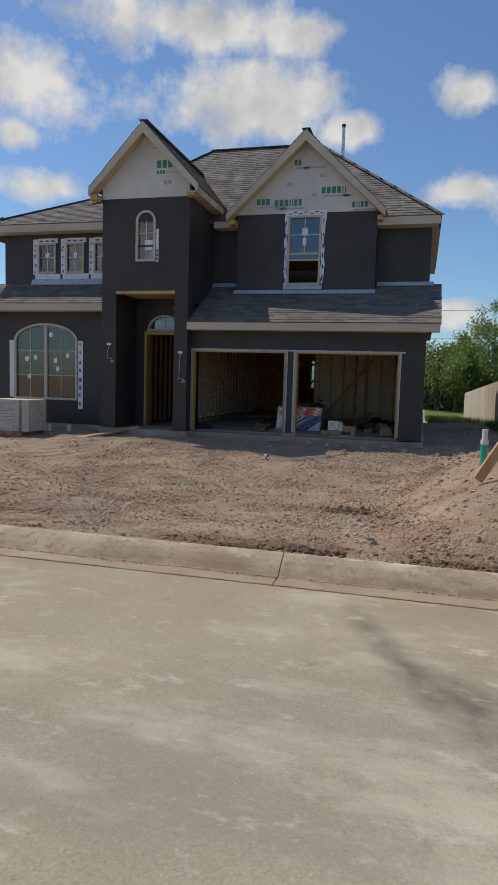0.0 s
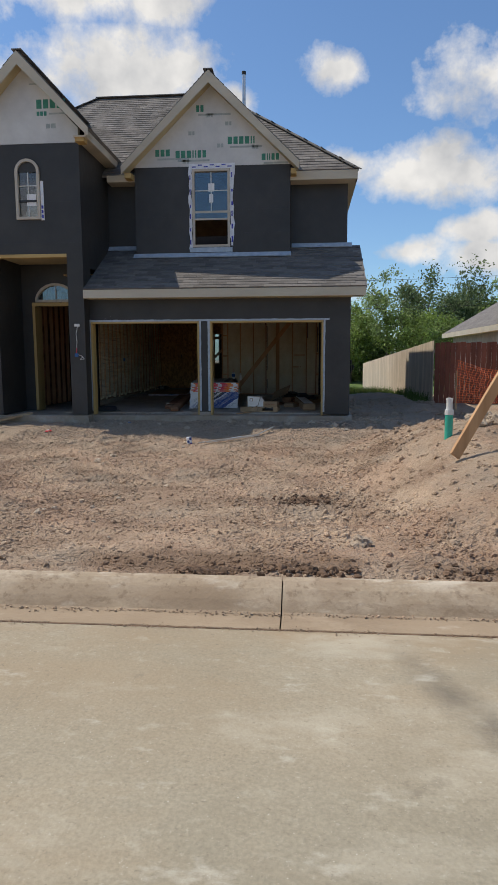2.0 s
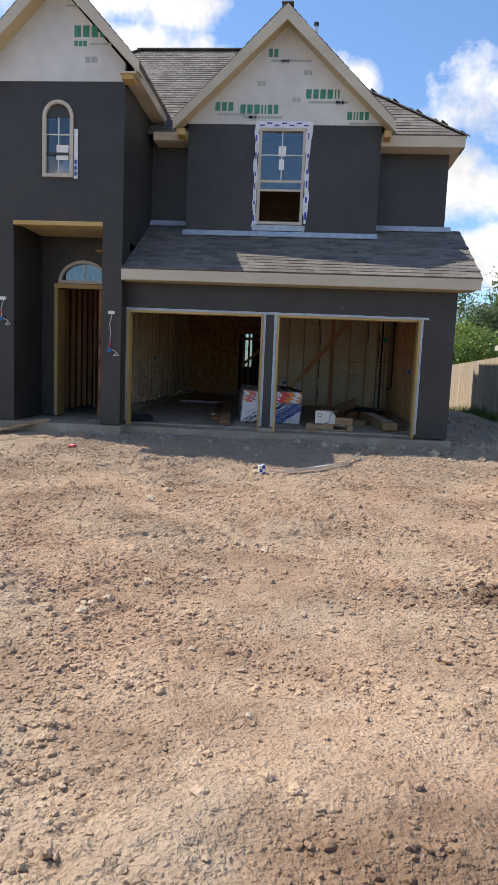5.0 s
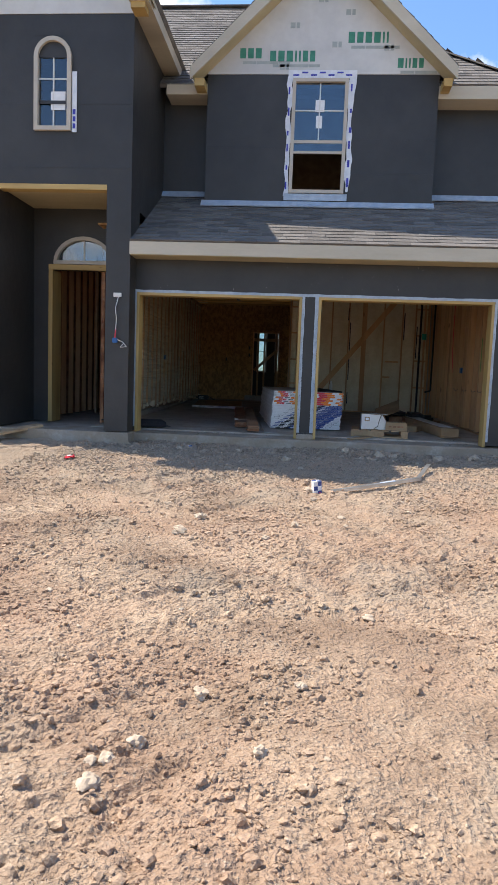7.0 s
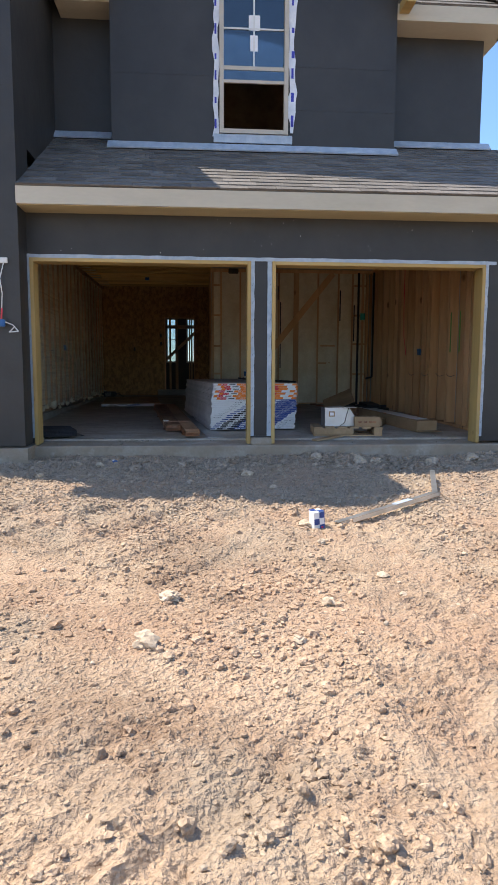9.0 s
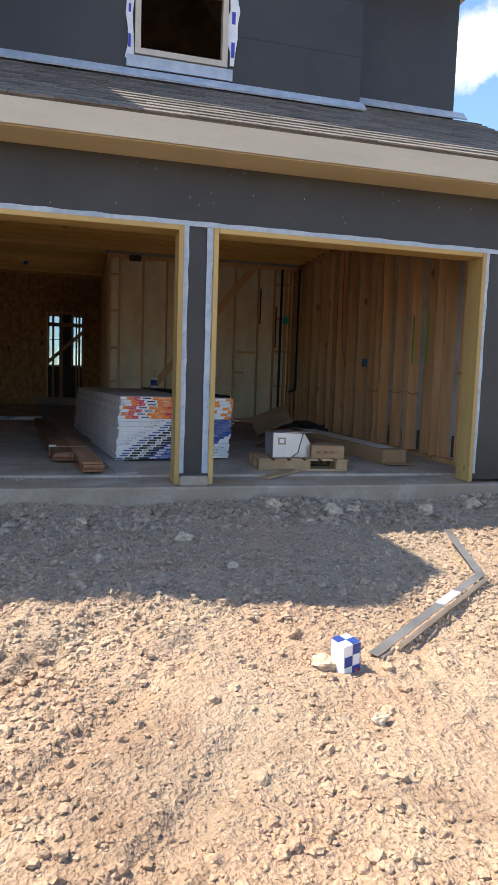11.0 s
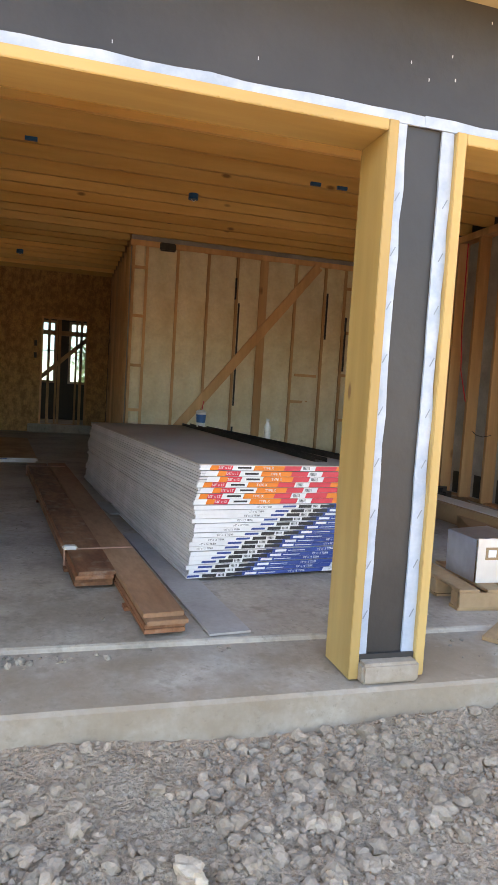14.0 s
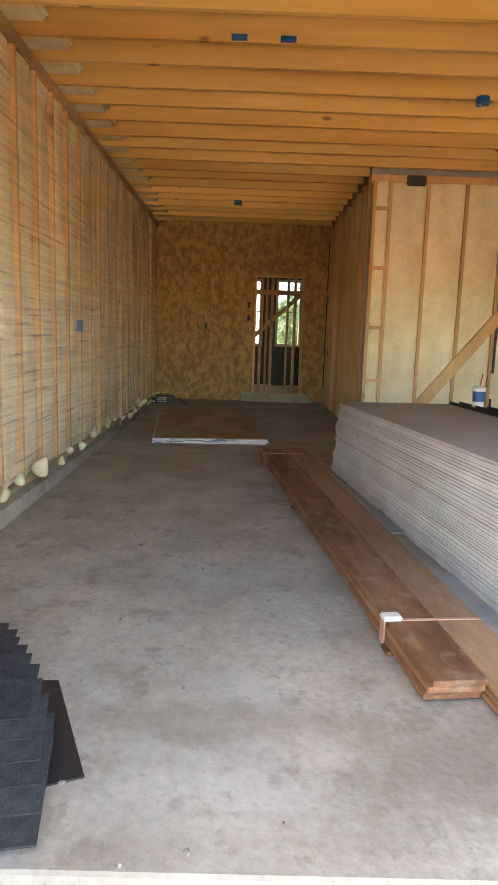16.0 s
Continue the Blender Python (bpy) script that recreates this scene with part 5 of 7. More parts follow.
staples = Shape()
sr = random.Random(2)
for _ in range(26):
    x, z = sr.uniform(-2.6, 3.1), sr.uniform(2.22, 2.62)
    staples.box(x, x + 0.0025, -0.002, -0.0005, z, z + 0.011)
tagged(part("trim_staples", staples, PLASTIC_WHITE), "small bright staples in the black wrap", "trim", kind="structure")
laps = Shape()
for x0, x1, y, zs in ((TOWER_X0, TOWER_X1, TOWER_Y, (3.9, 4.8)), (BAY_X0, -0.58, BAY_Y, (4.75,)), (0.51, BAY_X1, BAY_Y, (4.9, 4.35)), (-9.6, TOWER_X0, 0.2, (0.55, 2.95))):
    for z in zs:
        laps.prism([(y - 0.003, z), (y, z), (y, z + 0.05)], "x", x0 + 0.002, x1 - 0.002)
tagged(part("trim_wrap_laps", laps, FELT), "overlapping edges of the black wrap sheets", "trim", kind="structure")


# ---- lettering ----
def words(text, size, material, parent, m, name="lettering"):
    """Built-in font set flat in its own x, y and turned by m."""
    cu = bpy.data.curves.new("words", "FONT")
    cu.body, cu.size, cu.extrude = text, size, 0.0004
    tmp = bpy.data.objects.new("words", cu)
    me = bpy.data.meshes.new_from_object(tmp)
    bpy.data.objects.remove(tmp)
    me.materials.clear()
    me.materials.append(material)
    ob = new(name, me)
    ob.parent = parent
    ob.matrix_basis = m
    return ob


# ---- stack of gypsum boards ----
W_B, L_B = 1.22, 3.64
stack = thing("drywall_stack", "tall stack of gypsum boards in taped pairs on the slab", "drywall", pose(-0.665, 1.20, 0.022, 0, 0, 6.9))
sticks = [part("spacer", Shape().box(0.03, 1.19, yy, yy + 0.09, -0.008, 0.012), BOARD_RAW, stack) for yy in (0.25, 1.8, 3.3)]
z, rows = 0.014, []
rnd = random.Random(5)
for k in range(16):
    rows.append((z, 0.0254, "blue", k))
    z += 0.0262
for k in range(7):
    rows.append((z, 0.0318, "orange", k))
    z += 0.0325
STACK_TOP = z
ORANGE_RUN = ((0, 0.06, WHITE), (0.06, 0.10, ORANGE), (0.10, 0.17, RED), (0.17, 0.28, WHITE), (0.28, 0.44, ORANGE), (0.44, 0.53, RED), (0.53, 0.61, WHITE), (0.61, 0.73, RED), (0.73, 0.84, ORANGE), (0.84, 0.94, WHITE), (0.94, 1.0, ORANGE))
type_x = words("TYPE X", 0.022, WHITE, stack, Matrix()).data
size_b = words("1/2\" x 12' TE/BR", 0.017, WHITE, stack, Matrix()).data
size_k = words("1/2\" x 12' TE/BR", 0.015, BLACK, stack, Matrix()).data
size_o = words("5/8\" x 12'", 0.020, WHITE, stack, Matrix()).data
for ob in [o for o in stack.children if o.name.startswith("lettering")]:
    bpy.data.objects.remove(ob)


def run(parent, a, b, z0, z1, material, y=-0.002, lean=0.012):
    a, b = max(0.002, a), min(W_B - 0.002, b)
    if b - a > 0.004:
        part("label_patch", Shape().prism([(a, z0), (b, z0), (min(b + lean, W_B), z1), (a + lean, z1)], "y", y, y + 0.002), material, parent)


def letter(parent, me, x, y, z):
    ob = new("lettering", me)
    ob.parent = parent
    ob.matrix_basis = pose(x, y, z, 90, 0, 0)


for z, h, kind, k in rows:
    drift = 0.045 * (z / STACK_TOP) ** 0.8 + rnd.uniform(-0.011, 0.011)
    s = Shape().box(0, W_B, 0, L_B, z, z + h * 0.43).box(0.005, W_B - 0.001, 0.003, L_B - 0.002, z + h * 0.48, z + h * 0.90)
    pair = part("gypsum_board", s, GYPSUM, stack)
    pair.matrix_basis = pose(drift, rnd.uniform(-0.010, 0.010) - 0.01 * (kind == "blue"), 0)
    if kind == "orange":
        sh = (0.0, -0.045, 0.01, -0.03, 0.035, 0.02, -0.01)[k]
        for a, b, material in ORANGE_RUN:
            run(pair, (a + sh) * W_B, (b + sh) * W_B, z + 0.001, z + h - 0.001, material)
        letter(pair, type_x, (0.33 + sh) * W_B, -0.0028, z + 0.008)
        letter(pair, size_o, (0.105 + sh) * W_B, -0.0028, z + 0.009)
        for j in range(6):
            run(pair, (0.545 + sh) * W_B + 0.008 * j, (0.545 + sh) * W_B + 0.008 * j + 0.004, z + 0.007, z + h - 0.007, BLACK, -0.0026, 0)
        run(pair, (0.20 + sh) * W_B, (0.27 + sh) * W_B, z + 0.011, z + h - 0.010, BLACK, -0.0026, 0)
    else:
        c = 0.14 + 0.47 * k / 15 + rnd.uniform(-0.015, 0.015)
        run(pair, 0, W_B, z + 0.001, z + h - 0.001, WHITE, -0.0012, 0)
        run(pair, (c + 0.085) * W_B, (c + 0.56) * W_B, z + 0.001, z + h - 0.001, BLUE, -0.002)
        run(pair, (c - 0.075) * W_B, (c - 0.005) * W_B, z + 0.003, z + h - 0.004, BLACK, -0.002, 0.004)
        run(pair, (c + 0.045) * W_B, (c + 0.125) * W_B, z + 0.003, z + h - 0.004, BLACK, -0.0026, 0.004)
        run(pair, (c + 0.14) * W_B, (c + 0.20) * W_B, z + 0.006, z + h - 0.006, WHITE, -0.0026, 0.004)
        run(pair, (c + 0.21) * W_B, (c + 0.30) * W_B, z + 0.010, z + h - 0.012, WHITE, -0.0026, 0.004)
        run(pair, (c - 0.16) * W_B, (c - 0.09) * W_B, z + 0.007, z + h - 0.007, BLUE, -0.0026, 0.004)
        for j in range(5):
            run(pair, (c + 0.005) * W_B + 0.008 * j, (c + 0.005) * W_B + 0.008 * j + 0.004, z + 0.006, z + h - 0.006, BLACK, -0.0026, 0)
        letter(pair, size_b, (c + 0.37) * W_B, -0.0028, z + 0.007)
        if c > 0.30:
            letter(pair, size_k, (c - 0.30) * W_B, -0.0022, z + 0.007)
        if c + 0.58 < 0.86:
            letter(pair, size_k, (c + 0.60) * W_B, -0.0022, z + 0.007)
part("top_sheet", Shape().box(0.046, W_B + 0.044, 0.004, L_B - 0.004, STACK_TOP - 0.0042, STACK_TOP + 0.0022), PAPER_TOP, stack, "grey brown paper face of the top board")
SM = stack.matrix_basis

for k, (x0, x1, y0, y1) in enumerate(((0.93, 1.10, 0.20, 3.60), (1.20, 1.16, 0.03, 3.2))):
    tr = thing("steel_track", "dark galvanised steel stud track lying on the boards", "steel track", SM @ Matrix.Translation((0, 0, STACK_TOP + 0.002 + 0.0001 * k)), group="steel tracks on the boards")
    a, b = Vector((x0, y0, 0)), Vector((x1, y1, 0))
    d = (b - a).normalized()
    n = Vector((-d.y, d.x, 0)) * 0.045
    sh = Shape()
    for off, wid, hgt in ((0, 0.045, 0.0015), (-0.044, 0.001, 0.028), (0.044, 0.001, 0.028)):
        o = Vector((-d.y, d.x, 0)) * off
        sh.beam(a + o + Vector((0, 0, hgt / 2 + 0.0005)), b + o + Vector((0, 0, hgt / 2 + 0.0005)), wid * 2, hgt)
    part("channel", sh, DARK_METAL, tr)
cup = thing("paper_cup", "blue and white paper soda cup with a straw", "cup", pose(0.095, 4.60, 0.022 + STACK_TOP + 0.003) @ Matrix.Scale(1.3, 4))
part("body", Shape().lathe([(0.033, 0), (0.036, 0.045), (0.042, 0.13), (0.040, 0.13)]), WHITE, cup, smooth=False)
part("band", Shape().lathe([(0.0372, 0.045), (0.0412, 0.112), (0.0405, 0.112), (0.0365, 0.045)]), PLASTIC_BLUE, cup, "deep blue printed band")
part("lid", Shape().lathe([(0.0445, 0.128), (0.0445, 0.137), (0.036, 0.140), (0.034, 0.149)]), PLASTIC_WHITE, cup)
part("straw", Shape().rod((0.004, 0, 0.148), (0.016, 0, 0.225), 0.0035), RED, cup)
bot = thing("plastic_bottle", "small clear water bottle with a white cap", "bottle", pose(0.44, 3.30, 0.022 + STACK_TOP + 0.003))
part("body", Shape().lathe([(0.027, 0), (0.031, 0.01), (0.031, 0.05), (0.028, 0.06), (0.031, 0.07), (0.031, 0.115), (0.014, 0.15), (0.013, 0.165)]), PLASTIC_WHITE, bot, smooth=True)
part("cap", Shape().rod((0, 0, 0.165), (0, 0, 0.188), 0.0165), WHITE, bot)

# ---- boards on the floor ----
def board_pile(m, width, length, layers, label, seed):
    th = thing("board_bundle", label, "lumber", m, group="brown board bundles")
    r = random.Random(seed)
    z = 0.0
    for k in range(layers):
        dx, dy = r.uniform(-0.008, 0.008), r.uniform(-0.03, 0.02)
        part("board", Shape().box(dx, dx + width, dy, dy + length, z, z + 0.021), BOARD_TAN if width < 0.19 and z > 0.04 else BOARD_BROWN, th, bevel=0.002)
        z += 0.0225
    return th, z


bnd, bz = board_pile(pose(-0.985, 0.43, 0.024, 0.7, 0, 5.8), 0.185, 4.9, 4, "long bundle of brown fibre trim boards on the slab", 3)
bn2, bz2 = board_pile(pose(-1.262, 1.10, 0.030, 0.7, 0, 6.2), 0.200, 4.2, 4, "shorter bundle of brown boards tied with tape", 8)
for th, w in ((bnd, 0.185), (bn2, 0.200)):
    for yy in (0.35, 2.4, 3.9):
        part("skid", Shape().box(-0.02, w + 0.01, yy, yy + 0.07, -0.018, -0.001), BOARD_BROWN, th)
strap = thing("strap", "frayed pale pink plastic tape round the boards", "strap", bn2.matrix_basis)
for yy in (0.42, 3.9):
    part("tape", Shape().box(-0.012, 0.385, yy, yy + 0.016, bz2 + 0.002, bz2 + 0.006).box(-0.014, -0.009, yy, yy + 0.05, -0.01, bz2 + 0.004), STRAP, strap)
part("knot", Shape().box(-0.022, 0.06, 0.41, 0.47, bz2 + 0.002, bz2 + 0.022), PLASTIC_WHITE, strap, bevel=0.008)
for x, y, rz, w, l in ((-0.60, 1.34, 6.5, 0.20, 1.9), (-0.95, 3.9, 12, 0.2, 0.5)):
    sc = thing("drywall_scrap", "thin pale gypsum offcut lying on the slab", "drywall", pose(x, y, floor_z(y) + 0.004, 0.8, 0, rz), group="gypsum offcuts")
    part("sheet", Shape().box(-w, 0, -0.9, l - 0.9, 0, 0.010), OFFCUT, sc)

pile = thing("drywall_pile", "low pile of gypsum boards flat on the slab", "drywall", pose(-2.84, 5.88, floor_z(5.9) + 0.004, 0.85, 0, 5.5))
for k in range(4):
    ob = part("board", Shape().box(0, 1.22, 0, 2.44, 0, 0.0125), GYPSUM, pile)
    ob.matrix_basis = pose(rnd.uniform(-0.015, 0.015), rnd.uniform(-0.02, 0.02), 0.014 * k)
    for j in range(4):
        a = rnd.uniform(0.02, 0.95)
        part("label_patch", Shape().box(a, a + rnd.uniform(0.06, 0.22), -0.0025, -0.0005, 0.002, 0.0105), (WHITE, BLUE, BLACK, WHITE)[j], ob)
part("top_sheet", Shape().box(0.002, 1.218, 0.003, 2.437, 0.0555, 0.058), BOARD_RAW, pile, "brown dusty paper face")

bag = thing("tool_bag", "black slumped bag with grey straps by the wall", "bag", pose(-3.18, 9.55, floor_z(9.5)))
part("body", Shape().box(-0.18, 0.20, -0.12, 0.14, 0, 0.13), BLACK, bag, bevel=0.045)
part("flap", Shape().box(-0.12, 0.08, -0.14, -0.03, 0.03, 0.10), PLASTIC_WHITE, bag, bevel=0.03)
part("strap", Shape().tube([(0.15, -0.1, 0.1), (0.25, -0.13, 0.09), (0.34, -0.1, 0.02), (0.40, -0.12, 0.01)], 0.012), DARK_METAL, bag)

sb = thing("shingle_bundle", "opened bundle of black roof shingles on the slab", "shingles", pose(-2.30, 0.70, 0.006, 0, 0, 23))
part("underlay", Shape().box(-1.0, 0.0, 0.02, 0.98, 0, 0.006), BLACK, sb, "glossy black wrapper sheet")
for k in range(11):
    ob = part("shingle", Shape().box(-0.95, 0, 0, 0.30, 0, 0.007), SHINGLE_NEW, sb)
    ob.matrix_basis = pose(-0.11 - 0.012 * abs(k - 7) + rnd.uniform(-0.012, 0.012), 0.70 - 0.092 * k, 0.020 + 0.0085 * (6 - abs(k - 5)), 3.0 + rnd.uniform(-0.5, 0.8), 0, rnd.uniform(-2, 2) - 12)

# ---- pallet and clutter by the right opening ----
pal = thing("pallet", "short raw wood pallet on the slab", "pallet", pose(0.70, 0.62, 0.006, 0, 0, -5))
for y in (0.0, 0.24, 0.48):
    for x in (0.0, 0.42, 0.80):
        part("block", Shape().box(x, x + 0.11, y, y + 0.07, 0.016, 0.10), BOARD_RAW, pal, bevel=0.004)
    part("bottom_board", Shape().box(0, 0.91, y - 0.01, y + 0.08, 0, 0.015), BOARD_RAW, pal)
for x in (0.0, 0.16, 0.32, 0.48, 0.64, 0.80):
    part("top_board", Shape().box(x, x + 0.12, -0.02, 0.57, 0.101, 0.117), BOARD_RAW, pal, bevel=0.003)
part("front_board", Shape().box(0.0, 0.42, -0.024, -0.002, 0.018, 0.10), BOARD_RAW, pal, bevel=0.003)
PM = pal.matrix_basis
tin = thing("duct_fitting", "bent galvanised sheet metal duct boot with paper label", "duct", PM @ pose(0.16, 0.10, 0.118, 0, 0, 4))
sh = Shape()
prof = [(0.0, 0.0), (0.0, 0.24), (0.26, 0.26), (0.34, 0.22), (0.40, 0.10), (0.46, 0.0)]
for (xa, za), (xb, zb) in zip(prof, prof[1:]):
    sh.add([(xa, 0.02, za), (xb, 0.02, zb), (xb, 0.30, zb), (xa, 0.30, za), (xa + 0.003, 0.02, za - 0.003), (xb - 0.003, 0.02, zb - 0.003), (xb - 0.003, 0.30, zb - 0.003), (xa + 0.003, 0.30, za - 0.003)], ((0, 1, 2, 3), (7, 6, 5, 4), (0, 4, 5, 1), (2, 6, 7, 3)))
part("sleeve", sh, STEEL, tin)
part("face", Shape().prism([(0.0, 0.0), (0.20, 0.0), (0.26, 0.04), (0.29, 0.14), (0.31, 0.24), (0.0, 0.25)], "y", 0.0, 0.006), DUCT, tin)
part("dark_seam", Shape().tube([(0.20, -0.004, 0.005), (0.265, -0.004, 0.05), (0.285, -0.004, 0.14), (0.315, -0.004, 0.245)], 0.005), BLACK, tin)
part("elbow_plate", Shape().prism([(0.22, 0.0), (0.44, -0.01), (0.40, 0.14), (0.33, 0.245), (0.29, 0.14)], "y", 0.02, 0.026), STEEL, tin)
part("lip", Shape().box(0.18, 0.42, -0.03, 0.12, 0.252, 0.256), STEEL, tin)
part("label", Shape().box(0.05, 0.13, -0.003, 0.0, 0.13, 0.20), CARTON, tin)
part("label_print", Shape().box(0.065, 0.115, -0.005, -0.003, 0.145, 0.185), WHITE, tin)
box = thing("cardboard_box", "brown cardboard carton on the pallet", "box", PM @ pose(0.55, 0.06, 0.118, 0, 0, -3))
part("carton", Shape().box(0, 0.34, 0, 0.24, 0, 0.13), CARTON, box, bevel=0.004)
part("tape", Shape().box(0.16, 0.19, -0.001, 0.241, 0.1305, 0.1315), BOARD_RAW, box)
for a in (0.05, 0.12, 0.19, 0.24):
    part("print_bar", Shape().box(a, a + 0.045, -0.002, 0, 0.05, 0.075), BOARD_BROWN, box)
brd = thing("loose_board", "raw board end lying over the slab edge", "lumber", pose(1.02, 0.44, 0.006, 3.6, 0, -55), group="loose boards")
part("board", Shape().box(0, 0.10, -0.05, 0.42, 0, 0.02), BOARD_RAW, brd).matrix_basis = pose(0, 0, 0, 0, 0, 180)
lc = thing("long_carton", "long brown cardboard carton along the stud wall", "box", pose(2.22, 0.98, 0.01, 0.9, 0, 6))
part("carton", Shape().box(0, 0.30, 0, 2.75, 0, 0.16), CARTON, lc, bevel=0.006)
part("flap", Shape().box(0.0, 0.30, -0.16, 0.0, 0.02, 0.026), CARTON, lc)
part("film", Shape().box(0.05, 0.27, 0.2, 2.6, 0.162, 0.167), PLASTIC_WHITE, lc)
l2 = thing("long_carton", "long brown cardboard carton half open on the slab", "box", pose(1.72, 1.9, 0.022, 0.7, 0, -24))
part("carton", Shape().box(0, 0.26, 0, 1.9, 0, 0.10), CARTON, l2, bevel=0.006)
lean = thing("drywall_scrap", "broken brown backed gypsum board propped on dark rubbish", "drywall", pose(1.28, 3.0, 0.05, 0, 0, -14), group="gypsum offcuts")
part("sheet", Shape().box(0, 0.52, 0, 0.62, 0, 0.013), BOARD_RAW, lean).matrix_basis = pose(0.05, 0, 0.08, 20, -24, 0)
part("backing_block", Shape().box(0.30, 0.55, 0.25, 0.6, -0.02, 0.16), BOARD_BROWN, lean)
rub = thing("rubbish_heap", "heap of black plastic and dark scraps on the slab", "rubbish", pose(2.1, 3.9, 0.05))
for k in range(7):
    a = rnd.uniform(0, 6.28)
    part("black_bag", Shape().box(-0.20, 0.22, -0.16, 0.18, 0, 0.14 + 0.05 * (k % 3)), BLACK if k % 3 else BOARD_BROWN, rub, bevel=0.05).matrix_basis = pose(0.35 * math.cos(a), 0.4 * math.sin(a), 0, 0, rnd.uniform(-12, 12), 57 * a)
for k, (x, y, rz, l) in enumerate(((1.15, 2.4, -28, 1.2), (1.5, 2.7, -40, 0.9), (2.0, 5.1, 15, 1.4))):
    lb = thing("loose_board", "brown scrap board lying on the slab", "lumber", pose(x, y, floor_z(y) + 0.004, 0.8, 0, rz), group="loose boards")
    part("board", Shape().box(0, 0.14, 0, l, 0, 0.022), BOARD_BROWN, lb)

# pipes and boxes on walls and joists
pp = thing("drain_pipe", "black plastic drain pipes standing in the corner", "pipe", pose(2.70, BUMP_Y - 0.10, 0.09))
part("riser", Shape().rod((0.03, 0, 0), (0.03, 0, 2.9), 0.026), BLACK, pp)
part("stub", Shape().tube([(0.34, -0.12, 2.9), (0.34, -0.12, 0.62), (0.20, -0.12, 0.58)], 0.022, 10), BLACK, pp)
part("green_cap", Shape().rod((0.12, -0.05, 1.88), (0.12, -0.05, 2.02), 0.055), PLASTIC_GREEN, pp, "bright green pipe cap")
for k in range(4):
    part("corner_stud", Shape().box(0.12 + 0.09 * k, 0.16 + 0.09 * k, 0.02 - 0.05 * (k % 2), 0.10, 0.02, 2.9), STUD, pp)


np2 = thing("vent_riser", "black plastic riser with a small shelf on the stud wall", "pipe", pose(2.98, 0.62, 0.0))
part("riser", Shape().rod((0, 0, 0.35), (0, 0, 3.0), 0.03), BLACK, np2)
part("shelf", Shape().box(-0.10, 0.06, -0.16, 0.10, 1.02, 1.05), BOARD_RAW, np2)
part("valve", Shape().rod((-0.03, -0.05, 0.92), (-0.03, -0.05, 1.02), 0.025), DARK_METAL, np2)


def junction(x, y, z, square=False):
    jb = thing("junction_box", "round blue electrical box under a joist", "electrical box", pose(x, y, z), group="junction boxes")
    if square:
        part("box", Shape().box(-0.05, 0.05, -0.02, 0.02, -0.012, 0.018), PLASTIC_BLUE, jb)
    else:
        part("cup", Shape().rod((0, 0, -0.03), (0, 0, 0.025), 0.05, 0.05, 14), PLASTIC_BLUE, jb)
        part("wire", Shape().tube([(-0.02, 0, -0.03), (0, -0.01, -0.055), (0.025, 0, -0.035)], 0.004), PLASTIC_WHITE, jb)


junction(-0.16, 4.36, CEIL - 0.025)
junction(-2.06, 8.42, CEIL - 0.025)
for x in (-2.0, -1.69, 0.85, 1.12):
    junction(x, 3.57, CEIL + 0.015, True)


def light_wire(x, y, z, drop):
    lw = thing("light_box", "small wall box with blue and white wires hanging", "electrical box", pose(x, y, z), group="porch light boxes")
    part("box", Shape().box(-0.06, 0.06, -0.03, 0, -0.03, 0.03), PLASTIC_WHITE, lw, bevel=0.004)
    part("cable", Shape().tube([(0.02, -0.03, -0.03), (-0.02, -0.05, -0.2), (0.0, -0.05, -0.36), (-0.02, -0.05, -drop + 0.08)], 0.006), PLASTIC_WHITE, lw)
    part("red_tie", Shape().rod((-0.01, -0.05, -drop + 0.20), (-0.02, -0.05, -drop + 0.08), 0.009), RED, lw)
    part("connector", Shape().box(-0.06, 0.02, -0.07, -0.03, -drop, -drop + 0.08), PLASTIC_BLUE, lw, bevel=0.01)
    part("loop", Shape().tube([(0.02, -0.05, -drop + 0.05), (0.1, -0.05, -drop + 0.02), (0.16, -0.05, -drop - 0.05), (0.06, -0.05, -drop - 0.06), (0.12, -0.05, -drop + 0.0)], 0.006), PLASTIC_WHITE, lw)


light_wire(-2.96, TOWER_Y - 0.001, 2.06, 0.72)
light_wire(-5.02, TOWER_Y - 0.001, 2.25, 0.42)

# ---- yard things ----
def gz(x, y):
    return ground_z(x, y)


soda = thing("soda_carton", "small blue and white chequered drinks carton on the dirt", "box", pose(0.09, -3.03, gz(0.09, -3.03) - 0.005, 4, -5, 18) @ Matrix.Diagonal((0.68, 0.68, 0.86, 1)))
part("carton", Shape().box(-0.065, 0.065, -0.065, 0.065, 0, 0.175), WHITE, soda, bevel=0.004)
for i in range(2):
    for j in range(3):
        if (i + j) % 2:
            part("check", Shape().box(-0.064 + 0.064 * i, 0.064 * i, -0.0675, -0.0655, 0.004 + 0.057 * j, 0.058 + 0.057 * j), BLUE, soda)
            part("check", Shape().box(0.0655, 0.0675, -0.064 + 0.064 * i, 0.064 * i, 0.004 + 0.057 * j, 0.058 + 0.057 * j), BLUE, soda)
        part("red_mark", Shape().box(-0.045 + 0.064 * i, -0.02 + 0.064 * i, -0.069, -0.0675, 0.025 + 0.057 * j, 0.04 + 0.057 * j), RED, soda) if (i + j) % 2 and j == 0 else None
    for j in range(2):
        if (i + j) % 2:
            part("check", Shape().box(-0.064 + 0.064 * i, 0.064 * i, -0.064 + 0.064 * j, 0.064 * j, 0.1755, 0.1775), BLUE, soda)

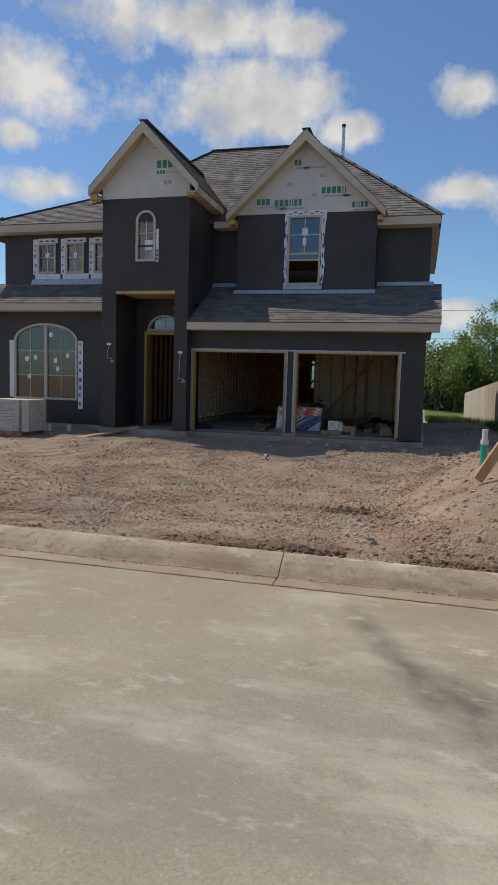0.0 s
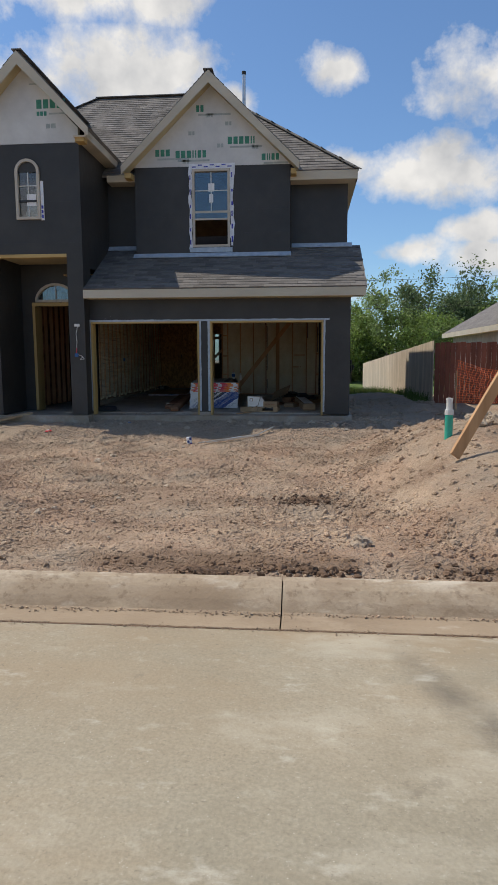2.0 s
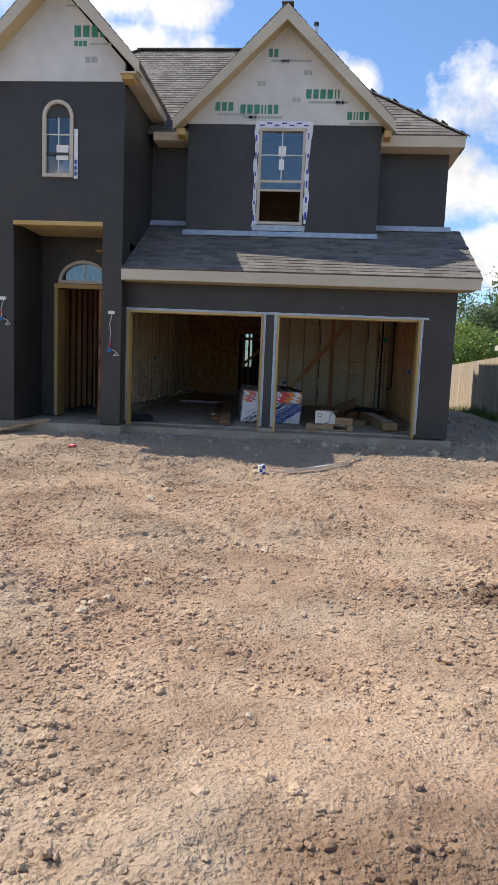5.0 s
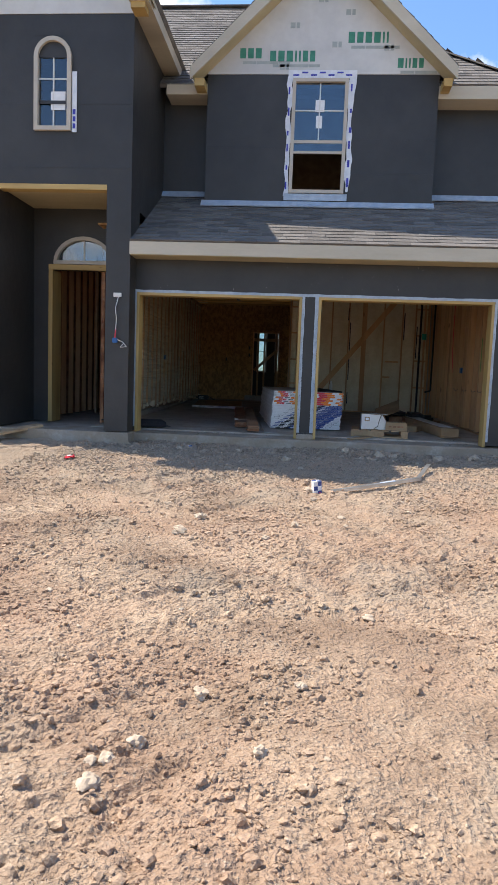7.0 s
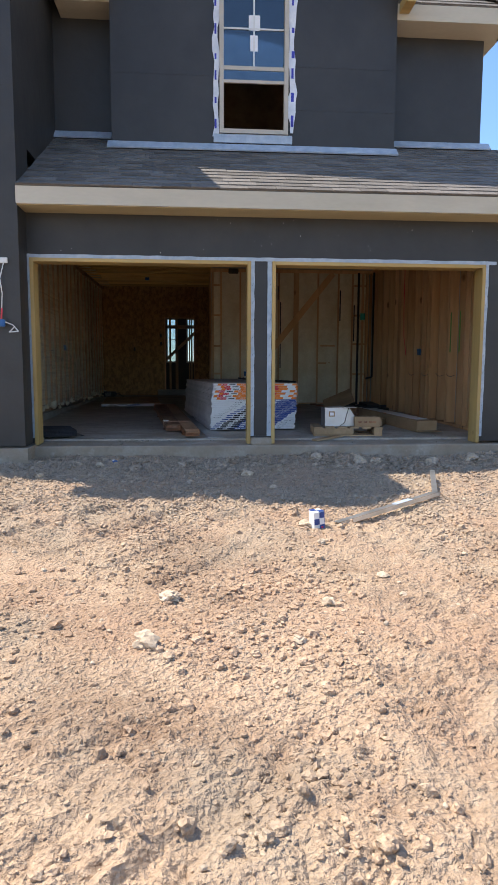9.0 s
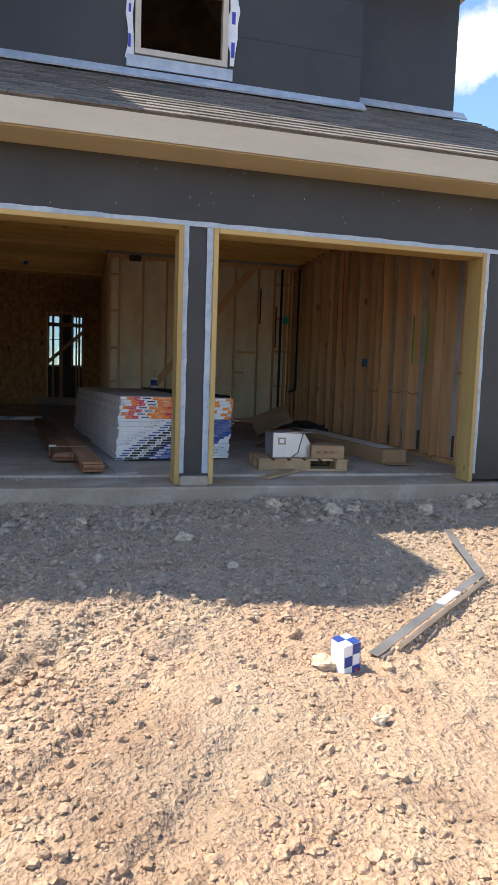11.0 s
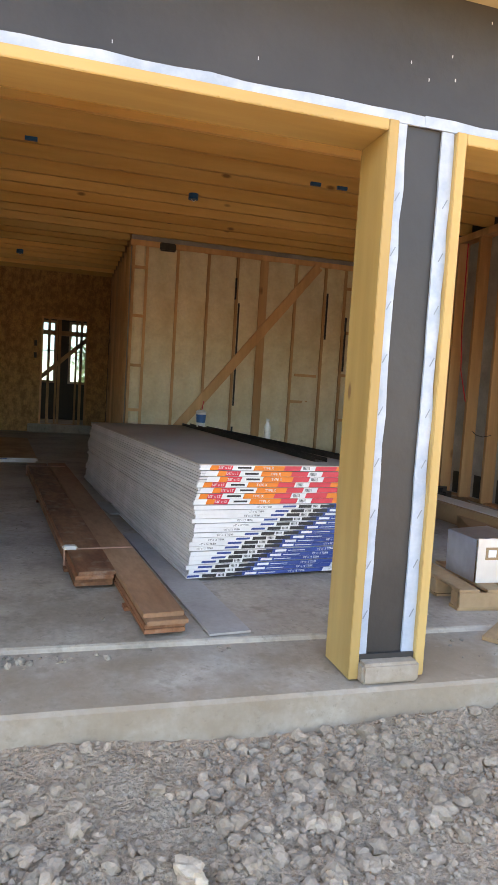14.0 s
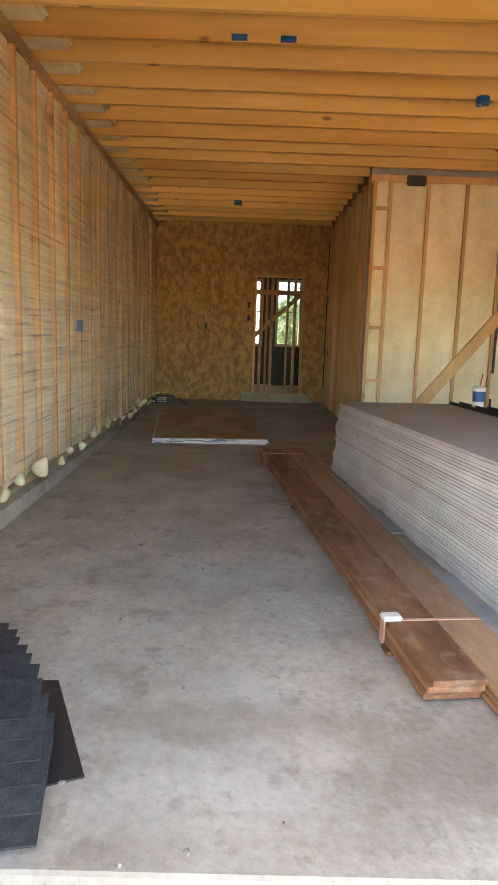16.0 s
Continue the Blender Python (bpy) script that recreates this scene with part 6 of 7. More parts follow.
for x, y, colour, words_on in ((-1.80, -0.42, PLASTIC_BLUE, "crumpled blue plastic wrapper on the rubble"), (-3.04, -2.1, RED, "crumpled red and white wrapper on the dirt")):
    lit = thing("wrapper", words_on, "litter", pose(x, y, gz(x, y) + 0.01, 8, -6, 35), group="litter")
    crease = Shape()
    crease.v = [(0.022 * (i - 3), 0.02 * (j - 2), 0.018 + 0.03 * noise.noise(Vector((i * 1.7, j * 1.9, x)))) for j in range(5) for i in range(7)]
    crease.v += [(a, b, c - 0.004) for a, b, c in crease.v]
    crease.f = [(j * 7 + i, j * 7 + i + 1, j * 7 + i + 8, j * 7 + i + 7) for j in range(4) for i in range(6)]
    crease.f += [tuple(35 + q for q in f[::-1]) for f in crease.f]
    part("foil", crease, colour, lit)
    part("white_band", Shape().box(-0.03, 0.03, -0.012, 0.012, 0.03, 0.034), WHITE, lit)

strip = thing("metal_flashing", "bent strip of galvanised flashing on the dirt", "flashing", Matrix())
a, b, c = Vector((0.25, -2.97, gz(0.25, -2.97) + 0.02)), Vector((1.33, -2.17, gz(1.33, -2.17) + 0.05)), Vector((1.60, -1.35, gz(1.6, -1.35) + 0.10))
part("long_leg", Shape().beam(a, b, 0.052, 0.004).beam(a + Vector((0.03, -0.035, -0.012)), b + Vector((0.03, -0.035, -0.012)), 0.004, 0.03), STEEL, strip)
part("short_leg", Shape().beam(b, c, 0.05, 0.004), STEEL, strip)
part("blue_tape", Shape().beam(a.lerp(b, 0.55) + Vector((0, 0, 0.003)), a.lerp(b, 0.72) + Vector((0, 0, 0.003)), 0.055, 0.003), TAPE, strip)

vp = thing("sewer_cleanout", "green and white plastic clean-out pipe in the dirt", "pipe", pose(4.18, -6.25, 0.31) @ Matrix.Scale(0.62, 4))
part("green_pipe", Shape().rod((0, 0, -0.4), (0, 0, 0.36), 0.085, 0.085, 18), PLASTIC_GREEN, vp)
part("collar", Shape().rod((0, 0, 0.36), (0, 0, 0.47), 0.095, 0.095, 18), PLASTIC_WHITE, vp)
part("neck", Shape().rod((0, 0, 0.47), (0, 0, 0.67), 0.065, 0.065, 18), PLASTIC_WHITE, vp)
part("cap", Shape().rod((0, 0, 0.67), (0, 0, 0.72), 0.072, 0.072, 18), PLASTIC_WHITE, vp)

mp = thing("meter_pedestal", "temporary electric meter pedestal braced with boards", "electric meter", pose(4.74, -7.0, 0.12))
part("post", Shape().rod((0, 0, -0.1), (0, 0, 2.75), 0.045, 0.045, 12), STEEL, mp)
part("meter_can", Shape().box(-0.20, 0.24, -0.16, -0.02, 1.32, 1.86), GREY_METAL, mp, bevel=0.012)
part("breaker_box", Shape().box(-0.10, 0.30, -0.15, -0.02, 1.88, 2.40), GREY_METAL, mp, bevel=0.012)
dial = part("meter", Shape().rod((0.02, -0.16, 1.62), (0.02, -0.24, 1.62), 0.095, 0.085, 24), PLASTIC_WHITE, mp)
part("meter_face", Shape().box(-0.04, 0.08, -0.246, -0.241, 1.62, 1.66), GREY_METAL, dial)
part("brace", Shape().beam((-0.72, -0.35, 0.02), (-0.02, -0.02, 1.15), 0.04, 0.14), STUD, mp)
part("brace", Shape().beam((0.02, -0.75, -0.05), (-0.03, -0.04, 1.55), 0.09, 0.04), BOARD_RAW, mp)
part("stake", Shape().beam((0.16, -0.72, -0.2), (0.17, -0.70, 0.55), 0.09, 0.04), BOARD_RAW, mp)
part("brace", Shape().beam((0.42, 0.7, 0.25), (0.03, 0.05, 1.6), 0.09, 0.04), BOARD_BROWN, mp)

stub = thing("gas_stub", "dark bent iron gas stub on the side wall", "pipe", pose(3.285, 1.0, 1.06))
part("pipe", Shape().tube([(0, 0, 0), (0.06, 0, 0), (0.085, 0, 0.03), (0.09, 0, 0.14), (0.075, 0, 0.175), (0.05, 0, 0.18)], 0.014), DARK_METAL, stub)
part("cap", Shape().rod((0.09, 0, 0.10), (0.09, 0, 0.19), 0.026, 0.026, 12), DARK_METAL, stub)

net = thing("safety_net", "sagging orange plastic safety fence on stakes", "safety fence", pose(5.78, 0.4, 0.22) @ Matrix.Diagonal((1, 1, 0.86, 1)))
sh = Shape()
for i in range(45):
    x = 0.07 * i
    top = 1.15 - 0.28 * math.sin(math.pi * min(1, x / 2.0)) if x < 2.0 else 1.15 - 0.12 * math.sin(math.pi * (x - 2.0) / 1.2)
    pts = [(x + 0.02 * math.sin(j + i), 0.04 * math.sin(i * 0.5 + j), 0.03 + top * j / 16) for j in range(17)]
    sh.tube(pts, 0.007, 3)
    for j in range(17):
        x2 = 0.07 * (i + 1)
        if i < 44:
            top2 = 1.15 - 0.28 * math.sin(math.pi * min(1, x2 / 2.0)) if x2 < 2.0 else 1.15 - 0.12 * math.sin(math.pi * (x2 - 2.0) / 1.2)
            sh.rod(pts[j], (x2, 0.04 * math.sin((i + 1) * 0.5 + j), 0.03 + top2 * j / 16), 0.007, 0.007, 3)
part("mesh", sh, NET, net)
for x in (0.0, 2.0, 3.1):
    part("stake", Shape().box(x - 0.02, x + 0.02, 0.05, 0.09, -0.15, 1.16 if x > 1 else 0.9), NET if x > 3 else BOARD_RAW, net)

bf = thing("wood_fence", "dark red brown board fence across the side yard", "fence", pose(5.95, 3.95, -0.15))
for k in range(60):
    part("board", Shape().box(0.142 * k, 0.142 * k + 0.134, 0, 0.018, 0.05 - 0.02 * (k % 2), 1.86 + 0.015 * (k % 3)), FENCE_BROWN, bf)
for zz in (0.4, 1.0, 1.6):
    part("rail", Shape().box(0, 8.5, 0.02, 0.06, zz, zz + 0.09), FENCE_BROWN, bf)
tf = thing("side_fence", "weathered tan board fence running back along the lot", "fence", Matrix())
for k in range(160):
    y = 3.98 + 0.142 * k
    zt = 1.78 - 0.036 * (y - 4)
    part("board", Shape().box(5.90, 5.918, y, y + 0.137, ground_z(5.9, y) - 0.1, zt), FENCE_TAN, tf)
for zz in (-0.3, -0.9):
    part("rail", Shape().beam((5.95, 4, 1.78 + zz), (5.95, 26.6, 1.78 - 0.036 * 22.6 + zz), 0.05, 0.09), FENCE_TAN, tf)

nh = thing("neighbour_house", "low neighbouring house with a grey shingle roof", "house", pose(9.0, 1.5, -0.25))
part("wall", Shape().box(0.45, 10, 0.3, 16.2, 0, 2.66), BRICK_TAN, nh)
rf = Shape().add([(0, 0, 2.72), (0, 16.5, 2.72), (5.0, 16.5, 5.65), (5.0, 0, 5.65), (10.4, 0, 2.72), (10.4, 16.5, 2.72), (0, 0, 2.60), (0, 16.5, 2.60), (5.0, 16.5, 5.53), (5.0, 0, 5.53), (10.4, 0, 2.60), (10.4, 16.5, 2.60)],
                 ((0, 3, 2, 1), (3, 4, 5, 2), (6, 7, 8, 9), (9, 8, 11, 10), (0, 1, 7, 6), (4, 10, 11, 5), (0, 6, 9, 3), (3, 9, 10, 4), (1, 2, 8, 7), (2, 5, 11, 8)))
roof = part("roof", rf, SHINGLE_FAR, nh)
part("fascia", Shape().box(-0.03, 0.0, -0.03, 16.53, 2.50, 2.71), TRIM, nh)
part("soffit", Shape().box(0.0, 0.45, 0.0, 16.5, 2.52, 2.56), SOFFIT, nh)
part("gable", Shape().prism([(0.45, 2.6), (9.95, 2.6), (5.0, 5.45)], "y", 0.3, 0.4).prism([(0.45, 2.6), (9.95, 2.6), (5.0, 5.45)], "y", 16.1, 16.2), BRICK_TAN, nh)
part("vent", Shape().rod((2.6, 9.0, 4.1), (2.6, 9.0, 4.75), 0.05), DARK_METAL, roof)
lamp = part("wall_light", Shape().box(0.30, 0.45, 4.9, 5.05, 2.15, 2.32), PLASTIC_WHITE, nh)
part("lamp_head", Shape().rod((0.33, 4.85, 2.22), (0.24, 4.80, 2.14), 0.05, 0.07, 10), PLASTIC_WHITE, lamp)

pb = thing("brick_pallet", "pale new bricks stacked on a dark pallet", "bricks", pose(-7.9, -1.75, gz(-7.4, -1.7)))
part("pallet", Shape().box(-0.05, 1.15, -0.05, 0.95, 0, 0.13), BOARD_BROWN, pb)
bmesh_brick = Shape().box(0.004, 0.196, 0.004, 0.096, 0.003, 0.072).mesh("brick", BRICK_TAN)
for lz in range(11):
    for i in range(5):
        part("brick", bmesh_brick, None, pb).matrix_basis = pose(0.02 + 0.2 * i + 0.02 * (lz % 2), 0.0, 0.13 + 0.075 * lz)
    for j in range(8):
        part("brick", bmesh_brick, None, pb).matrix_basis = pose(1.12, 0.0 + 0.105 * j, 0.13 + 0.075 * lz)
part("core", Shape().box(0.03, 1.10, 0.09, 0.88, 0.131, 0.95), BRICK_TAN, pb)
for x in (-6.85, -6.35):
    st = thing("pipe_stub", "short capped white pipe standing by the slab", "pipe", pose(x, -0.35 if x < -6.5 else -0.15, gz(x, -0.3) - 0.02), group="pipe stubs")
    part("stub", Shape().rod((0, 0, 0), (0, 0, 0.2), 0.055, 0.055, 14), PLASTIC_WHITE, st)
    part("cap", Shape().rod((0, 0, 0.2), (0, 0, 0.225), 0.06, 0.055, 14), PLASTIC_WHITE, st)
ramp = thing("plank_ramp", "raw wooden plank leaning on the porch slab", "lumber", Matrix())
part("plank", Shape().beam((-5.35, -1.35, gz(-5.35, -1.35) + 0.02), (-4.25, -0.15, 0.02), 0.26, 0.035), BOARD_RAW, ramp)
elbow = thing("gas_elbow", "black pipe stub with elbows on the side wall", "pipe", pose(3.28, 0.9, 0.95))
part("pipe", Shape().tube([(0, 0, 0), (0.09, 0, 0), (0.09, 0, 0.16), (0.14, 0, 0.16), (0.14, 0, 0.06)], 0.022, 10), DARK_METAL, elbow)

# ---- trees ----
def tree(x, y, h, spread, material, seed, trunk=0.16, leaves=2600, size=0.17, open_crown=0.0):
    r = random.Random(seed)
    base = ground_z(x, y) if abs(x) < 60 else -0.9
    th = thing("tree", "leafy green tree beyond the fence", "tree", pose(x, y, base), group="trees behind the lot")
    wood, tips = Shape(), []
    top = Vector((r.uniform(-0.4, 0.4), 0, h * 0.72))
    wood.rod((0, 0, -0.3), (0.05, 0, h * 0.3), trunk, trunk * 0.75, 8)
    wood.rod((0.05, 0, h * 0.3), top, trunk * 0.75, trunk * 0.25, 8)
    for k in range(11):
        z0 = h * r.uniform(0.18, 0.68)
        ang, ln = r.uniform(0, 6.28), spread * r.uniform(0.5, 1.0) * (1.1 - 0.5 * z0 / h)
        a = Vector((0.05, 0, z0))
        b = a + Vector((math.cos(ang) * ln * 0.6, math.sin(ang) * ln * 0.6, ln * 0.45))
        c = b + Vector((math.cos(ang + r.uniform(-0.6, 0.6)) * ln * 0.45, math.sin(ang) * ln * 0.4, ln * r.uniform(0.15, 0.5)))
        wood.rod(a, b, trunk * 0.35, trunk * 0.2, 6).rod(b, c, trunk * 0.2, trunk * 0.06, 5)
        tips += [b, c, (a + b) / 2, (b + c) / 2]
    tips += [top, top + Vector((0, 0, h * 0.15)), top + Vector((0.3, 0.2, h * 0.24))]
    part("trunk", wood, BARK, th)
    clumps = []
    for t in tips:
        for _ in range(2):
            clumps.append((t + Vector((r.gauss(0, 0.35), r.gauss(0, 0.35), r.gauss(0, 0.3))) * spread * 0.3, spread * r.uniform(0.16, 0.34) * (1 - open_crown * 0.5)))
    rr = np.random.RandomState(seed)
    idx = rr.randint(0, len(clumps), leaves)
    cen = np.array([clumps[i][0] for i in idx]) + rr.normal(0, 1, (leaves, 3)) * np.array([clumps[i][1] for i in idx])[:, None] * 0.55
    u = rr.normal(0, 1, (leaves, 3))
    u /= np.linalg.norm(u, axis=1)[:, None]
    w = np.cross(u, rr.normal(0, 1, (leaves, 3)))
    w /= np.linalg.norm(w, axis=1)[:, None]
    s = size * rr.uniform(0.6, 1.3, (leaves, 1))
    quad = np.stack([cen - u * s, cen + w * s * 0.55, cen + u * s, cen - w * s * 0.55], 1).reshape(-1, 3)
    me = bpy.data.meshes.new("crown")
    me.from_pydata(quad.tolist(), [], np.arange(leaves * 4).reshape(-1, 4).tolist())
    me.materials.append(material)
    part("crown", me, None, th)


tree(9.0, 40, 10.0, 3.0, LEAF_PALE, 21, 0.15, 5700, 0.099, 0.8)
tree(12.5, 43, 9.6, 3.4, LEAF_DARK, 22, 0.2, 9880, 0.124)
tree(16.5, 46, 10.6, 3.6, LEAF_DARK, 23, 0.2, 10640, 0.136)
tree(6.2, 43, 6.6, 2.9, LEAF, 24, 0.16, 10640, 0.124)
tree(4.6, 46, 5.4, 2.6, LEAF_DARK, 25, 0.16, 8740, 0.124)
tree(10.5, 38, 5.6, 2.8, LEAF, 26, 0.14, 9500, 0.112)
tree(13.8, 40, 5.2, 2.6, LEAF, 27, 0.14, 8740, 0.112)
tree(20.5, 48, 10.0, 3.8, LEAF, 28, 0.2, 9880, 0.136)
tree(8.0, 50, 5.5, 3.2, LEAF_DARK, 29, 0.15, 8740, 0.136)
tree(25.5, 50, 9.0, 3.8, LEAF_DARK, 30, 0.2, 8740, 0.149)
tree(18.5, 42, 5.4, 3.0, LEAF, 31, 0.15, 7980, 0.124)
tree(2.8, 52, 5.6, 3.2, LEAF_DARK, 32, 0.15, 7600, 0.136)
tree(-16, 48, 7.0, 3.6, LEAF, 33, 0.18, 6840, 0.149)
tree(-25, 44, 7.5, 3.6, LEAF_DARK, 34, 0.18, 6840, 0.149)
hedge = np.random.RandomState(77)
n = 16000
hx, hy = hedge.uniform(0, 40, n), hedge.uniform(47, 56, n)
hz = -0.9 + np.abs(hedge.normal(0, 1, n)) * (1.6 + 0.7 * np.sin(hx * 0.9))
hu, hw = hedge.normal(0, 1, (n, 3)), hedge.normal(0, 1, (n, 3))
hu, hw = hu / np.linalg.norm(hu, axis=1)[:, None] * 0.28, hw / np.linalg.norm(hw, axis=1)[:, None] * 0.2
hc = np.stack([hx, hy, hz], 1)
hq = np.stack([hc - hu, hc + hw, hc + hu, hc - hw], 1).reshape(-1, 3)
hm = bpy.data.meshes.new("brush")
hm.from_pydata(hq.tolist(), [], np.arange(n * 4).reshape(-1, 4).tolist())
hm.materials.append(LEAF_DARK)
tagged(part("brush", hm, None), "dense green brush along the back of the lots", "bushes", kind="stuff")
wires = thing("power_lines", "thin power lines crossing beyond the trees", "power line", Matrix())
for zz in (4.9, 7.0):
    part("cable", Shape().tube([(x, 36, zz + 0.0009 * (x - 10) ** 2 + 0.02 * x) for x in range(-40, 61, 5)], 0.013, 4), DARK_METAL, wires)

# grass blades: the strip behind and the weeds round the post
gr = np.random.RandomState(4)
gv, gf = [], []
def blades(n, fx, fy, h):
    for _ in range(n):
        x, y = fx(), fy()
        z, hh, a = ground_z(x, y), h * gr.uniform(0.5, 1.4), gr.uniform(0, 6.28)
        dx, dy, lx2, ly2 = math.cos(a) * 0.012, math.sin(a) * 0.012, gr.normal(0, 0.3) * hh, gr.normal(0, 0.3) * hh
        k = len(gv)
        gv.extend([(x - dx, y - dy, z), (x + dx, y + dy, z), (x + lx2, y + ly2, z + hh)])
        gf.append((k, k + 1, k + 2))
blades(5200, lambda: gr.uniform(3.6, 5.8), lambda: gr.uniform(12, 30), 0.30)
blades(1500, lambda: gr.normal(6.9, 0.4), lambda: gr.normal(-5.0, 0.6), 0.30)
blades(900, lambda: gr.uniform(5.5, 5.9), lambda: gr.uniform(4, 14), 0.25)
gm = bpy.data.meshes.new("grass")
gm.from_pydata(gv, [], gf)
gm.materials.append(GRASS)
tagged(part("grass", gm, None), "rough green grass and weeds", "grass", kind="stuff")

# ---- clods, stones and gravel ----
cr = np.random.RandomState(12)


def lumps(level, count):
    """A few crumbly lumps of unit size: points of each, and the faces they share."""
    bm = bmesh.new()
    bmesh.ops.create_icosphere(bm, subdivisions=level, radius=1.0)
    faces = np.array([[v.index for v in f.verts] for f in bm.faces])
    out = []
    for _ in range(count):
        o = Vector((cr.uniform(0, 90), cr.uniform(0, 90), 0))
        r = np.array([[1 + 0.55 * noise.noise(v.co * 1.4 + o) + 0.32 * noise.noise(v.co * 3.4 + o)] for v in bm.verts])
        out.append(np.array([v.co for v in bm.verts]) * r * np.array([1.0, cr.uniform(0.7, 1.05), cr.uniform(0.6, 0.9)]))
    bm.free()
    return out, faces


COARSE, FINE = lumps(1, 24), lumps(2, 24)


def pile(name, spots, material):
    """One mesh of many lumps; spots are x, y, z of the middle and the size."""
    vs, fs, at = [], [], 0
    for k, (x, y, z, s) in enumerate(spots):
        shapes, faces = FINE if s > 0.021 else COARSE
        v, a = shapes[k % 24] * s, cr.uniform(0, 6.28)
        c, d = math.cos(a), math.sin(a)
        vs.append(np.stack([v[:, 0] * c - v[:, 1] * d + x, v[:, 0] * d + v[:, 1] * c + y, v[:, 2] + z], 1))
        fs.append(faces + at)
        at += len(v)
    me = bpy.data.meshes.new(name)
    me.from_pydata(np.concatenate(vs).tolist(), [], np.concatenate(fs).tolist())
    me.materials.append(material)
    return me


def scatter(name, label, pts, sizes, material, sink=0.3):
    spots = [(x, y, (ground_z(x, y) if y > -11.06 else -0.258) + s * (0.6 - sink), s) for (x, y), s in zip(pts, sizes)]
    return tagged(part(name, pile(name, spots, material), None), label, "stones", kind="stuff")


def field(n, x0, x1, y0, y1, lo, hi, power=3.0, clump=0.35, patch=0.8):
    pts, sizes = [], []
    while len(pts) < n:
        x, y = cr.uniform(x0, x1), cr.uniform(y0, y1)
        if noise.noise(Vector((x * patch, y * patch, 9))) + cr.uniform(-0.5, 0.5) > clump - 0.5:
            pts.append((x, y))
            sizes.append(lo + (hi - lo) * cr.uniform() ** power)
    return pts, sizes


scatter("dirt_clods", "loose brown clods over the bare yard", *field(17000, -8.5, 6.5, -10.95, -1.0, 0.006, 0.034, 7, 0.5, 1.1), CLOD, 0.5)
scatter("small_clods", "crumbs of dry dirt along the walked strip", *field(30000, -3.4, 3.2, -9.8, -1.0, 0.0035, 0.015, 4, 0.6, 1.4), CLOD, 0.45)
scatter("crumb_patches", "loose crumbs of dry dirt in patches", *field(22000, -3.6, 3.6, -10.9, -2.0, 0.005, 0.024, 4, 0.9, 1.3), CLOD, 0.42)
scatter("gravel", "grey brown rubble along the slab edge", *field(24000, -3.4, 3.4, -2.6, -0.10, 0.0035, 0.020, 4.5, 0.2, 1.6), GRAVEL, 0.32)
scatter("rubble", "larger lumps of limestone and dry dirt by the slab", *field(6000, -3.4, 3.4, -0.85, -0.12, 0.006, 0.036, 5.5, 0.1, 1.6), GRAVEL, 0.38)
scatter("pale_stones", "small pale limestone stones in the dirt", *field(900, -3.4, 3.4, -9.5, -0.3, 0.005, 0.024, 5, 0.3), LIMESTONE, 0.5)
scatter("berm_clods", "heaped clods on the bank beside the post", *field(5200, 2.4, 6.6, -10.4, -3.6, 0.005, 0.05, 8, 0.4, 1.2), CLOD, 0.6)
scatter("side_yard_clods", "dark clods along the side of the house", *field(2600, 3.3, 6.2, -3.6, 6.0, 0.010, 0.075, 6, 0.4, 0.9), CLOD, 0.45)
dark = [(1.60 + cr.normal(0, 0.10), -10.80 + cr.normal(0, 0.05)) for _ in range(420)] + [(2.25 + cr.normal(0, 0.17), -10.78 + cr.normal(0, 0.06)) for _ in range(560)]
dark += [(2.3 + cr.normal(0, 0.14), -7.2 + cr.normal(0, 0.13)) for _ in range(700)] + [(4.0 + cr.normal(0, 0.45), -10.75 + cr.normal(0, 0.17)) for _ in range(500)]
scatter("dark_clods", "damp dark crumbs near the kerb", dark, [0.004 + 0.030 * cr.uniform() ** 4 for _ in dark], CLOD_DARK, 0.2)

seam = [(x, -11.525 + cr.normal(0, 0.012 + 0.02 * abs(noise.noise(Vector((x, 5, 0)))))) for x in cr.uniform(-5, 8, 9000) if noise.noise(Vector((x * 1.6, 2, 3))) > -0.25]
scatter("gutter_crumbs", "brown crumbs along the gutter joint", seam, [0.0012 + 0.005 * cr.uniform() ** 6 for _ in seam], CLOD, 0.35)
toe = [(x, -11.285 + cr.normal(0, 0.012 + 0.05 * abs(noise.noise(Vector((x * 0.8, 1, 7)))))) for x in cr.uniform(-5, 8, 14000) if noise.noise(Vector((x * 1.1, 0, 3))) > -0.28]
scatter("kerb_crumbs", "brown dirt crumbs along the foot of the kerb", toe, [0.0015 + 0.009 * cr.uniform() ** 8 for _ in toe], CLOD, 0.3)

BIG = bmesh.new()
bmesh.ops.create_icosphere(BIG, subdivisions=3, radius=1.0)
BIG_V = [v.co.copy() for v in BIG.verts]
BIG_F = [tuple(v.index for v in f.verts) for f in BIG.faces]
BIG.free()


def boulder(x, y, s, label, material, group):
    o = Vector((cr.uniform(0, 50), cr.uniform(0, 50), 0))
    sq = (1.0, cr.uniform(0.65, 1.0), cr.uniform(0.5, 0.8))
    st = Shape()
    st.v = [tuple(c * q * s * 0.74 * (1 + 0.55 * noise.noise(v * 1.4 + o) + 0.22 * noise.noise(v * 3.5 + o) + 0.08 * noise.noise(v * 9 + o)) for c, q in zip(v, sq)) for v in BIG_V]
    st.f = list(BIG_F)
    ob = part("stone", st, material)
    ob.matrix_basis = pose(x, y, ground_z(x, y) + s * 0.2, cr.uniform(-15, 15), cr.uniform(-15, 15), cr.uniform(0, 360))
    tagged(ob, label, "stone", group)


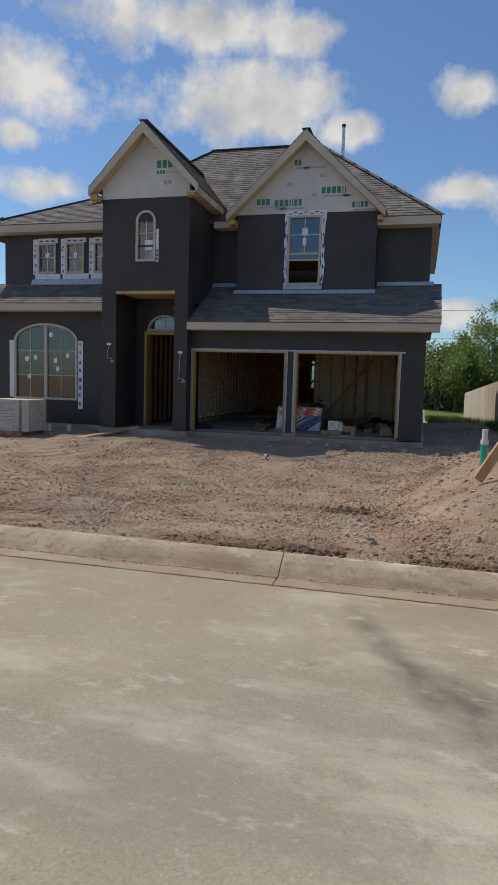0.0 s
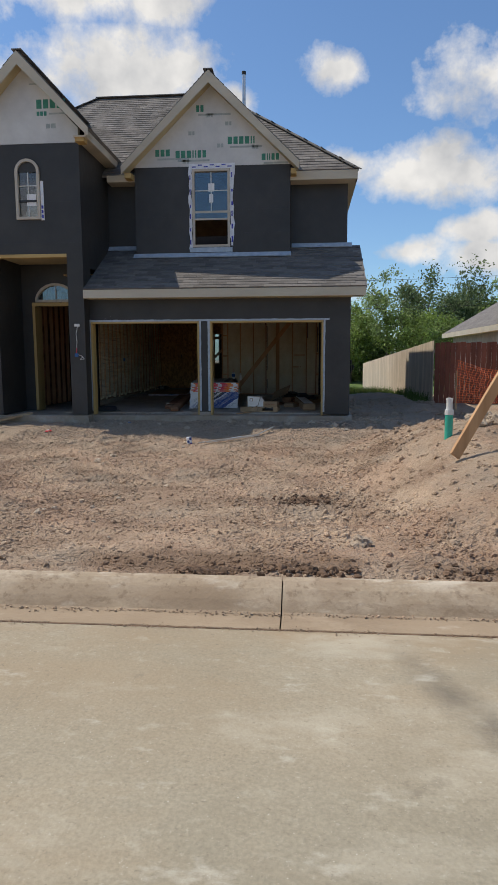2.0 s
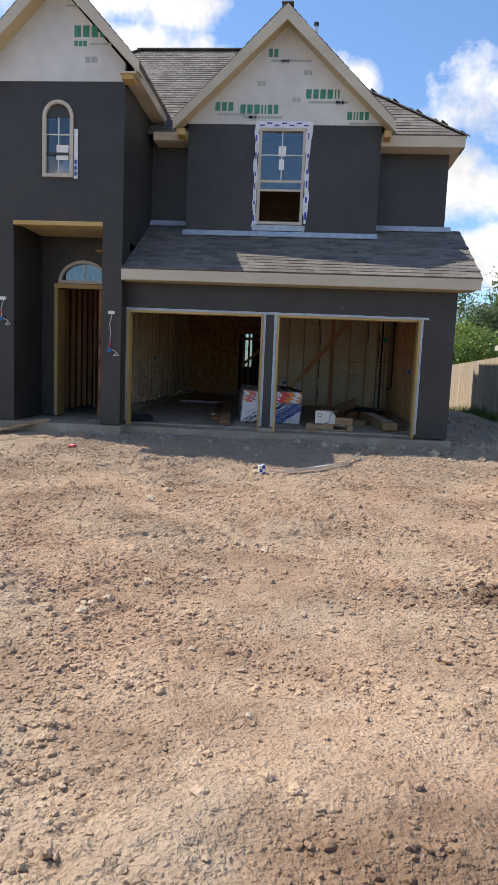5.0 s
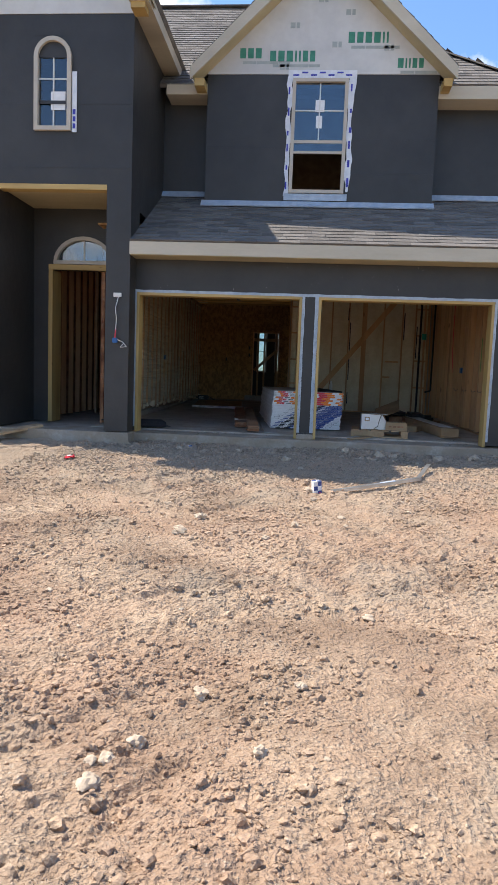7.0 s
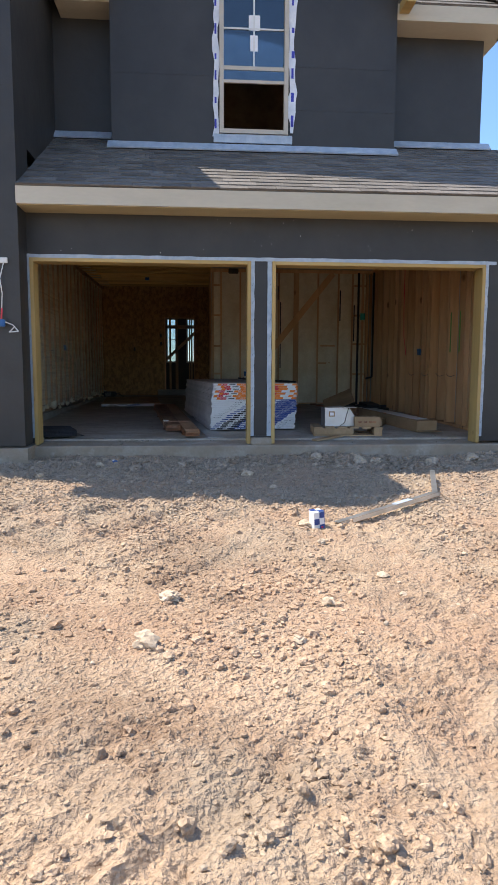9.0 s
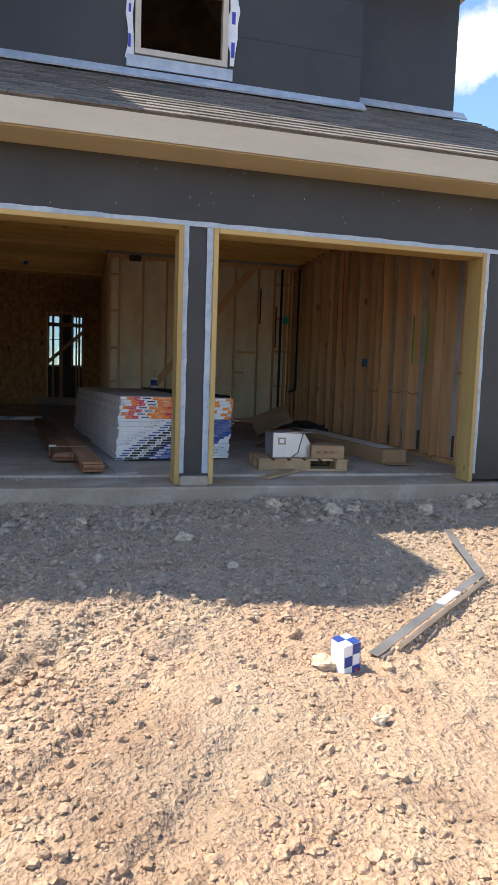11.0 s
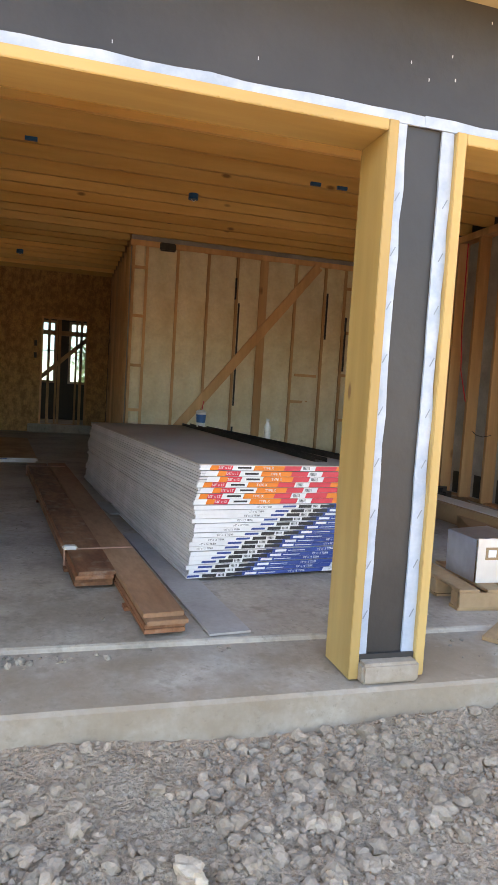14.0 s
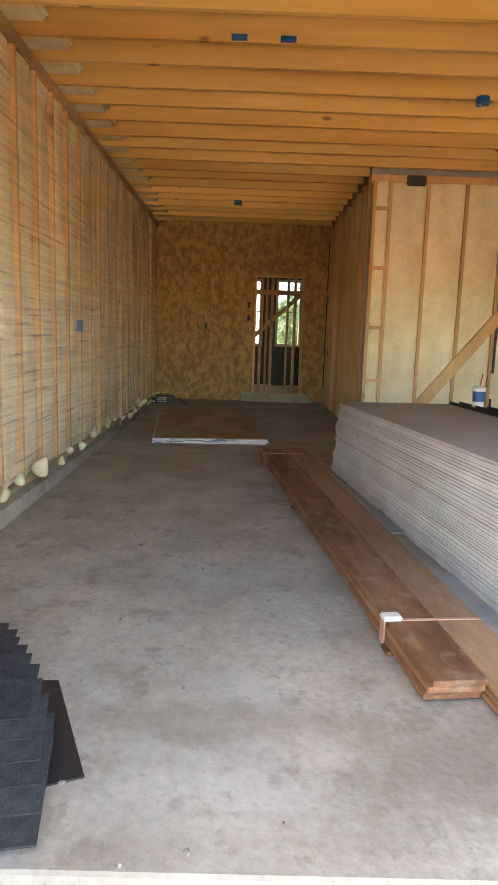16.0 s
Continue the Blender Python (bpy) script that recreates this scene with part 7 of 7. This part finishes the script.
for x, y, s in ((-0.97, -4.42, 0.095), (-1.05, -5.0, 0.08), (-0.13, -4.55, 0.06), (0.0, -3.0, 0.07), (0.05, -3.45, 0.045), (-0.67, -7.8, 0.055), (-0.74, -7.95, 0.05), (-0.76, -8.1, 0.06), (-0.05, -7.3, 0.045), (-0.49, -7.4, 0.05), (-0.2, -7.85, 0.04), (0.35, -6.3, 0.05), (-0.35, -5.0, 0.04), (0.3, -4.1, 0.045), (1.05, -0.5, 0.11), (0.55, -0.4, 0.09), (1.25, -0.45, 0.09), (-1.0, -0.75, 0.07), (-0.3, -1.1, 0.08), (0.75, -0.75, 0.06), (1.9, -0.55, 0.1), (2.4, -0.45, 0.1), (-1.9, -0.65, 0.06), (2.9, -0.9, 0.12), (3.1, -1.3, 0.10), (-0.1, -1.7, 0.05), (-0.9, -1.5, 0.055), (-2.4, -1.3, 0.07)):
    boulder(x, y, s, "pale limestone lump on the bare dirt", LIMESTONE, "limestone lumps")
for k in range(16):
    boulder(4.6 + cr.uniform(0, 1.3), -5.9 + cr.normal(0, 0.18), cr.uniform(0.08, 0.19), "large crumbling dirt clod on the bank", CLOD, "bank clods")
boulder(2.75, -9.55, 0.13, "brown dirt clod near the kerb", CLOD, "bank clods")
crumbs = [(cr.uniform(-2.6, -0.6), cr.choice([cr.normal(0.36, 0.02), cr.uniform(-0.05, 3.0)])) for _ in range(420)] + [(cr.normal(-1.75, 0.15), cr.normal(0.37, 0.02)) for _ in range(60)] + [(cr.uniform(0.3, 2.5), cr.uniform(0.0, 0.8)) for _ in range(260)]
def floor_spot(x, y, s):
    return x, y, (floor_z(y) if y > 0.42 else -0.028) + s * 0.4, s


spots = [floor_spot(x, y, 0.0018 + 0.011 * cr.uniform() ** 7) for x, y in crumbs]
spots += [floor_spot(cr.normal(-1.62, 0.085), 0.30 + cr.normal(0, 0.03), 0.006 + 0.017 * cr.uniform() ** 2) for _ in range(46)]
spots += [floor_spot(cr.normal(-1.33, 0.03), 0.32 + cr.normal(0, 0.02), 0.004 + 0.010 * cr.uniform() ** 2) for _ in range(18)]
spots += [floor_spot(x, y, s) for x, y, s in ((-1.86, -0.02, 0.012), (-1.73, -0.04, 0.010), (-1.75, 0.0, 0.014), (-2.16, 0.25, 0.012), (-1.15, 0.31, 0.02), (-1.19, 0.35, 0.014))]
cm = pile("floor_crumbs", spots, DEBRIS)
tagged(part("floor_crumbs", cm, None), "crumbs of dirt and mortar on the slab", "debris", kind="stuff")

# ---- hip and ridge caps ----
caps = Shape()
for a, b in (((3.50, 1.30, E_Z), (-0.40, 5.32, RID)), ((-8.0, 1.30, E_Z), (-4.1, 5.32, RID)), ((-4.1, 5.32, RID), (-0.4, 5.32, RID)), ((-9.9, 0.55, 5.72), (-6.3, 3.9, 7.55)), ((-0.06, 0.92, 8.00), (-0.06, 5.0, 8.00)), ((-3.97, -0.68, 7.88), (-3.97, 5.0, 7.88))):
    caps.beam(Vector(a) + Vector((0, 0, 0.012)), Vector(b) + Vector((0, 0, 0.012)), 0.22, 0.022)
tagged(part("trim_ridge_caps", caps, SHINGLE_FAR), "shingle caps along hips and ridges", "trim", kind="structure")

# ---- shingles of the garage roof, one by one ----
rs = random.Random(9)
nrm_l = low_u.cross(low_w).normalized()
turn = Matrix((low_u, low_w, nrm_l)).transposed().to_4x4()
TAB_W = 0.318
tab_mesh = Shape().add([(0.002, 0, 0), (TAB_W - 0.004, 0, 0), (TAB_W - 0.004, 0.155, 0), (0.002, 0.155, 0), (0.002, 0, 0.013), (TAB_W - 0.004, 0, 0.013), (TAB_W - 0.004, 0.155, 0.003), (0.002, 0.155, 0.003)], ((0, 3, 2, 1), (4, 5, 6, 7), (0, 1, 5, 4), (1, 2, 6, 5), (2, 3, 7, 6), (3, 0, 4, 7))).mesh("shingle", SHINGLE)
for c in range(13):
    for k in range(20):
        off = TAB_W * k + (0.0, 0.11, 0.05, 0.16)[c % 4] - 0.02
        if off + TAB_W > 6.40:
            continue
        ob = part("shingle", tab_mesh, None, low_roof)
        ob.matrix_basis = Matrix.Translation(low_o + low_u * max(0, off) + low_w * (0.145 * c - 0.012) + nrm_l * (0.001 + 0.004 * rs.random())) @ turn

# ---- tyre mark on the street ----
def stain_mat():
    m = bpy.data.materials.new("tyre_stain")
    m.use_nodes = True
    n, l = m.node_tree.nodes, m.node_tree.links
    bsdf = n["Principled BSDF"]
    bsdf.inputs["Base Color"].default_value, bsdf.inputs["Roughness"].default_value = (0.115, 0.105, 0.095, 1), 0.95
    tc, nz, mr = n.new("ShaderNodeTexCoord"), n.new("ShaderNodeTexNoise"), n.new("ShaderNodeMapRange")
    nz.inputs["Scale"].default_value, nz.inputs["Detail"].default_value = 5.0, 8
    l.new(tc.outputs["Object"], nz.inputs["Vector"])
    l.new(nz.outputs[0], mr.inputs["Value"])
    mr.inputs["From Min"].default_value, mr.inputs["From Max"].default_value = 0.42, 0.75
    mr.inputs["To Min"].default_value, mr.inputs["To Max"].default_value = 0.18, 0.60
    at, by = n.new("ShaderNodeAttribute"), n.new("ShaderNodeMath")
    at.attribute_name, by.operation = "cover", "MULTIPLY"
    l.new(at.outputs["Fac"], by.inputs[0])
    l.new(mr.outputs[0], by.inputs[1])
    tr, mix = n.new("ShaderNodeBsdfTransparent"), n.new("ShaderNodeMixShader")
    l.new(by.outputs[0], mix.inputs[0])
    l.new(tr.outputs[0], mix.inputs[1])
    l.new(bsdf.outputs[0], mix.inputs[2])
    l.new(mix.outputs[0], n["Material Output"].inputs[0])
    return m


sm = stain_mat()
line = [Vector(p) for p in ((2.76, -11.62), (2.90, -12.1), (3.16, -12.62), (3.40, -12.98), (3.68, -13.32), (4.05, -13.66), (4.53, -14.02), (5.2, -14.5), (6.4, -15.0))]
spread = [0.10, 0.15, 0.19, 0.24, 0.32, 0.40, 0.48, 0.55, 0.6]
ACROSS = [-1.0, -0.55, 0.0, 0.55, 1.0]
mv, mf, cover = [], [], []
for i, p in enumerate(line):
    along = (line[min(i + 1, len(line) - 1)] - line[max(i - 1, 0)]).normalized()
    for c in ACROSS:
        mv.append((p.x - along.y * c * spread[i], p.y + along.x * c * spread[i], -0.2575))
        cover.append((1 - abs(c)) ** 0.8 * min(1.0, 0.25 + i * 0.3) * (0.0 if i == len(line) - 1 else 1.0))
for i in range(len(line) - 1):
    for j in range(4):
        mf.append((i * 5 + j + 5, i * 5 + j + 6, i * 5 + j + 1, i * 5 + j))
tm = bpy.data.meshes.new("trim_tyre_mark")
tm.from_pydata(mv, [], mf)
tm.attributes.new("cover", "FLOAT", "POINT").data.foreach_set("value", cover)
tm.materials.append(sm)
tagged(part("trim_tyre_mark", tm, None), "faint dark curved tyre mark on the street", "stain", kind="structure")
